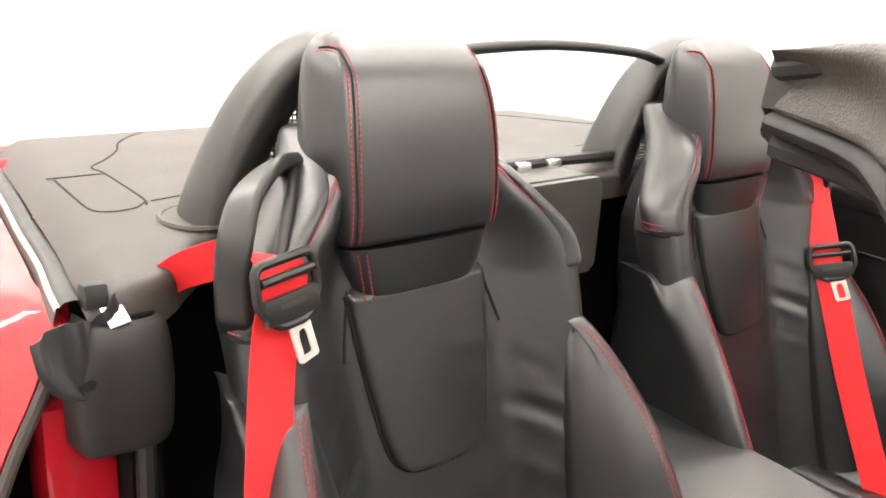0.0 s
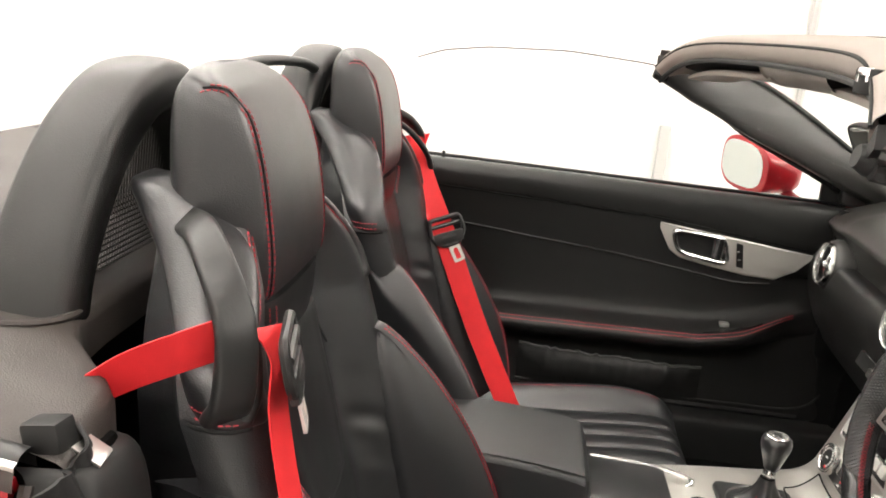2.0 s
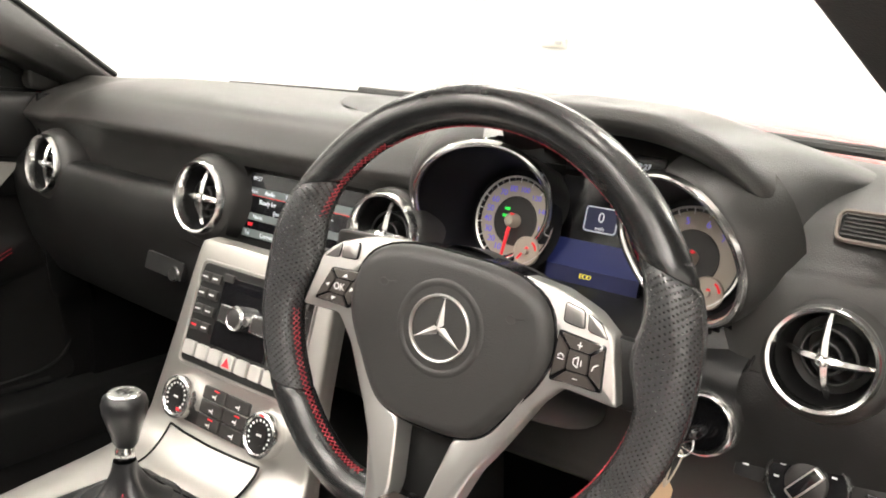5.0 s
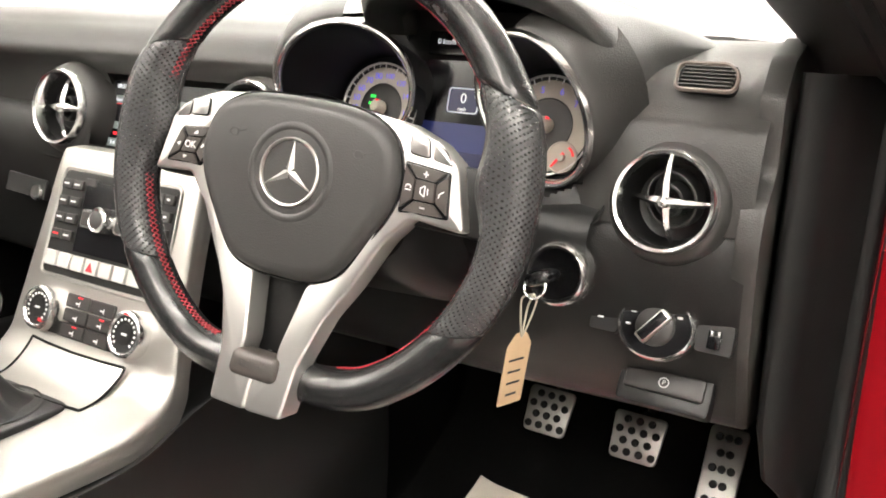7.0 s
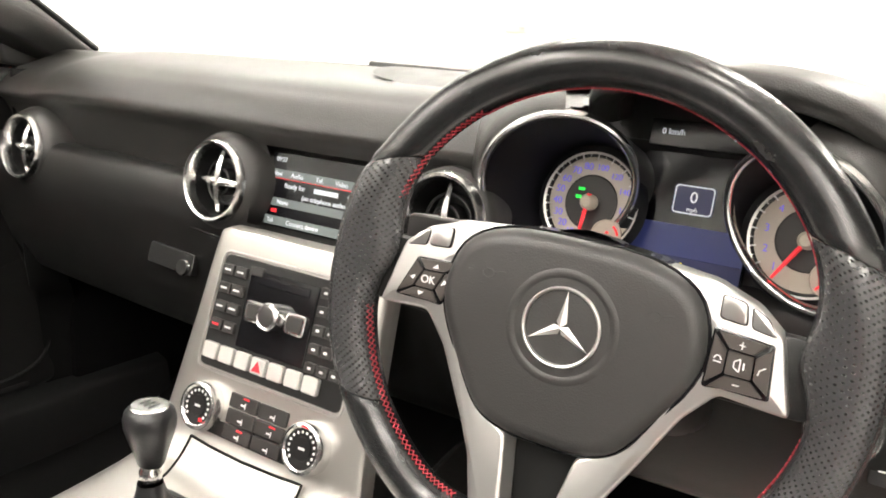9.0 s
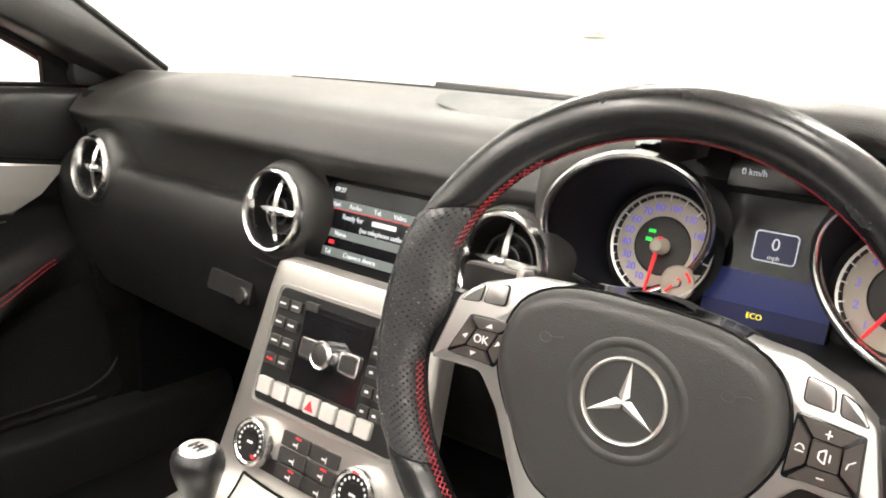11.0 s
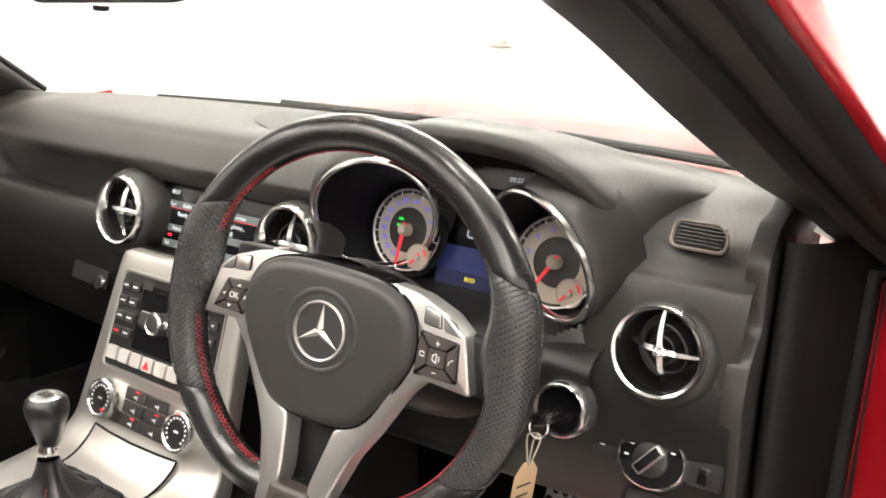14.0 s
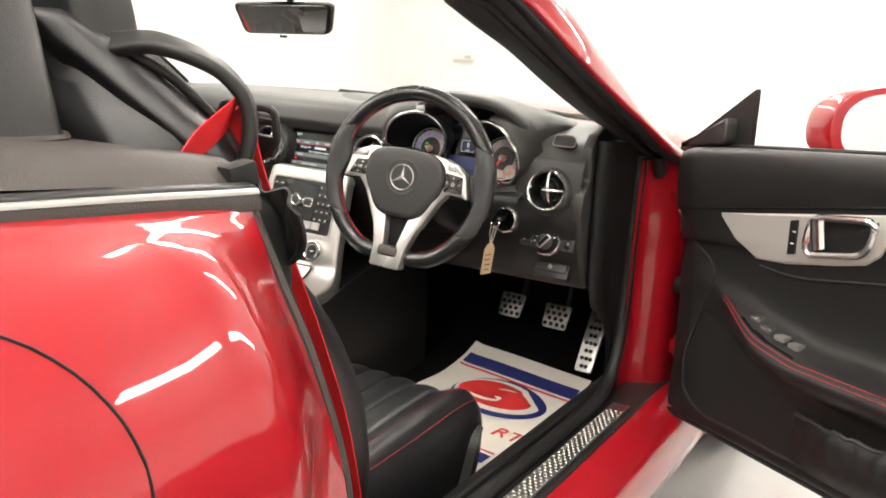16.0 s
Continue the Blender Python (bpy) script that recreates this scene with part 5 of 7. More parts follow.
def half_width(z):
    pts = ((0.40, 0.205), (0.55, 0.225), (0.75, 0.234), (0.86, 0.243), (0.915, 0.245), (0.935, 0.236), (0.955, 0.225), (0.978, 0.204), (1.005, 0.173), (1.035, 0.142), (1.06, 0.118), (1.08, 0.095))
    return float(np.interp(z, [p[0] for p in pts], [p[1] for p in pts]))


def bolster(z):
    return float(np.interp(z, (0.40, 0.80, 0.93, 1.0, 1.08), (0.050, 0.052, 0.052, 0.050, 0.030)))


def face(u, z, lift=0.0):
    """The place of the backrest's front, u from -1 to 1 across it, with the pulled leather beside the insert."""
    w = half_width(z)
    k = min(1.0, max(0.0, (abs(u) - 0.42) / 0.42))
    e = max(0, abs(u) - 0.90) / 0.10
    x = abs(w * u)
    pucker = math.exp(-((x - 0.145) / 0.032) ** 2 - ((z - 0.735) / 0.065) ** 2)
    fold = pucker * (0.0020 * math.sin(2 * math.pi * (z + 0.60 * x + 0.014 * math.sin(31 * x)) / 0.052) + 0.0010 * math.sin(2 * math.pi * (z + 0.35 * x) / 0.031 + 1.1))
    return (w * u, seat_front(z) + bolster(z) * (k * k * (3 - 2 * k)) - 0.026 * e * e + fold + lift, z)


def on_face(x, z, lift=0.0):
    return face(max(-1, min(1, x / half_width(z))), z, lift)


def head_front(z):
    return float(np.interp(z, (0.975, 1.0, 1.05, 1.10, 1.15, 1.18, 1.2), (-0.900, -0.896, -0.899, -0.908, -0.924, -0.942, -0.965)))


def seat(name, cx, s, label):
    """s: 1 where the door is on the seat's right-hand side as the driver sits."""
    t = thing(name, label, "car seat", (cx, 0.0 if s > 0 else -0.020, 0.0 if s > 0 else -0.004), group="front seats")
    rows = []
    for i in range(111):
        z = 0.40 + 0.68 * i / 110
        w = half_width(z)
        front = [face(-1 + 2 * k / 80, z) for k in range(81)]
        y1, yb = front[-1][1], seat_front(z) - float(np.interp(z, (0.80, 0.95, 1.08), (0.115, 0.075, 0.055)))
        back = [(w * 1.012, y1 - 0.016, z), (w * 1.0, y1 - 0.040, z), (w * 0.90, y1 - 0.055, z), (w * 0.82, yb + 0.012, z)] + [(w * u, yb, z) for u in (0.7, 0.4, 0, -0.4, -0.7)]
        back += [(-w * 0.82, yb + 0.012, z), (-w * 0.90, y1 - 0.055, z), (-w * 1.0, y1 - 0.040, z), (-w * 1.012, y1 - 0.016, z)]
        rows.append(front + back)
    backrest = part("backrest", grid(rows, True, True), LEATHER, t, "black leather backrest with side bolsters")
    # insert below the headrest
    widths = ((0.712, 0.020), (0.715, 0.042), (0.722, 0.059), (0.734, 0.071), (0.755, 0.079), (0.80, 0.088), (0.86, 0.096), (0.92, 0.103))
    at_z = lambda z: float(np.interp(z, [p[0] for p in widths], [p[1] for p in widths]))
    ins = []
    for i in range(29):
        z = 0.712 + 0.214 * i / 28
        h = at_z(z)
        rim = 0.008 if 0 < i < 28 else -0.003
        ins.append([on_face(h * u, z, (rim - 0.013 * (abs(u) > 0.97) + 0.006 * (1 - u * u))) for u in (-1, -0.95, -0.7, -0.35, 0, 0.35, 0.7, 0.95, 1)])
    part("insert", net(ins, 48, 60), LEATHER2, t, "smooth black leather centre insert")
    edge = [on_face(-h, z, 0.0008) for z, h in widths[::-1]] + [on_face(h, z, 0.0008) for z, h in widths]
    part("insert_piping", tube(spline(edge, 70), 0.0020, 6), GROOVE, t)
    # headrest
    def head_loop(z, w, y0, y1):
        half = [(0.0, y0 + 0.004), (w * 0.55, y0 + 0.003), (w * 0.86, y0), (w * 0.945, y0 - 0.008), (w * 1.03, y0 * 0.6 + y1 * 0.4), (w * 1.05, y0 * 0.35 + y1 * 0.65), (w * 0.96, y1 + 0.010), (w * 0.65, y1), (0.0, y1 - 0.003)]
        return [(x, y, z) for x, y in half] + [(-x, y, z) for x, y in half[-2:0:-1]]

    hr = [head_loop(z, w, head_front(z) - d, y1) for z, w, d, y1 in ((0.974, 0.100, 0.012, -0.98), (0.978, 0.112, 0.003, -0.99), (0.989, 0.1165, 0, -0.995), (1.03, 0.118, 0, -1.0), (1.10, 0.117, 0, -1.003), (1.15, 0.113, 0, -1.004), (1.175, 0.106, 0.004, -1.002), (1.190, 0.092, 0.009, -0.996), (1.1965, 0.066, 0.011, -0.991), (1.1985, 0.02, 0.013, -0.985))]
    head_bm = net(hr, 72, 44, True, True)
    skin = BVHTree.FromBMesh(head_bm)
    head = part("headrest", head_bm, LEATHER, t, "black leather headrest with red double stitching")

    def on_head(x, z):
        return skin.ray_cast(Vector((x, -0.5, z)), Vector((0, -1, 0)))[0]

    def on_top(x, y):
        return skin.ray_cast(Vector((x, y, 1.5)), Vector((0, 0, -1)))[0]

    for sg in (1, -1):
        runs = []
        for off in (0.0, 0.0048, 0.0095):
            pts = [on_head(sg * (0.1055 - off - 0.009 * max(0, (z - 1.05) / 0.11) ** 2), z) for z in [0.978 + 0.006 * k for k in range(31)]]
            pts += [on_top(sg * (0.0955 - off + 0.0012 * k * k * 0.5), -0.936 - 0.0065 * k + off * 0.5) for k in range(2, 6)]
            runs.append([p + Vector((0, 0.0006, 0.0003)) for p in pts if p is not None])
        stitches("stitching", runs[0], head, 0.0062, 0.0042, 0.0008)
        stitches("stitching", runs[2], head, 0.0062, 0.0042, 0.0008)
        part("seam", tube(runs[1], 0.0013, 5), GROOVE, head)
    lo = [[(x * w / 0.1, y0 - d, z) for x, d in ((0, 0), (0.05, 0.001), (0.082, 0.006), (0.096, 0.02), (0.100, 0.05), (0.08, 0.09), (0, 0.095), (-0.08, 0.09), (-0.1, 0.05), (-0.096, 0.02), (-0.082, 0.006), (-0.05, 0.001))] for z, w, y0 in ((0.900, 0.070, -0.922), (0.909, 0.086, -0.902), (0.938, 0.098, -0.896), (0.973, 0.108, -0.896))]
    collar = part("headrest_collar", net(lo, 48, 14, True, True), LEATHER2, t, "black leather collar under the headrest")
    for off in (0.088, 0.0965):
        stitches("stitching", [(s * (off - 0.013 * (0.966 - z) / 0.06), -0.8945 - 0.004 * (off > 0.09), z) for z in (0.970, 0.955, 0.938, 0.922, 0.912)], collar, 0.0062, 0.0042, 0.0008)
    # shoulder wings, and the bolsters that stand forward below them
    for sg in (1, -1):
        ear = []
        for z, xe, d in ((0.912, 0.230, 0.052), (0.917, 0.240, 0.060), (0.935, 0.241, 0.062), (0.955, 0.235, 0.064), (0.978, 0.215, 0.070), (1.005, 0.185, 0.080), (1.035, 0.154, 0.088), (1.065, 0.127, 0.080), (1.085, 0.112, 0.062), (1.092, 0.100, 0.040)):
            y0 = face(0.84, min(z, 1.06))[1] - 1.6 * max(0, z - 1.05) - (0.012 if z < 0.915 else 0.0)
            ear.append([(sg * x, y, z) for x, y in ((0.70 * xe, y0 - 0.035), (0.82 * xe, y0 - 0.004), (xe - 0.018, y0 + 0.003), (xe - 0.004, y0 - 0.004), (xe + 0.008, y0 - d * 0.30), (xe + 0.010, y0 - d * 0.6), (xe - 0.004, y0 - d * 0.93), (xe - 0.03, y0 - d), (0.70 * xe, y0 - d))])
        wing_bm = net(ear, 56, 48, True, True)
        hull = BVHTree.FromBMesh(wing_bm)
        wing = part("shoulder_wing", wing_bm, LEATHER, t, "leather shoulder wing beside the headrest")
        beside = lambda y, z: hull.ray_cast(Vector((sg * 0.6, y, z)), Vector((-sg, 0, 0)))[0]
        for off in (0.011, 0.018):
            pts = [on_face(sg * (half_width(z) - off), z, 0.0008) for z in (0.930, 0.955, 0.978, 1.005, 1.035, 1.060)]
            stitches("shoulder_stitching", spline(pts, 30), backrest, 0.0062, 0.0042, 0.0008)
        for zz in (0.9215, 0.9300):
            pts = [p for p in [beside(y, zz) for y in (-0.876, -0.884, -0.894, -0.906, -0.916, -0.924)] if p is not None]
            stitches("wing_stitching", spline([p + Vector((sg * 0.0006, 0.0004, 0)) for p in pts], 24), wing, 0.0062, 0.0042, 0.0009)
        part("wing_seam", tube([(sg * x, y, 0.9145) for x, y in ((0.236, -0.868), (0.247, -0.880), (0.250, -0.895), (0.248, -0.912), (0.240, -0.926))], 0.0026, 6), GROOVE, wing)
        secs, crest = [], []
        for z, xi, xc, yc in ((0.852, 0.204, 0.216, -0.842), (0.846, 0.199, 0.223, -0.828), (0.82, 0.189, 0.234, -0.800), (0.78, 0.181, 0.246, -0.765), (0.74, 0.175, 0.254, -0.735), (0.68, 0.168, 0.260, -0.697), (0.60, 0.162, 0.262, -0.657), (0.52, 0.158, 0.260, -0.634), (0.44, 0.156, 0.256, -0.622), (0.36, 0.156, 0.250, -0.622)):
            yf = on_face(xi, z)[1]
            secs.append([(sg * x, y, z) for x, y in ((xi, yf - 0.016), (xi + 0.004, yf + (yc - yf) * 0.22), (xi * 0.62 + xc * 0.38, yf + (yc - yf) * 0.66), (xc - 0.026, yc - 0.008), (xc - 0.008, yc), (xc + 0.005, yc - 0.010), (xc + 0.014, yc - 0.045), (max(xc, 0.250) + 0.006, (yc - 0.93) / 2), (max(xc, 0.245) - 0.004, -0.93), (xi + 0.03, -0.95))])
            crest.append((z, xc))
        bol_bm = net(secs, 64, 64, True, True)
        pad_hull = BVHTree.FromBMesh(bol_bm)
        bol = part("side_bolster", bol_bm, LEATHER, t, "padded black leather side bolster")
        for off in (0.009, 0.017):
            pts = [pad_hull.ray_cast(Vector((sg * (xc - off), -0.2, z)), Vector((0, -1, 0)))[0] for z, xc in crest[1:]]
            stitches("bolster_stitching", spline([p + Vector((0, 0.0006, 0)) for p in pts if p is not None], 60), bol, 0.0065, 0.0044, 0.0009)
        part("bolster_seam", tube([on_face(sg * (0.160 + 0.040 * ((z - 0.50) / 0.34) ** 2), z, 0.0015) for z in [0.84 - 0.02 * k for k in range(18)]], 0.0022, 6), GROOVE, bol)
        part("panel_seam", tube([on_face(sg * (0.098 + 0.02 * k / 6), 0.925 - 0.012 * k, 0.0012) for k in range(7)], 0.0016, 6), GROOVE, backrest)
    # cushion
    cu = []
    for y, z, w, up in ((-0.84, 0.430, 0.205, 0.02), (-0.78, 0.440, 0.212, 0.025), (-0.66, 0.440, 0.220, 0.034), (-0.5, 0.448, 0.226, 0.046), (-0.38, 0.458, 0.228, 0.044), (-0.30, 0.460, 0.224, 0.030), (-0.262, 0.447, 0.216, 0.018), (-0.245, 0.415, 0.208, 0.008), (-0.245, 0.36, 0.20, 0.0), (-0.262, 0.32, 0.195, 0.0)):
        half = [(w * 0.42, z), (w * 0.66, z + 0.001), (w * 0.78, z + up * 0.32), (w * 0.90, z + up * 0.72), (w * 1.02, z + up * 0.80), (w * 1.13, z - 0.012), (w * 1.15, z - 0.07), (w * 1.10, 0.275)]
        cu.append([(-x, y, h) for x, h in half[::-1]] + [(0, y, z)] + [(x, y, h) for x, h in half])
    cushion = part("cushion", net(cu, 64, 56), LEATHER, t, "black leather seat cushion with pleated centre")
    for k in range(6):
        x = -0.135 + 0.054 * k
        pl = []
        for y, z in ((-0.80, 0.441), (-0.66, 0.441), (-0.5, 0.449), (-0.38, 0.459), (-0.30, 0.461), (-0.264, 0.449), (-0.247, 0.417)):
            pl.append([(x - 0.0262, y, z - 0.002), (x - 0.021, y, z + 0.004), (x, y, z + 0.0075), (x + 0.021, y, z + 0.004), (x + 0.0262, y, z - 0.002)])
        part("pleat", net(pl, 10, 24), LEATHER, cushion)
    for sg in (1, -1):
        for q, lift in ((0.955, 0.0024), (0.985, 0.0024), (1.085, 0.0010)):
            pts = []
            for y, z, w, up in ((-0.66, 0.440, 0.220, 0.034), (-0.5, 0.448, 0.226, 0.046), (-0.38, 0.458, 0.228, 0.044), (-0.30, 0.460, 0.224, 0.030), (-0.264, 0.448, 0.216, 0.018)):
                zz = z + (up * 0.78 if q < 1 else up * 0.42 - 0.004) + lift
                pts.append((sg * w * q, y - (0.002 if y > -0.27 else 0), zz))
            stitches("cushion_stitching", spline(pts, 30), cushion, 0.0065, 0.0044, 0.0009)
    part("seat_base", box(-0.215, 0.215, -0.80, -0.30, 0.222, 0.29, 0.02), PLASTIC, t, "black plastic seat base")
    part("tilt_lever", moved(net([[(0, -0.02, 0), (0, 0.0, 0.03), (0, 0.03, 0.10), (0, 0.06, 0.12)], [(0.012, -0.02, 0), (0.014, 0.01, 0.03), (0.014, 0.035, 0.095), (0.010, 0.06, 0.115)]], 10, 4), Matrix.Translation((s * 0.262, -0.36, 0.31))), PLASTIC, t)
    return t


def belt_strip(pts, width, across):
    """Webbing along points; across: the direction of its width at each point."""
    rows = []
    for p, a in zip(pts, across):
        a = Vector(a).normalized() * width / 2
        rows.append([Vector(tuple(p)) - a, Vector(tuple(p)) - a * 0.5, Vector(tuple(p)), Vector(tuple(p)) + a * 0.5, Vector(tuple(p)) + a])
    return solid(grid(rows), 0.0014)


def seat_belt(cx, s, label):
    t = thing("seat_belt", label, "seat belt", (cx, 0, 0), group="seat belts")
    X = lambda x: s * x
    loop = spline([(X(0.242), -0.892, 0.922), (X(0.251), -0.880, 0.945), (X(0.254), -0.876, 0.985), (X(0.247), -0.882, 1.017), (X(0.224), -0.904, 1.046), (X(0.178), -0.937, 1.064), (X(0.140), -0.963, 1.060)], 40)
    strap = []
    for k, p in enumerate(loop):
        q = Vector(tuple(loop[min(k + 1, 39)])) - Vector(tuple(loop[max(k - 1, 0)]))
        wide = Vector((s * 0.62, -0.78, 0.0)) if k < 20 else Vector((s * 0.62, -0.78, 0.0)).lerp(Vector((s * 0.45, -0.55, -0.70)), (k - 20) / 19)
        wide = (wide - q.normalized() * wide.dot(q.normalized())).normalized()
        out = wide.cross(q.normalized()) * s
        h = 0.0190 - 0.004 * (k / 39)
        strap.append([Vector(tuple(p)) + wide * h * a + out * 0.0085 * b for a, b in ((-1, 0), (-0.86, 0.75), (-0.4, 1.0), (0.4, 1.0), (0.86, 0.75), (1, 0), (0.86, -0.75), (0.4, -0.9), (-0.4, -0.9), (-0.86, -0.75))])
    guide = part("belt_guide", moved(net(strap, 30, 60, True, True), Matrix.Translation((0, 0.0 if s > 0 else -0.024, 0))), PLASTIC, t, "curved black plastic belt guide")
    part("guide_strut", tube(spline([(X(0.140), -0.956, 1.058), (X(0.172), -0.915, 1.030), (X(0.205), -0.880, 0.985), (X(0.228), -0.868, 0.945), (X(0.240), -0.872, 0.922)], 24), 0.0062, 10), PLASTIC, guide)
    # webbing from the deck to the guide, through it and down
    path = spline([(X(0.272), -1.000, 0.940), (X(0.262), -0.968, 0.962), (X(0.250), -0.915, 0.986), (X(0.236), -0.884, 0.997)], 16)
    part("webbing", belt_strip(path, 0.047, [(s * 0.2, 0.25, 0.9) for k in range(16)]), BELT, t, "red belt webbing")
    drop = spline([(X(0.236), -0.882, 0.998), (X(0.222), -0.862, 1.000), (X(0.214), -0.852, 0.978), (X(0.226), -0.848, 0.930), (X(0.246), -0.824, 0.840), (X(0.270), -0.786, 0.720), (X(0.281), -0.745, 0.60), (X(0.284), -0.71, 0.47), (X(0.280), -0.69, 0.40)], 40)
    across = [Vector((s * 1.0, -0.35 + 0.35 * min(1, k / 10), 0.42 - 0.42 * min(1, k / 8))) for k in range(40)]
    if s < 0:
        drop = spline([(X(0.240), -0.915, 1.000), (X(0.230), -0.916, 1.008), (X(0.214), -0.880, 0.925), (X(0.189), -0.826, 0.820), (X(0.166), -0.738, 0.63), (X(0.150), -0.655, 0.468), (X(0.146), -0.625, 0.41)], 40)
        across = [Vector((-0.35, 0.90, 0.31)) for k in range(40)]
    part("webbing", belt_strip(drop, 0.049, across), BELT, t, "red belt webbing")
    m = frame_at((X(0.218), -0.843, 0.976), (-s, -0.15 * s, -0.25), (-0.1 * s, -0.22, 1)) @ pose(0, 0, 0, 0, 0, 18) @ (Matrix.Identity(4) if s > 0 else pose(0, 0, 0, 0, 180, 0) @ Matrix.Diagonal((1, 1, 1, 1)))
    if s < 0:
        m = frame_at((X(0.189), -0.818, 0.822), (-0.35, 0.90, 0.31), (-0.05, -0.46, 0.9))
    plate = bmesh.new()
    o = round_poly([Vector(p) for p in ((-0.036, 0.026), (0.036, 0.026), (0.040, -0.012), (0.018, -0.036), (-0.018, -0.036), (-0.040, -0.012))], 0.010)
    tube([Vector((x * 0.95, y * 0.98, 0.002)) for x, y in o], 0.0048, 8, True, plate)
    box(-0.033, 0.033, -0.031, -0.006, -0.002, 0.007, 0.003, 2, plate)
    tube([(-0.032, 0.010, 0.004), (0.032, 0.010, 0.004)], 0.0045, 8, bm=plate)
    slide = part("slide", moved(plate, m), PLASTIC, t, "black belt slide")
    part("slide_mark", moved(box(-0.016, 0.016, -0.0185, -0.0135, 0.0068, 0.0074), m), BUTTON, slide, smooth=False)
    tong = bmesh.new()
    outer = round_poly([Vector(p) for p in ((-0.008, -0.026), (0.008, -0.026), (0.0125, -0.040), (0.0125, -0.076), (-0.0125, -0.076), (-0.0125, -0.040))], 0.004)
    inner = [(x * 0.46, -0.058 + (y + 0.052) * 0.52) for x, y in outer]
    grid([[(x, y, z) for x, y in o] for o, z in ((inner, 0.0), (outer, 0.0), (outer, 0.003), (inner, 0.003), (inner, 0.0))], True, False, tong)
    part("buckle_tongue", moved(tong, m @ pose(0, 0, 0, 0, 0, 8)), PEARL, t, "bright metal buckle tongue")
    return t


seat("driver_seat", 0.363, 1, "black leather bucket seat with red stitching beside the open door")
seat("passenger_seat", -0.346, -1, "black leather bucket seat with red stitching and pleated cushion")
seat_belt(0.363, 1, "red seat belt hanging from a black guide on the driver's seat")
seat_belt(-0.350, -1, "red seat belt hanging from a black guide on the passenger seat")


# ---- doors ----
def line(*pairs):
    us, zs = [p[0] for p in pairs], [p[1] for p in pairs]
    return lambda u: float(np.interp(u, us, zs))


z_sill = line((-0.02, 0.912), (0.05, 0.925), (0.17, 0.931), (1.03, 0.950), (1.12, 0.951))
z_crease = line((-0.02, 0.800), (0.16, 0.824), (0.51, 0.866), (1.03, 0.889), (1.12, 0.892))
z_arm = line((-0.02, 0.69), (0.10, 0.676), (0.19, 0.651), (0.29, 0.615), (0.39, 0.596), (0.81, 0.592), (1.12, 0.592))


def card_column(u):
    """Depth and height of the inner door panel at u behind the hinge, from the sill down."""
    zs, zc, za = z_sill(u), z_crease(u), z_arm(u)
    arm = min(1, max(0, (u - 0.13) / 0.20))
    arm = arm * arm * (3 - 2 * arm)
    front = 0.030 * max(0, 1 - (u + 0.02) / 0.10)
    out = [(0.050, zs - 0.004), (0.082, zs), (0.100, zs - 0.003), (0.110, zs - 0.016), (0.113, zs * 0.5 + zc * 0.5), (0.108, zc + 0.005), (0.103, zc), (0.1015, zc - 0.004), (0.1005, zc - 0.010), (0.090, zc - 0.06), (0.080, (zc + za) / 2 + 0.01), (0.078, za + 0.045), (0.082 + 0.022 * arm, za + 0.020), (0.084 + 0.052 * arm, za + 0.010), (0.085 + 0.066 * arm, za - 0.004), (0.084 + 0.058 * arm, za - 0.024), (0.083 + 0.020 * arm, za - 0.045), (0.082, za - 0.065), (0.086, 0.47), (0.090, 0.425), (0.086, 0.402), (0.062, 0.392)]
    return [(d - front, z) for d, z in out]


def card_depth(u, z):
    col = card_column(u)[3:-1][::-1]
    return float(np.interp(z, [c[1] for c in col], [c[0] for c in col]))


def wing_mirror(s, t):
    """A painted mirror housing with its glass turned to the driver; y runs backwards from the hinge."""
    shell = []
    cx, cz = -0.075, 0.983
    for f, w, h, dx in ((0.0, 0.060, 0.036, 0.030), (0.012, 0.098, 0.052, 0.024), (0.045, 0.122, 0.062, 0.014), (0.105, 0.128, 0.066, 0.004), (0.135, 0.129, 0.066, -0.003), (0.140, 0.122, 0.060, -0.004)):
        row = []
        for k in range(20):
            a = 2 * math.pi * k / 20
            c, n = math.cos(a), math.sin(a)
            taper = 1.0 if c < 0 else 1 - 0.12 * c
            row.append((cx + dx + w * math.copysign(abs(c) ** 0.62, c), -f, cz + h * taper * math.copysign(abs(n) ** 0.7, n) - 0.010 * c))
        shell.append(row)
    base = Matrix.Translation((s * 0.104, -0.172, -0.004)) @ pose(0, 0, 0, 0, 0, s * -24) @ Matrix.Diagonal((-s * 0.72, 0.80, 1, 1))
    sh = part("wing_mirror", moved(net(shell, 40, 22, True, True), base), PAINT, t, "glossy red wing mirror housing")
    out = [(cx - 0.010 + 0.110 * math.copysign(abs(math.cos(a)) ** 0.62, math.cos(a)), cz + 0.0545 * (1.0 if math.cos(a) < 0 else 1 - 0.12 * math.cos(a)) * math.copysign(abs(math.sin(a)) ** 0.7, math.sin(a)) - 0.010 * math.cos(a)) for a in (2 * math.pi * k / 40 for k in range(40))]
    g = bmesh.new()
    grid([[(x, -0.1392, z) for x, z in out], [(x, -0.1425, z) for x, z in out]], True, True, g)
    part("mirror_glass", moved(g, base), MIRROR, sh, "mirror glass")
    part("mirror_arm", moved(tube([(cx + 0.06, -0.05, 0.945), (cx + 0.11, -0.04, 0.925), (cx + 0.14, -0.03, 0.915)], 0.020, 12, flat=0.6), base), PAINT, sh)


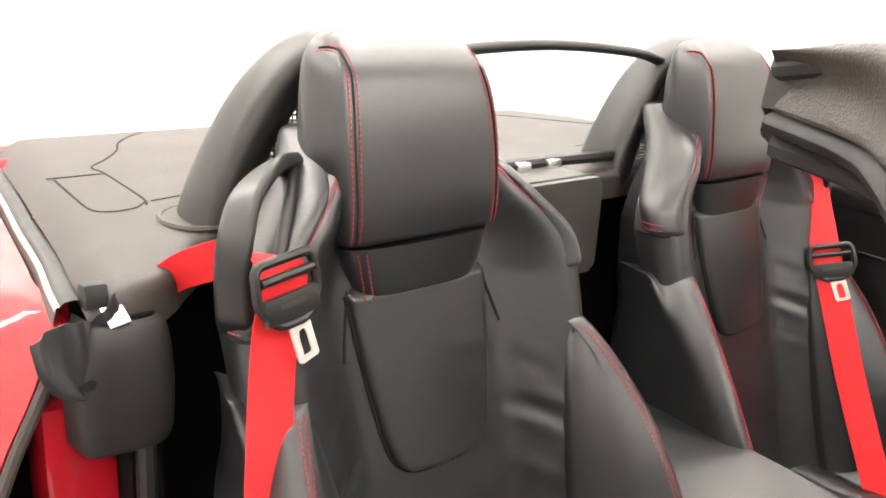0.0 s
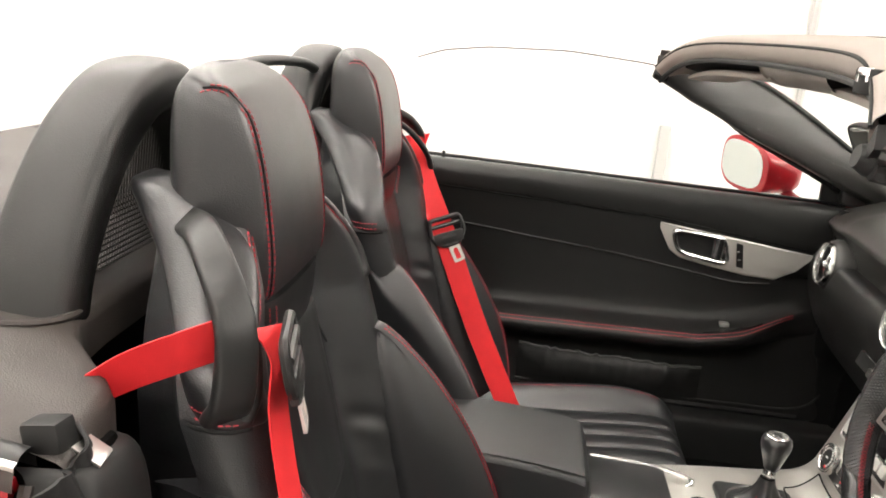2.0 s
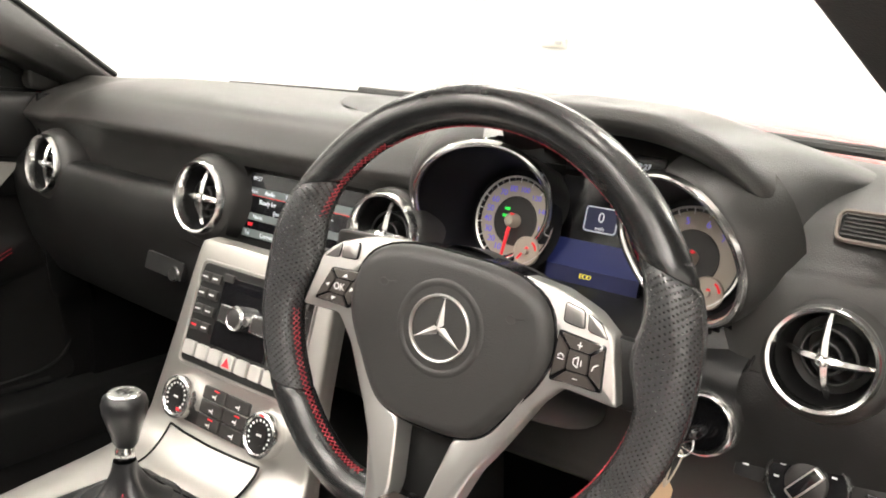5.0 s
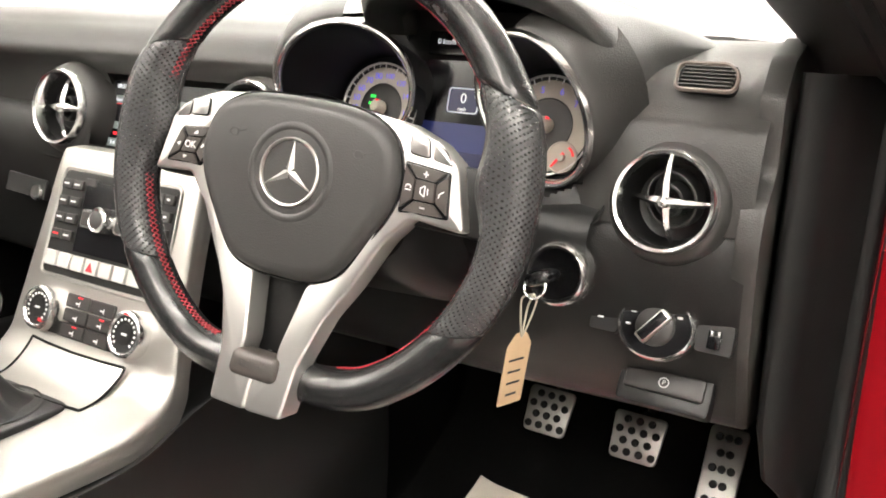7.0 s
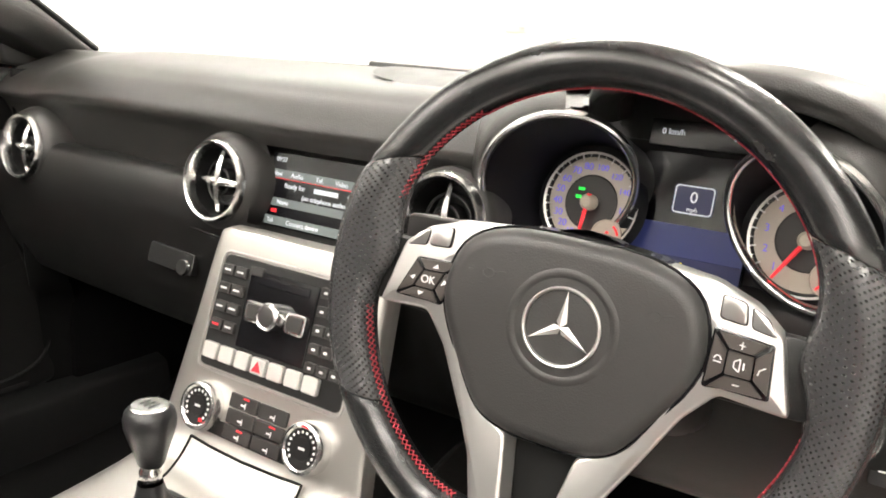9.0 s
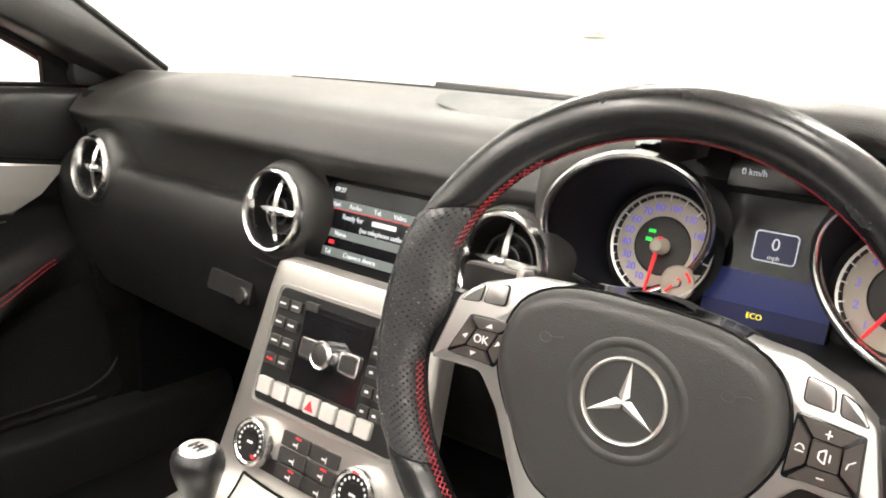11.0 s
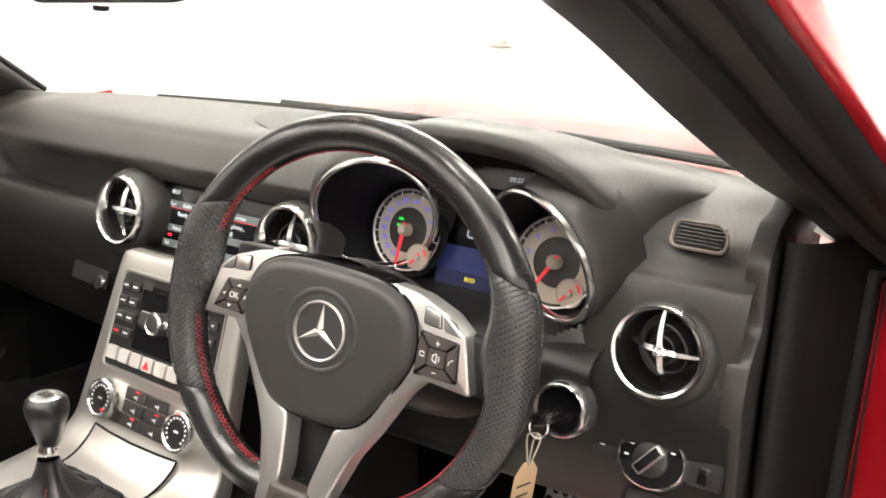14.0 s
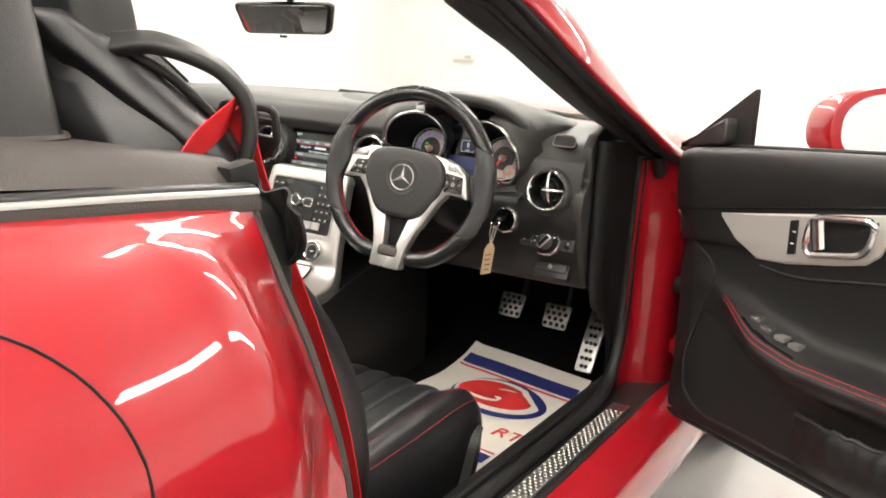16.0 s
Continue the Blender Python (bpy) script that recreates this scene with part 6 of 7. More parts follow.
def door(name, s, m, label, glazed):
    """A car door in its closed place about its hinge; s is 1 on the car's right."""
    t = thing(name, label, "car door")
    t.matrix_basis = m

    def at(u, z, out=0.0, d=None):
        return Vector((-s * ((card_depth(u, z) if d is None else d) + out), -u, z))

    us = [0.02 + 1.09 * k / 70 for k in range(71)]
    part("door_card", solid(grid([[(-s * d, -u, z) for d, z in [(c[0], c[1]) for c in spline([(a, b, 0) for a, b in card_column(u)], 76)[0:76]]] for u in us]), 0.006), DOORCARD, t, "black moulded door panel")
    out = [[(s * -0.015, y, 0.93), (s * 0.03, y, 0.90), (s * 0.075, y, 0.80), (s * 0.085, y, 0.62), (s * 0.07, y, 0.45), (s * 0.05, y, 0.375), (s * 0.0, y, 0.37)] for y in (0.005, -0.3, -0.7, -1.125)]
    part("door_skin", solid(net(out, 30, 12), 0.01), PAINT, t, "glossy red outer door skin")
    part("door_shell", box(min(-s * 0.055, s * 0.06), max(-s * 0.055, s * 0.06), -1.10, -0.03, 0.38, 0.885, 0.012), PAINT, t, "red painted inner door shell")
    part("bottom_seal", tube([(-s * 0.066, -0.02, 0.389), (-s * 0.07, -1.09, 0.389)], 0.007, 6), RUBBER, t)
    part("waist_seal", tube([(-s * 0.052, -u, z_sill(u) + 0.001) for u in us[5:]], 0.006, 8, flat=0.7), RUBBER, t)
    part("crease_gap", tube([at(u, z_crease(u) - 0.001, 0.0006) for u in us[3:]], 0.0022, 6), GROOVE, t)
    low = line((0.16, 0.735), (0.325, 0.727), (0.60, 0.765), (0.975, 0.801), (1.09, 0.80))
    part("panel_fold", tube(spline([at(u, low(u), 0.001) for u in (0.24, 0.325, 0.45, 0.60, 0.80, 0.975, 1.07)], 60), 0.0024, 6), DOORCARD, t)
    part("panel_fold", tube(spline([at(u, z, 0.001) for u, z in ((0.02, 0.80), (0.07, 0.745), (0.13, 0.70), (0.10, 0.60), (0.07, 0.50), (0.12, 0.435), (0.30, 0.425), (0.80, 0.425))], 60), 0.0030, 6), DOORCARD, t)
    # silver trim with the handle in it
    cup = [(0.483, 0.843), (0.363, 0.834), (0.343, 0.770), (0.460, 0.788)]
    rows = []
    for k in range(71):
        u = 0.160 + 0.350 * k / 70
        top = z_crease(u) - 0.010
        lowz = float(np.interp(u, (0.160, 0.190, 0.230, 0.300, 0.400, 0.455, 0.48, 0.51), (0.808, 0.770, 0.742, 0.746, 0.762, 0.773, 0.79, 0.842)))
        rows.append([at(u, top + (lowz - top) * j / 24, 0.0045 - (0.003 if j in (0, 24) else 0)) for j in range(25)])

    def in_cup(p):
        q = [Vector((0.413 + (a - 0.413) * 0.96, 0.809 + (b - 0.809) * 0.94)) for a, b in cup]
        sides = [(q[(i + 1) % 4] - q[i]).cross(Vector((-p.y, p.z)) - q[i]) for i in range(4)]
        return all(v > 0 for v in sides) or all(v < 0 for v in sides)

    tr = part("trim_panel", solid(cut(grid(rows), in_cup), 0.004), DOORTRIM, t, "brushed silver trim panel")
    hole = round_poly([Vector(p) for p in cup], 0.024, 6)
    cu = bmesh.new()
    mid = Vector((0.412, 0.809))
    ring = lambda k, o: [at(*(mid + (Vector(p) - mid) * k), o) for p in hole]
    grid([ring(1.0, 0.008), ring(0.93, 0.002), ring(0.86, -0.002), ring(0.3, -0.001), ring(0.02, 0.0005)], True, False, cu)
    part("handle_recess", moved(cu, Matrix.Translation((-s * 0.004, 0, 0))), PLASTIC, tr, "black handle recess")
    part("handle_frame", tube(ring(1.0, 0.009), 0.0058, 8, True), CHROME, tr, "chrome handle surround")
    lever = [[at(u, z0 + (z1 - z0) * j / 4, o) for j in range(5)] for u, z0, z1, o in ((0.358, 0.778, 0.830, 0.008), (0.366, 0.780, 0.832, 0.015), (0.378, 0.783, 0.833, 0.015), (0.386, 0.787, 0.832, 0.009))]
    part("door_handle", solid(net(lever, 10, 10), 0.005), CHROME, tr, "chrome door handle")
    sw = [(0.335, 0.825), (0.320, 0.822), (0.308, 0.764), (0.324, 0.767)]
    part("lock_switch", solid(grid([[at(*sw[0], 0.008), at(*sw[3], 0.008)], [at(*sw[1], 0.008), at(*sw[2], 0.008)]]), 0.004), PLASTIC, tr, "narrow black lock switch")
    for a in (0.25, 0.75):
        part("lock_symbol", tube([at(0.3245 - 0.012 * (a - 0.5) - 0.003, 0.795 - 0.040 * (a - 0.5), 0.009), at(0.3245 - 0.012 * (a - 0.5) + 0.003, 0.795 - 0.040 * (a - 0.5), 0.009)], 0.0009, 4), WHITE, tr)
    # armrest stitching, switch pod and pocket
    for o in (0.0, 0.006):
        stitches("arm_stitching", [at(u, z_arm(u) + 0.010 - o, 0.0035 + o * 0.2) for u in us if 0.165 < u < 0.98], t, 0.0075, 0.0055, 0.0010)
    pod = [[at(u, z_arm(u) + 0.012 + 0.002 * j, 0.004 - 0.011 * j) for j in range(4)] for u in (0.245, 0.28, 0.32, 0.355, 0.38)]
    pd = part("switch_pod", solid(grid(pod), 0.004), GLOSS, t, "black switch pod on the armrest")
    for u in ((0.265, 0.295, 0.33, 0.36) if s > 0 else (0.33,)):
        part("window_switch", moved(box(-0.009, 0.009, -0.011, 0.011, -0.002, 0.008, 0.002), Matrix.Translation(at(u, z_arm(u) + 0.017, -0.009))), CHROME if u < 0.3 else SATIN, pd)
    wob = random.Random(4)
    pocket = []
    for k in range(41):
        u = 0.36 + 0.44 * k / 40
        e = min(1, 5 * (k / 40), 5 * (1 - k / 40))
        pocket.append([at(u, 0.506 + 0.010 * k / 40 + 0.004 * e * wob.uniform(-1, 1), 0.004 + 0.016 * e), at(u, 0.49, 0.006 + 0.022 * e + 0.002 * wob.uniform(-1, 1)), at(u, 0.45, 0.004 + 0.020 * e), at(u, 0.418, 0.003)])
    pk = part("door_pocket", solid(net(pocket, 12, 82), 0.004), DOORCARD, t, "elastic-edged black map pocket")
    part("elastic_edge", tube([Vector(p[0]) for p in pocket], 0.0034, 6), SOFT, pk)
    # mirror corner with its cover
    sail = [(-s * (0.052 - o), -u, z) for o in (0.0,) for u, z in ((-0.035, 0.918), (0.155, 0.931), (0.158, 1.034))]
    sb = bmesh.new()
    grid([[(p[0] - s * 0.0, p[1], p[2]) for p in sail], [(p[0] + s * 0.012, p[1], p[2]) for p in sail]], True, True, sb)
    cn = part("mirror_corner", sb, RUBBER, t, "black triangular mirror corner")
    cover = round_poly([Vector(p) for p in ((-0.010, 0.923), (0.118, 0.933), (0.120, 0.985))], 0.014)
    part("corner_cover", moved(prism([(u * 1, z) for u, z in cover], 0.03, 0.006, 3), Matrix(((0, 0, -s, -s * 0.078), (-1, 0, 0, 0), (0, 1, 0, 0), (0, 0, 0, 1)))), SOFT, cn, "soft black corner cover")
    wing_mirror(s, t)
    part("lock_pin", moved(lathe([(0.0, 0.014), (0.004, 0.013), (0.0045, 0.0), (0.008, -0.002)], 12), Matrix.Translation((-s * 0.085, -1.026, 0.952))), PLASTIC, t)
    for z in (0.50, 0.76):
        hg = part("hinge", box(min(s * 0.010, -s * 0.022), max(s * 0.010, -s * 0.022), -0.02, 0.052, z - 0.016, z + 0.016, 0.005), PAINT, t, "red painted door hinge")
        part("hinge_pin", moved(lathe([(0.0, 0.024), (0.006, 0.024), (0.0075, 0.020), (0.0075, -0.020), (0.006, -0.024), (0.0, -0.024)], 16), Matrix.Translation((-s * 0.006, 0.046, z))), PAINT, hg)
    part("check_strap", moved(tube(spline([(-s * 0.004, -0.01, 0.63), (-s * 0.006, 0.02, 0.63), (-s * 0.012, 0.055, 0.632)], 12), 0.012, 10, flat=1.5), Matrix.Identity(4)), RUBBER, t, "black rubber boot between door and post")
    if glazed:
        gl = []
        for k in range(31):
            u = 0.155 + 0.94 * k / 30
            top = float(np.interp(u, (0.155, 0.30, 0.45, 0.60, 0.77, 0.94, 1.04, 1.095), (1.02, 1.115, 1.18, 1.207, 1.218, 1.211, 1.196, 1.175)))
            gl.append([(-s * (0.042 + 0.135 * ((z - 0.92) / 0.30) ** 1.2), -u, z) for z in (0.92 + (top - 0.92) * j / 8 for j in range(9))])
        part("window_glass", solid(grid(gl), 0.004), GLASS, t, "clear raised side window")
        part("glass_edge", tube([Vector(r[-1]) for r in gl], 0.0013, 5), GROOVE, t)
    return t


door("passenger_door", -1, Matrix.Translation((-0.80, 0.17, 0)), "closed black door panel with silver trim and red stitched armrest", True)
door("driver_door", 1, Matrix.Translation((0.815, 0.19, 0.004)) @ pose(0, 0, 0, 0, 0, 55) @ pose(0, 0, 0, -3.2, 0, 0) @ Matrix.Translation((0, -0.107, 0)), "open driver's door with black panel, silver trim, red skin", False)

# ---- windscreen frame ----
frame_thing = thing("windscreen_frame", "red windscreen frame with black inner trim and beige header", "windscreen frame")


def pillar(s, c, inboard):
    """The pillar from its foot to the header; c shifts it across the car."""
    secs = []
    for y, e, d, sx, sz, ox, oz in ((0.185, 0.668, 0.915, 0.650, 0.957, 0.812, 0.893), (0.10, 0.655, 0.955, 0.640, 1.012, 0.800, 0.918), (0.0, 0.628, 0.995, 0.636, 1.078, 0.776, 0.968), (-0.10, 0.614, 1.037, 0.634, 1.140, 0.752, 1.018), (-0.20, 0.605, 1.078, 0.630, 1.190, 0.728, 1.070), (-0.28, 0.594, 1.118, 0.618, 1.212, 0.680, 1.140), (-0.33, 0.586, 1.140, 0.605, 1.218, 0.642, 1.184), (-0.36, 0.582, 1.156, 0.592, 1.218, 0.610, 1.190), (-0.410, 0.574, 1.180, 0.576, 1.210, 0.580, 1.194)):
        if inboard:
            e, d = inboard(y), inboard_z(y)
        else:
            oz += 0.028 * min(1, max(0, (0.20 - y) / 0.15))
        secs.append((y, Vector((s * e + c, y, d)), Vector((s * sx + c, y, sz)), Vector((s * ox + c, y, oz))))
    inner, outer, seal, rub = [], [], [], []
    for y, e, sc, o in secs:
        r = o.lerp(e, 0.13) + Vector((0, 0, -0.004))
        inner.append([r + Vector((0, 0, 0.006)), r.lerp(e, 0.5) + Vector((0, 0, -0.004)), e + Vector((s * 0.012, 0, -0.003)), e + Vector((-s * 0.002, 0, 0.008)), e.lerp(sc, 0.5) + Vector((-s * 0.010, 0, 0)), sc + Vector((-s * 0.004, 0, -0.010)), sc + Vector((s * 0.006, 0, 0.002))])
        outer.append([r + Vector((s * 0.004, 0, 0.004)), o + Vector((-s * 0.012, 0, -0.003)), o, o + Vector((-s * 0.006, 0, 0.016)), o.lerp(sc, 0.5) + Vector((s * 0.012, 0, 0.018)), sc + Vector((s * 0.014, 0, 0.010)), sc + Vector((s * 0.006, 0, 0.002))])
        seal.append(r)
        rub.append(sc + Vector((s * 0.004, 0, 0.003)))
    part("pillar_trim", net(inner, 34, 40), SOFT, frame_thing, "black grained pillar trim")
    part("pillar_top", net(outer[-3:], 30, 14), DECK, frame_thing, "dark plastic upper end of the pillar")
    part("pillar_skin", net(outer[:-2], 30, 40), PAINT, frame_thing, "glossy red pillar")
    part("pillar_seal", tube(spline(seal, 40), [0.013 - 0.006 * max(0, k - 24) / 15 for k in range(40)], 10, flat=0.75), RUBBER, frame_thing, "black rubber seal along the pillar")
    part("pillar_seal", tube(spline([p.lerp(q[1], 0.38) + Vector((0, 0, -0.006)) for p, q in zip(seal, secs)], 40), 0.008, 8), RUBBER, frame_thing)
    part("glass_bead", tube(spline(rub, 40), 0.006, 8), RUBBER, frame_thing)
    y, e, sc, o = secs[-1]
    lobe = [(e + Vector((0, 0.02, 0.004))), e + Vector((0, 0.0, 0.008)), e + Vector((0, -0.010, 0.010))]
    part("seal_end", tube(lobe, [0.012, 0.013, 0.009], 12), RUBBER, frame_thing, "rounded black seal end")
    cap = [[q + Vector((0, -0.006, 0)) for q in (e + Vector((0, 0, 0.006)), sc, sc.lerp(o, 0.4) + Vector((0, 0, 0.008)), o + Vector((0, 0, 0.004)), o, o.lerp(e, 0.5))]]
    cap.append([q + Vector((0, 0.02, 0)) for q in cap[0]])
    part("pillar_cap", grid(cap, True, True), DECK if s < 0 else PLASTIC, frame_thing, "dark end cap of the pillar")
    # foot of the pillar and trim down the door post
    part("foot_seal", tube([(s * 0.766 + c, 0.125, 0.905), (s * 0.766 + c, 0.139, 0.879), (s * 0.764 + c, 0.146, 0.862)], [0.012, 0.016, 0.010], 10), RUBBER, frame_thing)


# the driver's side trim reaches further inboard, over the latch
inboard_x = line((-0.410, 0.560), (-0.36, 0.530), (-0.29, 0.541), (-0.20, 0.575), (-0.10, 0.607), (0.0, 0.632), (0.10, 0.655), (0.185, 0.668))
inboard_z = line((-0.410, 1.176), (-0.36, 1.160), (-0.29, 1.132), (-0.20, 1.088), (-0.10, 1.032), (0.0, 0.985), (0.10, 0.948), (0.185, 0.915))
pillar(1, 0.0, inboard_x)
pillar(-1, -0.026, None)


def header_y(x):
    return -0.315 - 0.095 * ((x + 0.013) / 0.60) ** 2


def header_z(x):
    u = abs(x + 0.013) / 0.59
    return 1.254 - 0.012 * u ** 2 - 0.052 * u ** 8


hx = [-0.600 + 1.165 * k / 40 for k in range(41)]
rim = [[(x, header_y(x) + a, header_z(x) + b) for a, b in ((0.085, -0.012), (0.055, 0.002), (0.01, -0.012), (0.0, -0.016), (-0.010, -0.006), (-0.013, 0.008), (-0.006, 0.020), (0.02, 0.028), (0.07, 0.024), (0.12, 0.006))] for x in hx]
part("header", net(rim, 44, 60), BEIGEPL, frame_thing, "beige plastic windscreen header")
part("header_skin", net([[(x, header_y(x) + a, header_z(x) + b) for a, b in ((0.05, 0.030), (0.08, 0.028), (0.13, 0.002))] for x in hx], 12, 60), BEIGEPL, frame_thing)
part("header_groove", tube([(x, header_y(x) - 0.0125, header_z(x) + 0.010) for x in hx], 0.0022, 6), GROOVE, frame_thing)
part("header_lip", tube([(x, header_y(x) + 0.001, header_z(x) - 0.018) for x in hx], 0.005, 8), RUBBER, frame_thing)
for x0, x1 in ((-0.52, -0.16), (0.12, 0.46)):
    vx = [x0 + (x1 - x0) * k / 20 for k in range(21)]
    part("visor_gap", solid(grid([[(x, header_y(x) + 0.012, header_z(x) - 0.016), (x, header_y(x) + 0.085, header_z(x) - 0.032)] for x in vx]), 0.006), GROOVE, frame_thing)
    secs = []
    for k, x in enumerate(vx):
        e = 0.55 if k in (0, 20) else 1
        secs.append([(x, header_y(x) + 0.05 + a, header_z(x) - 0.040 + b * e) for a, b in ((-0.030, 0.0), (-0.026, 0.006), (0.0, 0.008), (0.050, 0.004), (0.055, 0.0), (0.050, -0.005), (0.0, -0.007), (-0.026, -0.005))])
    part("sun_visor", net(secs, 24, 40, True, True), BEIGEPL, frame_thing, "folded beige sun visor")
# beige centre panel over the mirror
part("header_centre", net([[(x, header_y(x) + a * k, header_z(x) + z) for a, z in ((0.004, -0.010), (0.010, -0.030), (0.040, -0.046), (0.085, -0.050), (0.125, -0.030), (0.13, -0.005))] for x, k in ((-0.175, 0.75), (-0.15, 1.0), (0.0, 1.05), (0.12, 1.0), (0.145, 0.75))], 24, 24), BEIGEPL, frame_thing, "beige panel between the sun visors")
for s, c in ((1, 0.0), (-1, -0.026)):
    if s < 0:
        continue
    mx = frame_at((s * 0.470 + c, -0.352, 1.203), (1, 0, 0), (0, 0.25, 1)) @ Matrix.Diagonal((s, 1, 1, 1))
    lp = part("latch_plate", moved(prism(round_poly([Vector(p) for p in ((-0.065, 0.034), (0.065, 0.034), (0.065, -0.005), (0.040, -0.040), (0.0, -0.042), (-0.030, -0.015))], 0.03, 6), 0.009, 0.004, 3), mx), BEIGEPL, frame_thing, "beige roof latch plate")
    part("latch_recess", moved(lathe([(0.0, 0.0012), (0.012, 0.0012), (0.016, 0.0006)], 24), mx @ Matrix.Translation((0.030, -0.012, 0.0)) @ Matrix.Diagonal((0.85, 1.5, 1, 1))), GROOVE, lp, "dark oval latch recess")
    part("latch_keeper", moved(tube([(-0.012, 0, 0), (-0.010, 0, 0.008), (0.010, 0, 0.008), (0.012, 0, 0)], 0.004, 8), Matrix.Translation((s * 0.47 + c, -0.392, 1.238))), CHROME, lp)
    part("latch_slot", box(min(s * 0.45, s * 0.50) + c, max(s * 0.45, s * 0.50) + c, header_y(0.48) - 0.015, header_y(0.48) + 0.01, header_z(0.48) - 0.006, header_z(0.48) + 0.016, 0.003), GROOVE, lp)
part("windscreen", solid(net([[(u * 1.0, ybase(u) + 0.01, 0.955) if j == 0 else (u * (1 - 0.02 * j), ybase(u) + 0.01 + (header_y(u) + 0.085 - ybase(u)) * j / 4, 0.955 + (header_z(u) - 0.955) * (j / 4) ** 0.96 + 0.012 * math.sin(j / 4 * math.pi)) for u in (-0.66, -0.45, -0.2, 0, 0.2, 0.43, 0.635)] for j in range(5)], 30, 20), 0.004), GLASS, frame_thing, "clear laminated windscreen")

# ---- rear-view mirror ----
rv = thing("rear_view_mirror", "black-framed interior mirror hanging from the header", "mirror")
MR = frame_at((0.002, -0.152, 1.132), (0.19, 0.046, 0.006), (0.026, -0.02, 0.07))
face = round_poly([Vector(p) for p in ((-0.112, 0.030), (0.112, 0.030), (0.096, -0.030), (-0.096, -0.030))], 0.014, 6)
shape = lambda k, h: [(x * k * 1.05, y * k * 1.08, h) for x, y in face]
sh = bmesh.new()
grid([shape(0.94, 0.0), shape(1.0, 0.002), shape(1.03, -0.004), shape(1.02, -0.014), shape(0.88, -0.030), shape(0.5, -0.040)], True, True, sh)
part("shell", moved(sh, MR), PLASTIC, rv, "black mirror shell")
gl = bmesh.new()
grid([shape(0.935, 0.0005), shape(0.935, 0.0032), shape(0.915, 0.0036)], True, True, gl)
part("mirror_glass", moved(gl, MR), HAZYMIRROR, rv, "hazy mirror glass")
part("button", moved(lathe([(0, 0.006), (0.008, 0.005), (0.009, 0.0)], 16), Matrix.Translation((-0.010, -0.140, 1.098)) @ pose(0, 0, 0, 180, 0, 0)), PLASTIC, rv)
part("stem", tube([(0.0, -0.130, 1.14), (-0.002, -0.128, 1.175), (-0.004, -0.16, 1.205)], [0.012, 0.010, 0.014], 12), PLASTIC, rv)
part("mirror_base", net([[(-0.10, -0.285, 1.236), (-0.09, -0.26, 1.215), (0.0, -0.25, 1.210), (0.08, -0.26, 1.215), (0.09, -0.285, 1.236)], [(-0.085, -0.22, 1.222), (-0.075, -0.20, 1.196), (0.0, -0.19, 1.190), (0.07, -0.20, 1.196), (0.08, -0.22, 1.222)], [(-0.065, -0.14, 1.196), (-0.05, -0.13, 1.186), (0.0, -0.125, 1.180), (0.05, -0.13, 1.186), (0.06, -0.14, 1.196)]], 20, 12), PLASTIC, rv, "black mirror base housing")


# ---- behind the seats ----
rear = thing("rear_deck", "grey-black plastic deck panels behind the seats", "deck panel")
deck_rows = []
lip_y = line((0.0, -1.062), (0.50, -1.062), (0.548, -1.058), (0.580, -1.040), (0.610, -1.008), (0.632, -0.980), (0.645, -0.972), (0.72, -0.970))
cols = [-1 + 2 * k / 96 for k in range(97)]
for v in [-3, -2, -1] + [0.03 * k for k in range(12)] + [0.36 + 0.04 * k for k in range(17)]:
    row = []
    for a in cols:
        f = lip_y(abs(a) * 0.715)
        y = f + (-1.68 - f) * max(0, v)
        e = belt_x(y) - 0.018
        x = a * e
        z = float(np.interp(-y, (0.955, 0.975, 1.06, 1.2, 1.36, 1.52, 1.68), (0.954, 0.961, 0.970, 0.977, 0.981, 0.981, 0.975))) + 0.005 * (1 - abs(a))
        rim = max(0, abs(x) - (e - 0.045)) / 0.045
        z -= 0.026 * rim ** 1.6
        if v < 0:
            y, z = {-1: (y + 0.006, z - 0.004), -2: (y + 0.010, z - 0.014), -3: (y + 0.011, z - 0.046)}[v]
        row.append((x, y, z))
    deck_rows.append(row)
deck = part("deck_panel", grid(deck_rows), DECK, rear, "grained grey deck panel")


def deck_z(x, y):
    return float(np.interp(-y, (0.99, 1.06, 1.2, 1.36, 1.52, 1.68), (0.965, 0.970, 0.977, 0.981, 0.981, 0.975))) + 0.004 * (1 - abs(x) / 0.66)


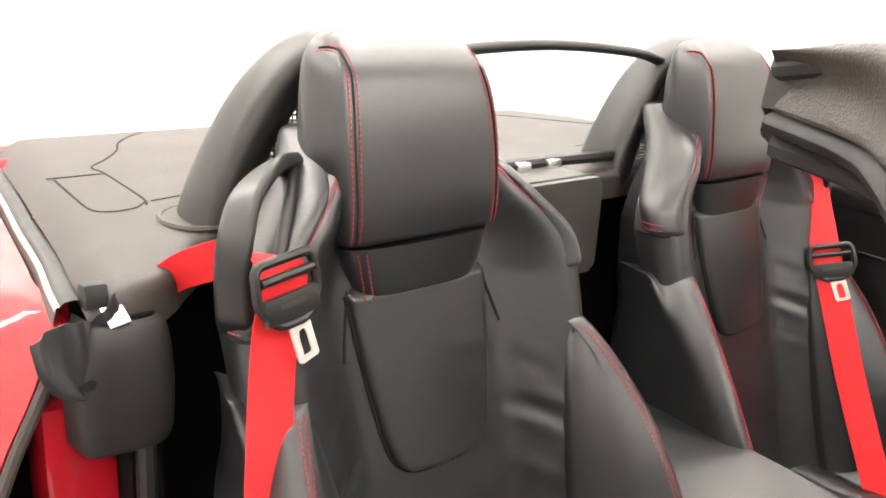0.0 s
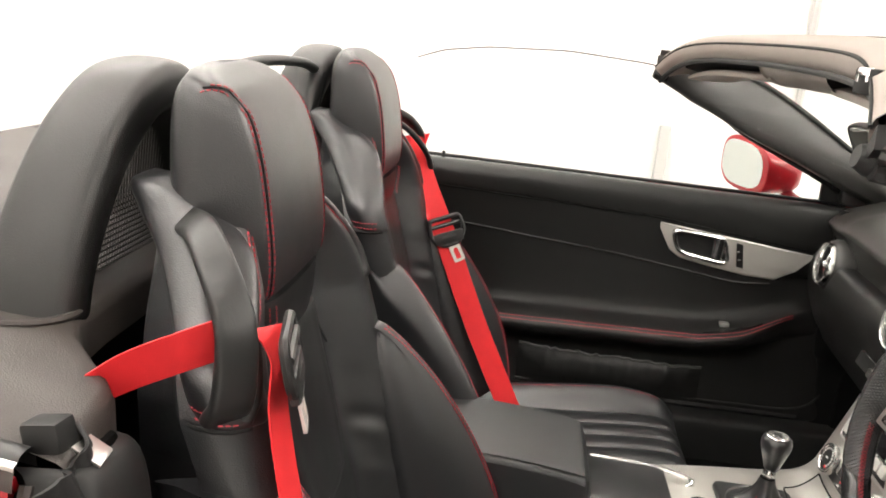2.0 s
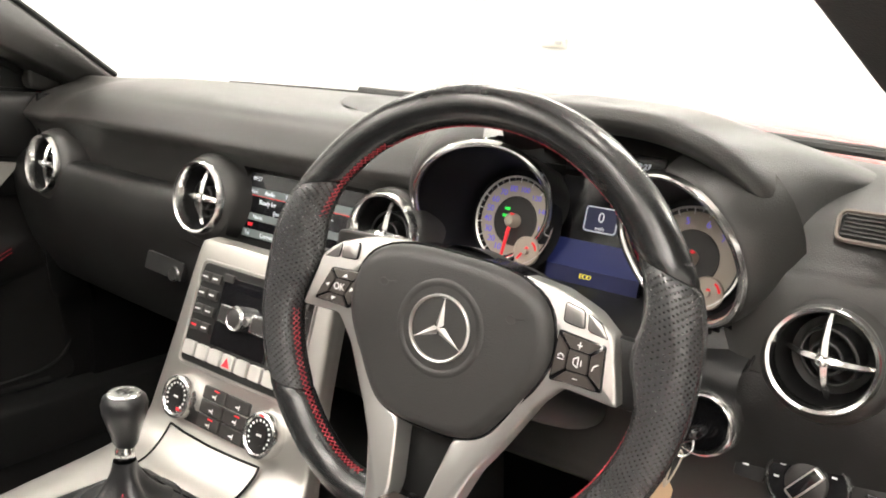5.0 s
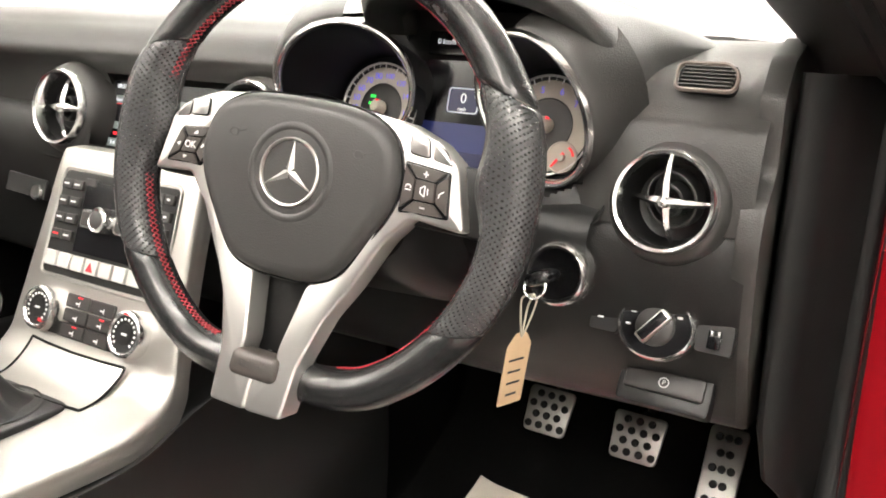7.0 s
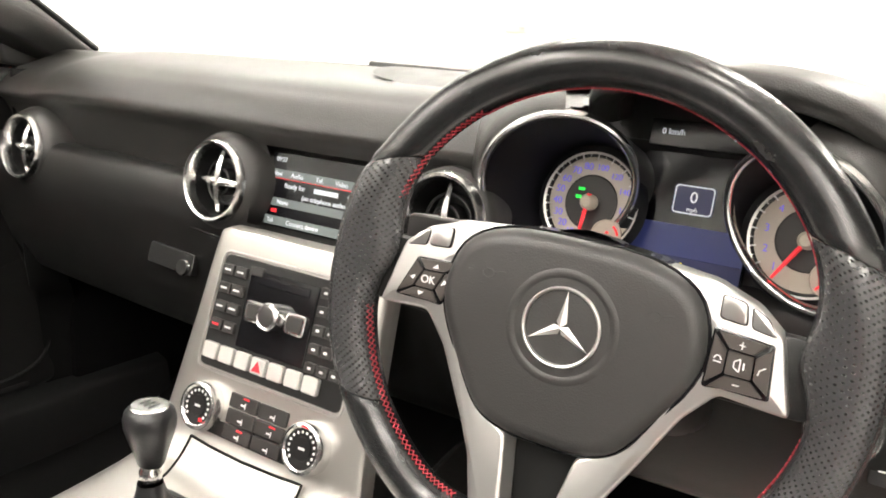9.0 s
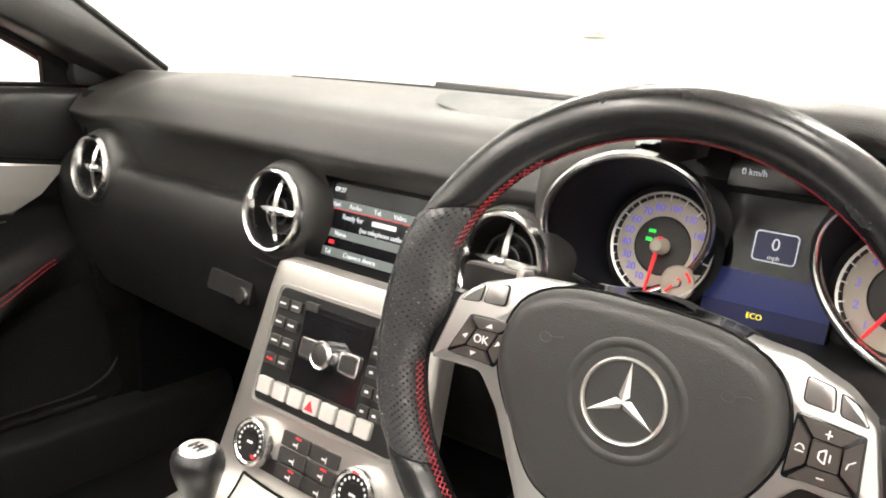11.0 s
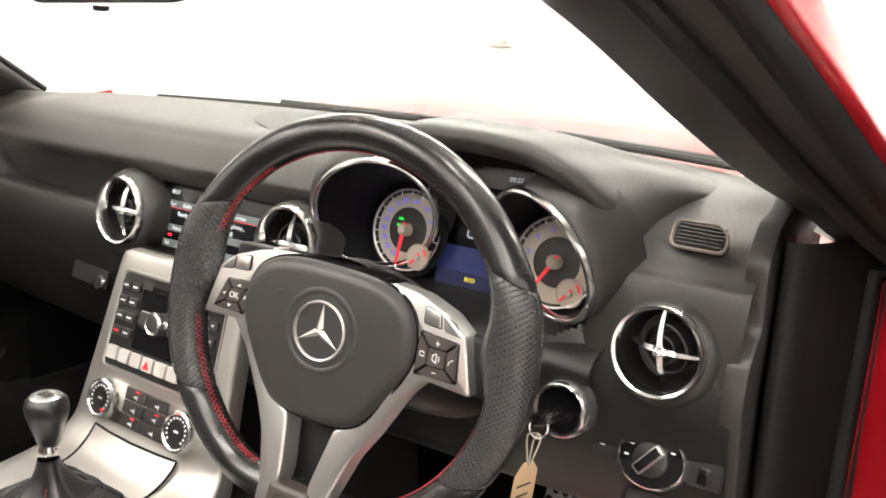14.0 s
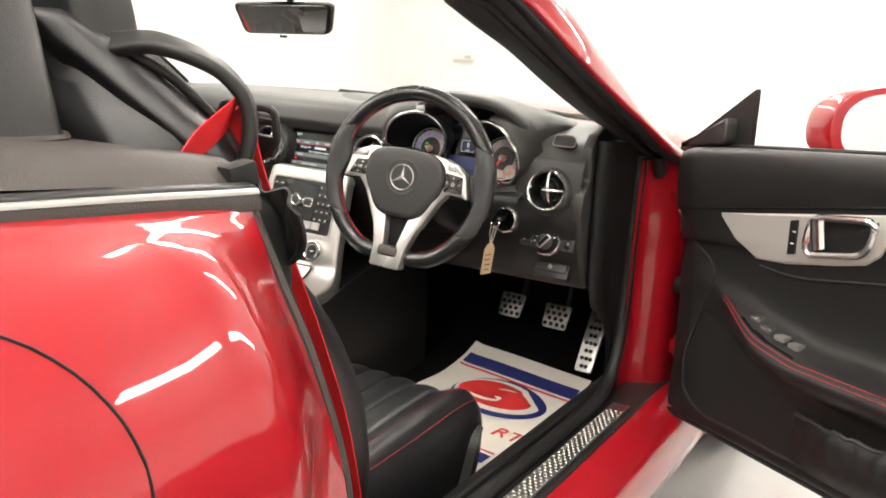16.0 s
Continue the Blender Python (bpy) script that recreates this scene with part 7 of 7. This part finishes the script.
for s in (1, -1):
    lines = (((0.38, -1.66), (0.42, -1.62), (0.46, -1.56), (0.489, -1.491), (0.53, -1.43), (0.562, -1.39), (0.560, -1.35), (0.562, -1.28), (0.566, -1.20), (0.572, -1.178)),
             ((0.28, -1.225), (0.42, -1.215), (0.56, -1.19)), ((0.635, -1.345), (0.60, -1.345), (0.563, -1.345)),
             ((0.628, -1.335), (0.634, -1.25), (0.636, -1.185), (0.62, -1.168), (0.59, -1.17), (0.568, -1.19)))
    for ln in lines:
        part("deck_gap", tube(spline([(s * x, y, deck_z(x, y) + 0.0006) for x, y in ln], 50), 0.0017, 6, flat=0.5), GROOVE, rear)
    part("hoop_plinth", tube([(s * 0.537 + 0.046 * math.cos(a), -1.108 + 0.054 * math.sin(a) + 0.10 * math.cos(a) * 0.046 * s, deck_z(0.52, -1.1) + 0.0005) for a in (2 * math.pi * k / 28 for k in range(28))], 0.004, 6, True), DECK, rear)
    # end trim of the body side with its rubber boot and bright strip
    ys = (-0.988, -1.04, -1.12, -1.25, -1.39, -1.6)
    part("side_trim", net([[(s * (belt_x(y) - 0.022), y, belt_z(y) - 0.016), (s * (belt_x(y) - 0.018), y, belt_z(y) + 0.002), (s * (belt_x(y) - 0.004), y, belt_z(y) + 0.003), (s * (belt_x(y) + 0.002), y, belt_z(y) - 0.002)] for y in ys], 14, 20), PLASTIC, rear, "dark metal roof seal channel")
    part("bright_strip", net([[(s * (belt_x(y) + 0.001), y, belt_z(y)), (s * (belt_x(y) + 0.0035), y, belt_z(y) - 0.0006), (s * (belt_x(y) + 0.0055), y, belt_z(y) - 0.0022), (s * (belt_x(y) + 0.006), y, belt_z(y) - 0.005)] for y in ys], 10, 20), STEEL, rear, "bright metal belt strip")
    part("strip_skirt", net([[(s * (belt_x(y) + 0.0045), y, belt_z(y) - 0.004), (s * (belt_x(y) + 0.0075), y, belt_z(y) - 0.012), (s * (belt_x(y) + 0.0085), y, belt_z(y) - 0.020)] for y in ys], 6, 20), DECK, rear, "grey seal below the bright strip")
    part("channel_rail", tube([(s * (belt_x(y) - 0.026), y, belt_z(y) - 0.001) for y in ys], 0.0035, 6), STEEL, rear)
    cap = []
    for z, x0, x1, y0 in ((0.928, 0.655, 0.722, -0.950), (0.922, 0.650, 0.728, -0.938), (0.900, 0.648, 0.736, -0.930), (0.86, 0.648, 0.742, -0.926), (0.815, 0.652, 0.742, -0.926), (0.800, 0.660, 0.738, -0.934), (0.796, 0.670, 0.730, -0.96)):
        cap.append([(s * x0, y0 - 0.07, z), (s * x0, y0 - 0.02, z), (s * (x0 + 0.006), y0 - 0.004, z), (s * (x0 + 0.022), y0, z), (s * (x0 * 0.4 + x1 * 0.6), y0 - 0.003, z), (s * (x1 - 0.008), y0 - 0.010, z), (s * x1, y0 - 0.05, z)])
    part("post_cap", net(cap, 28, 24), RUBBER, rear, "black rubber end cap")
    folds = []
    for i in range(13):
        f = i / 12
        half = 0.037 * math.sqrt(max(0.0, 1 - max(0, (f - 0.35) / 0.66) ** 2)) + 0.002
        folds.append([(s * (0.730 + half * u - 0.006 * f), -0.957 + 0.020 * f - 0.012 * u * u + (0.003 + 0.002 * (1 - f)) * math.sin(7 * u + 3 * f) + 0.0015 * math.sin(17 * u - 4 * f), 0.934 - 0.062 * f - 0.012 * u + 0.006 * math.sin(5 * u) * (1 - f)) for u in (-1 + k / 10 for k in range(21))])
    flap_part = part("rubber_flap", solid(net(folds, 60, 30), 0.003), RUBBER, rear, "creased black rubber flap")
    part("flap_hole", moved(lathe([(0.0, 0.001), (0.006, 0.001), (0.0065, -0.001)], 14), Matrix.Translation((s * 0.731, -0.934, 0.880)) @ pose(0, 0, 0, -90, 0, 0) @ Matrix.Diagonal((1.3, 0.8, 1, 1))), GROOVE, flap_part)
    part("seal_block", moved(box(-0.011, 0.011, -0.016, 0.016, -0.014, 0.010, 0.004), Matrix.Translation((s * 0.706, -0.982, 0.950)) @ pose(0, 0, 0, 12, 0, s * -8)), RUBBER, rear, "black rubber block at the channel's end")
    part("metal_tab", moved(box(-0.010, 0.010, -0.016, 0.012, -0.0015, 0.0015, 0.001), Matrix.Translation((s * 0.696, -0.955, 0.934)) @ pose(0, 0, 0, -35, s * 10, 0)), STEEL, rear, "bright metal tab")
    part("channel_clip", moved(box(-0.008, 0.008, -0.012, 0.012, -0.004, 0.005, 0.002), Matrix.Translation((s * (belt_x(-1.26) - 0.026), -1.26, 0.949)) @ pose(0, 0, 0, 0, 0, s * 10)), PLASTIC, rear, "black clip in the channel")
    part("rear_post", box(min(s * 0.69, s * 0.762), max(s * 0.69, s * 0.762), -1.05, -0.984, 0.40, 0.84, 0.012), PAINT, car, "red painted rear door post")
    part("post_seal", tube([(s * 0.683, -0.948, 0.24), (s * 0.683, -0.945, 0.5), (s * 0.680, -0.938, 0.84)], 0.010, 8), RUBBER, car, "black rubber door seal")
    part("side_liner", box(min(s * 0.655, s * 0.69), max(s * 0.655, s * 0.69), -1.12, -0.955, 0.22, 0.93, 0.006), CARPET, car)
# storage box between the seats
part("storage_box", net([[(p[0], y, p[1]) for p in rounded(0.19, 0.15, 0.020, 4, 0.035, 0.914)] for y in (-1.068, -1.03, -0.992, -0.984)], 36, 8, True, True), SOFT, rear, "black storage box between the seats")
part("box_rail", tube([(-0.052, -1.0, 0.988), (0.122, -1.0, 0.988)], 0.004, 6), PLASTIC, rear)


def roll_hoop(cx):
    t = thing("roll_hoop", "black padded roll-over hoop standing on the rear deck", "roll hoop", (cx, 0, 0), "roll hoops")
    pts = spline([(0.166, -1.100, 0.950), (0.143, -1.096, 1.02), (0.103, -1.085, 1.10), (0.064, -1.074, 1.146), (0.024, -1.070, 1.165), (-0.024, -1.070, 1.165), (-0.064, -1.074, 1.146), (-0.103, -1.085, 1.10), (-0.143, -1.096, 1.02), (-0.166, -1.100, 0.950)], 64)
    prof = []
    for i, p in enumerate(pts):
        q = Vector(tuple(pts[min(i + 1, 63)])) - Vector(tuple(pts[max(i - 1, 0)]))
        n = Vector((q.z, 0, -q.x)).normalized()
        o = Vector(tuple(p))
        if n.dot(o - Vector((0, -1.09, 1.0))) < 0:
            n = -n
        d = 0.050 - 0.010 * math.sin(i / 63 * math.pi)
        prof.append([o + n * a + Vector((0, b * d, 0)) for a, b in ((0.022, -0.85), (0.028, -0.2), (0.027, 0.55), (0.020, 0.86), (0.004, 0.98), (-0.020, 0.86), (-0.027, 0.3), (-0.027, -0.6), (-0.014, -1.0), (0.010, -1.0))])
    part("hoop", net(prof, 28, 64, True, True), LOWER, t, "black padded hoop")
    mesh = bmesh.new()
    for k in range(45):
        x = -0.132 + 0.006 * k
        top = float(np.interp(abs(x), (0.0, 0.05, 0.09, 0.12, 0.15), (1.155, 1.14, 1.10, 1.05, 0.98)))
        tube([(x, -1.10, 0.965), (x, -1.085, top)], 0.0013, 4, bm=mesh)
    for k in range(31):
        z = 0.975 + 0.006 * k
        w = float(np.interp(z, (0.96, 1.02, 1.10, 1.15, 1.16), (0.145, 0.125, 0.088, 0.045, 0.02)))
        tube([(-w, -1.095, z), (w, -1.095, z)], 0.0013, 4, bm=mesh)
    part("hoop_net", mesh, PLASTIC, t, "black net filling the hoop")


roll_hoop(0.370)
roll_hoop(-0.372)
wind = thing("wind_deflector", "clear wind deflector in a black frame between the hoops", "wind deflector")
part("pane", moved(prism(round_poly([Vector(p) for p in ((-0.235, 0.0), (0.235, 0.0), (0.262, 0.165), (0.20, 0.182), (-0.20, 0.182), (-0.262, 0.165))], 0.02), 0.004), frame_at((0, -1.075, 0.992), (1, 0, 0), (0, 0.06, 1))), GLASS, wind, "clear pane")
part("frame_bar", tube(spline([(-0.285, -1.058, 1.152), (-0.20, -1.06, 1.168), (0, -1.062, 1.178), (0.20, -1.06, 1.168), (0.285, -1.058, 1.152)], 30), 0.0085, 10), PLASTIC, wind)
part("frame_bar", tube(spline([(-0.24, -1.075, 0.994), (0, -1.078, 0.998), (0.24, -1.075, 0.994)], 16), 0.010, 8), PLASTIC, wind)
for s in (1, -1):
    part("frame_post", tube([(s * 0.232, -1.070, 0.994), (s * 0.285, -1.055, 1.150)], 0.012, 8, flat=1.6, up=(0, 1, 0)), PLASTIC, wind)
    part("clip", box(min(s * 0.02, s * 0.05), max(s * 0.02, s * 0.05), -1.085, -1.06, 0.985, 1.003, 0.003), CHROME, wind)


# ---- pedals, paper mat, key and wipers ----
def pedal(x, y, z, w, h, tilt, name, label, rows):
    t = thing(name, label, "pedal", (x, y, z), group="pedals")
    m = pose(0, 0, 0, 90 - tilt, 0, 0)
    out = round_poly([Vector(p) for p in ((-w * 0.44, -h / 2), (w * 0.44, -h / 2), (w / 2, h / 2), (-w / 2, h / 2))], 0.008)
    pl = part("plate", moved(prism(out, 0.006, 0.0015, 2), m), STEEL, t, "brushed steel pedal plate")
    for j in range(rows):
        n = 3 if j % 2 else 4
        n = n if w > 0.05 else 2 + j % 2
        for i in range(n):
            c = Vector(((i - (n - 1) / 2) * w * 0.23, -h / 2 + h * (j + 0.7) / (rows + 0.4), 0))
            part("stud", moved(lathe([(0.0, 0.004), (0.0040, 0.0036), (0.0052, 0.0005), (0.0052, -0.001)], 12), m @ Matrix.Translation(c)), RUBBER, pl)
    arm = [m @ Vector((0, h * 0.3, -0.006)), m @ Vector((0, h * 0.5, -0.03)), m @ Vector((0.0, h * 0.9, -0.06)), Vector((0, 0.14, 0.22))]
    part("pedal_arm", tube(spline(arm, 10), 0.008, 8), PLASTIC, t)


pedal(0.371, 0.314, 0.468, 0.066, 0.062, 28, "clutch_pedal", "brushed steel clutch pedal with black rubber studs", 4)
pedal(0.490, 0.330, 0.458, 0.070, 0.062, 28, "brake_pedal", "brushed steel brake pedal with black rubber studs", 4)
pedal(0.602, 0.300, 0.430, 0.048, 0.165, 34, "accelerator_pedal", "tall brushed steel accelerator pedal with rubber studs", 8)

mat = thing("paper_floor_mat", "white printed paper mat lying in the driver's footwell", "floor mat")
MA, MB, MC, MD = Vector((0.290, 0.290)), Vector((0.625, 0.262)), Vector((0.600, -0.250)), Vector((0.255, -0.200))


def mat_at(a, b, lift=0.0):
    """A place on the mat: a across it from its left, b from its far end."""
    p = MA.lerp(MB, a).lerp(MD.lerp(MC, a), b)
    curl = max(0, 0.16 - b) ** 2 * 0.35 + max(0, 0.10 - a) ** 2 * 0.5
    return Vector((p.x, p.y, 0.3045 + max(0, p.y - 0.12) ** 1.5 * 0.55 + curl + 0.0015 * math.sin(5 * a + 3 * b) + lift))


def mat_print(name, outline, colour, lift, parent):
    bm = bmesh.new()
    n = len(outline)
    c = (sum(p[0] for p in outline) / n, sum(p[1] for p in outline) / n)
    rings = [[mat_at(c[0] + (p[0] - c[0]) * k, c[1] + (p[1] - c[1]) * k, lift) for p in outline] for k in (1.0, 0.85, 0.7, 0.55, 0.4, 0.2, 0.02)]
    grid(rings, True, True, bm)
    return part(name, bm, colour, parent)


sheet = part("sheet", solid(grid([[mat_at(i / 24, j / 30) for i in range(25)] for j in range(31)]), 0.0008), PAPER, mat, "creased white paper")
for b0, b1, col in ((0.075, 0.150, NAVY), (0.165, 0.178, REDPRINT), (0.86, 0.935, NAVY), (0.83, 0.842, REDPRINT)):
    part("printed_stripe", grid([[mat_at(0.03 + 0.94 * i / 24, b, 0.0012) for i in range(25)] for b in (b0, (b0 + b1) / 2, b1)]), col, mat)
oval = lambda w, h, cx=0.55, cy=0.36: [(cx + w * math.cos(2 * math.pi * k / 40), cy + h * math.sin(2 * math.pi * k / 40)) for k in range(40)]
mat_print("logo_ring", oval(0.36, 0.185), NAVY, 0.0012, mat)
mat_print("logo_gap", oval(0.330, 0.155, 0.530, 0.35), PAPER, 0.0028, mat)
mat_print("logo_oval", oval(0.285, 0.125, 0.51, 0.345), REDPRINT, 0.0044, mat)
swoosh = spline([(0.72, 0.275, 0), (0.56, 0.27, 0), (0.47, 0.305, 0), (0.52, 0.345, 0), (0.58, 0.38, 0), (0.50, 0.415, 0), (0.34, 0.42, 0)], 30)
part("logo_swoosh", grid([[mat_at(p[0], p[1] + d, 0.0058) for d in (-0.014, 0.014)] for p in swoosh]), PAPER, mat)
words("RT", 0.060, frame_at(mat_at(0.90, 0.655, 0.002), mat_at(0.9, 0.68) - mat_at(0.7, 0.68), mat_at(0.8, 0.6) - mat_at(0.8, 0.75)), mat, REDPRINT)

key = thing("car_key", "black car key in the ignition with a buff tag on string", "key")
KM = IGN @ Matrix.Translation((0, 0, 0.006))
part("key_body", moved(net([[(x * w, y * h, z) for x, y in ((-1, -0.6), (0, -1), (1, -0.6), (1, 0.6), (0, 1), (-1, 0.6))] for z, w, h in ((0.0, 0.010, 0.004), (0.012, 0.012, 0.006), (0.030, 0.013, 0.007), (0.042, 0.010, 0.006), (0.046, 0.004, 0.003))], 24, 16, True, True), KM @ pose(0, 0, 0, 0, 0, 25)), GLOSS, key, "glossy black key body")
kt = KM @ Vector((0, 0, 0.040))
part("key_ring", tube([kt + Vector((0.009 * math.cos(a), -0.004 + 0.003 * math.sin(a), -0.006 + 0.009 * math.sin(a))) for a in (2 * math.pi * k / 20 for k in range(20))], 0.0011, 6, True), CHROME, key)
tag_top = Vector((0.493, -0.058, 0.702))
for k, (dx, dz) in enumerate(((0.0, 0.0), (0.006, 0.004), (-0.005, 0.006))):
    part("string", tube(spline([kt + Vector((0, -0.004, -0.012)), kt.lerp(tag_top, 0.45) + Vector((dx, -0.004 + dx * 0.4, dz)), kt.lerp(tag_top, 0.8) + Vector((dx * 0.5, -0.002, 0)), tag_top], 16), 0.0009, 5), STRING, key, "thin white string")
tg = moved(prism(round_poly([Vector(p) for p in ((-0.006, 0.0), (0.006, 0.0), (0.0145, -0.012), (0.0145, -0.068), (-0.0145, -0.068), (-0.0145, -0.012))], 0.002), 0.0008), frame_at(tag_top + Vector((0, 0, 0.004)), (0.30, 0.95, 0.0), (0.10, -0.12, 1)))
tg = part("tag", tg, BUFF, key, "buff card tag")
for k in range(4):
    part("tag_print", moved(box(-0.010 + 0.001 * k, 0.008 - 0.002 * (k % 2), -0.026 - 0.011 * k, -0.024 - 0.011 * k, 0.0002, 0.0006), frame_at(tag_top + Vector((0, 0, 0.004)), (0.30, 0.95, 0.0), (0.10, -0.12, 1))), BUTTON, tg, smooth=False)

# scuttle and wipers at the foot of the windscreen
part("scuttle", net([[(x, ybase(x) + a, 0.950 + b - 0.05 * (abs(x) / 0.72) ** 4) for a, b in ((0.0, 0.0), (0.02, 0.004), (0.05, 0.002), (0.10, -0.008))] for x in [-0.70 + 1.40 * k / 20 for k in range(21)]], 12, 60), PLASTIC, car, "black plastic scuttle panel")
for x0, x1 in ((-0.50, 0.02), (0.06, 0.56)):
    w = thing("wiper", "black windscreen wiper parked at the foot of the glass", "wiper", group="wipers")
    part("blade", tube([(x, ybase(x) + 0.030, 0.958) for x in [x0 + (x1 - x0) * k / 16 for k in range(17)]], 0.005, 6), RUBBER, w)
    part("wiper_arm", tube([(x0 + (x1 - x0) * 0.45, ybase(x0 * 0.5 + x1 * 0.5) + 0.034, 0.963), (x1 - 0.02, ybase(x1) + 0.065, 0.958), (x1 + 0.03, ybase(x1) + 0.075, 0.955)], 0.006, 8), PLASTIC, w)
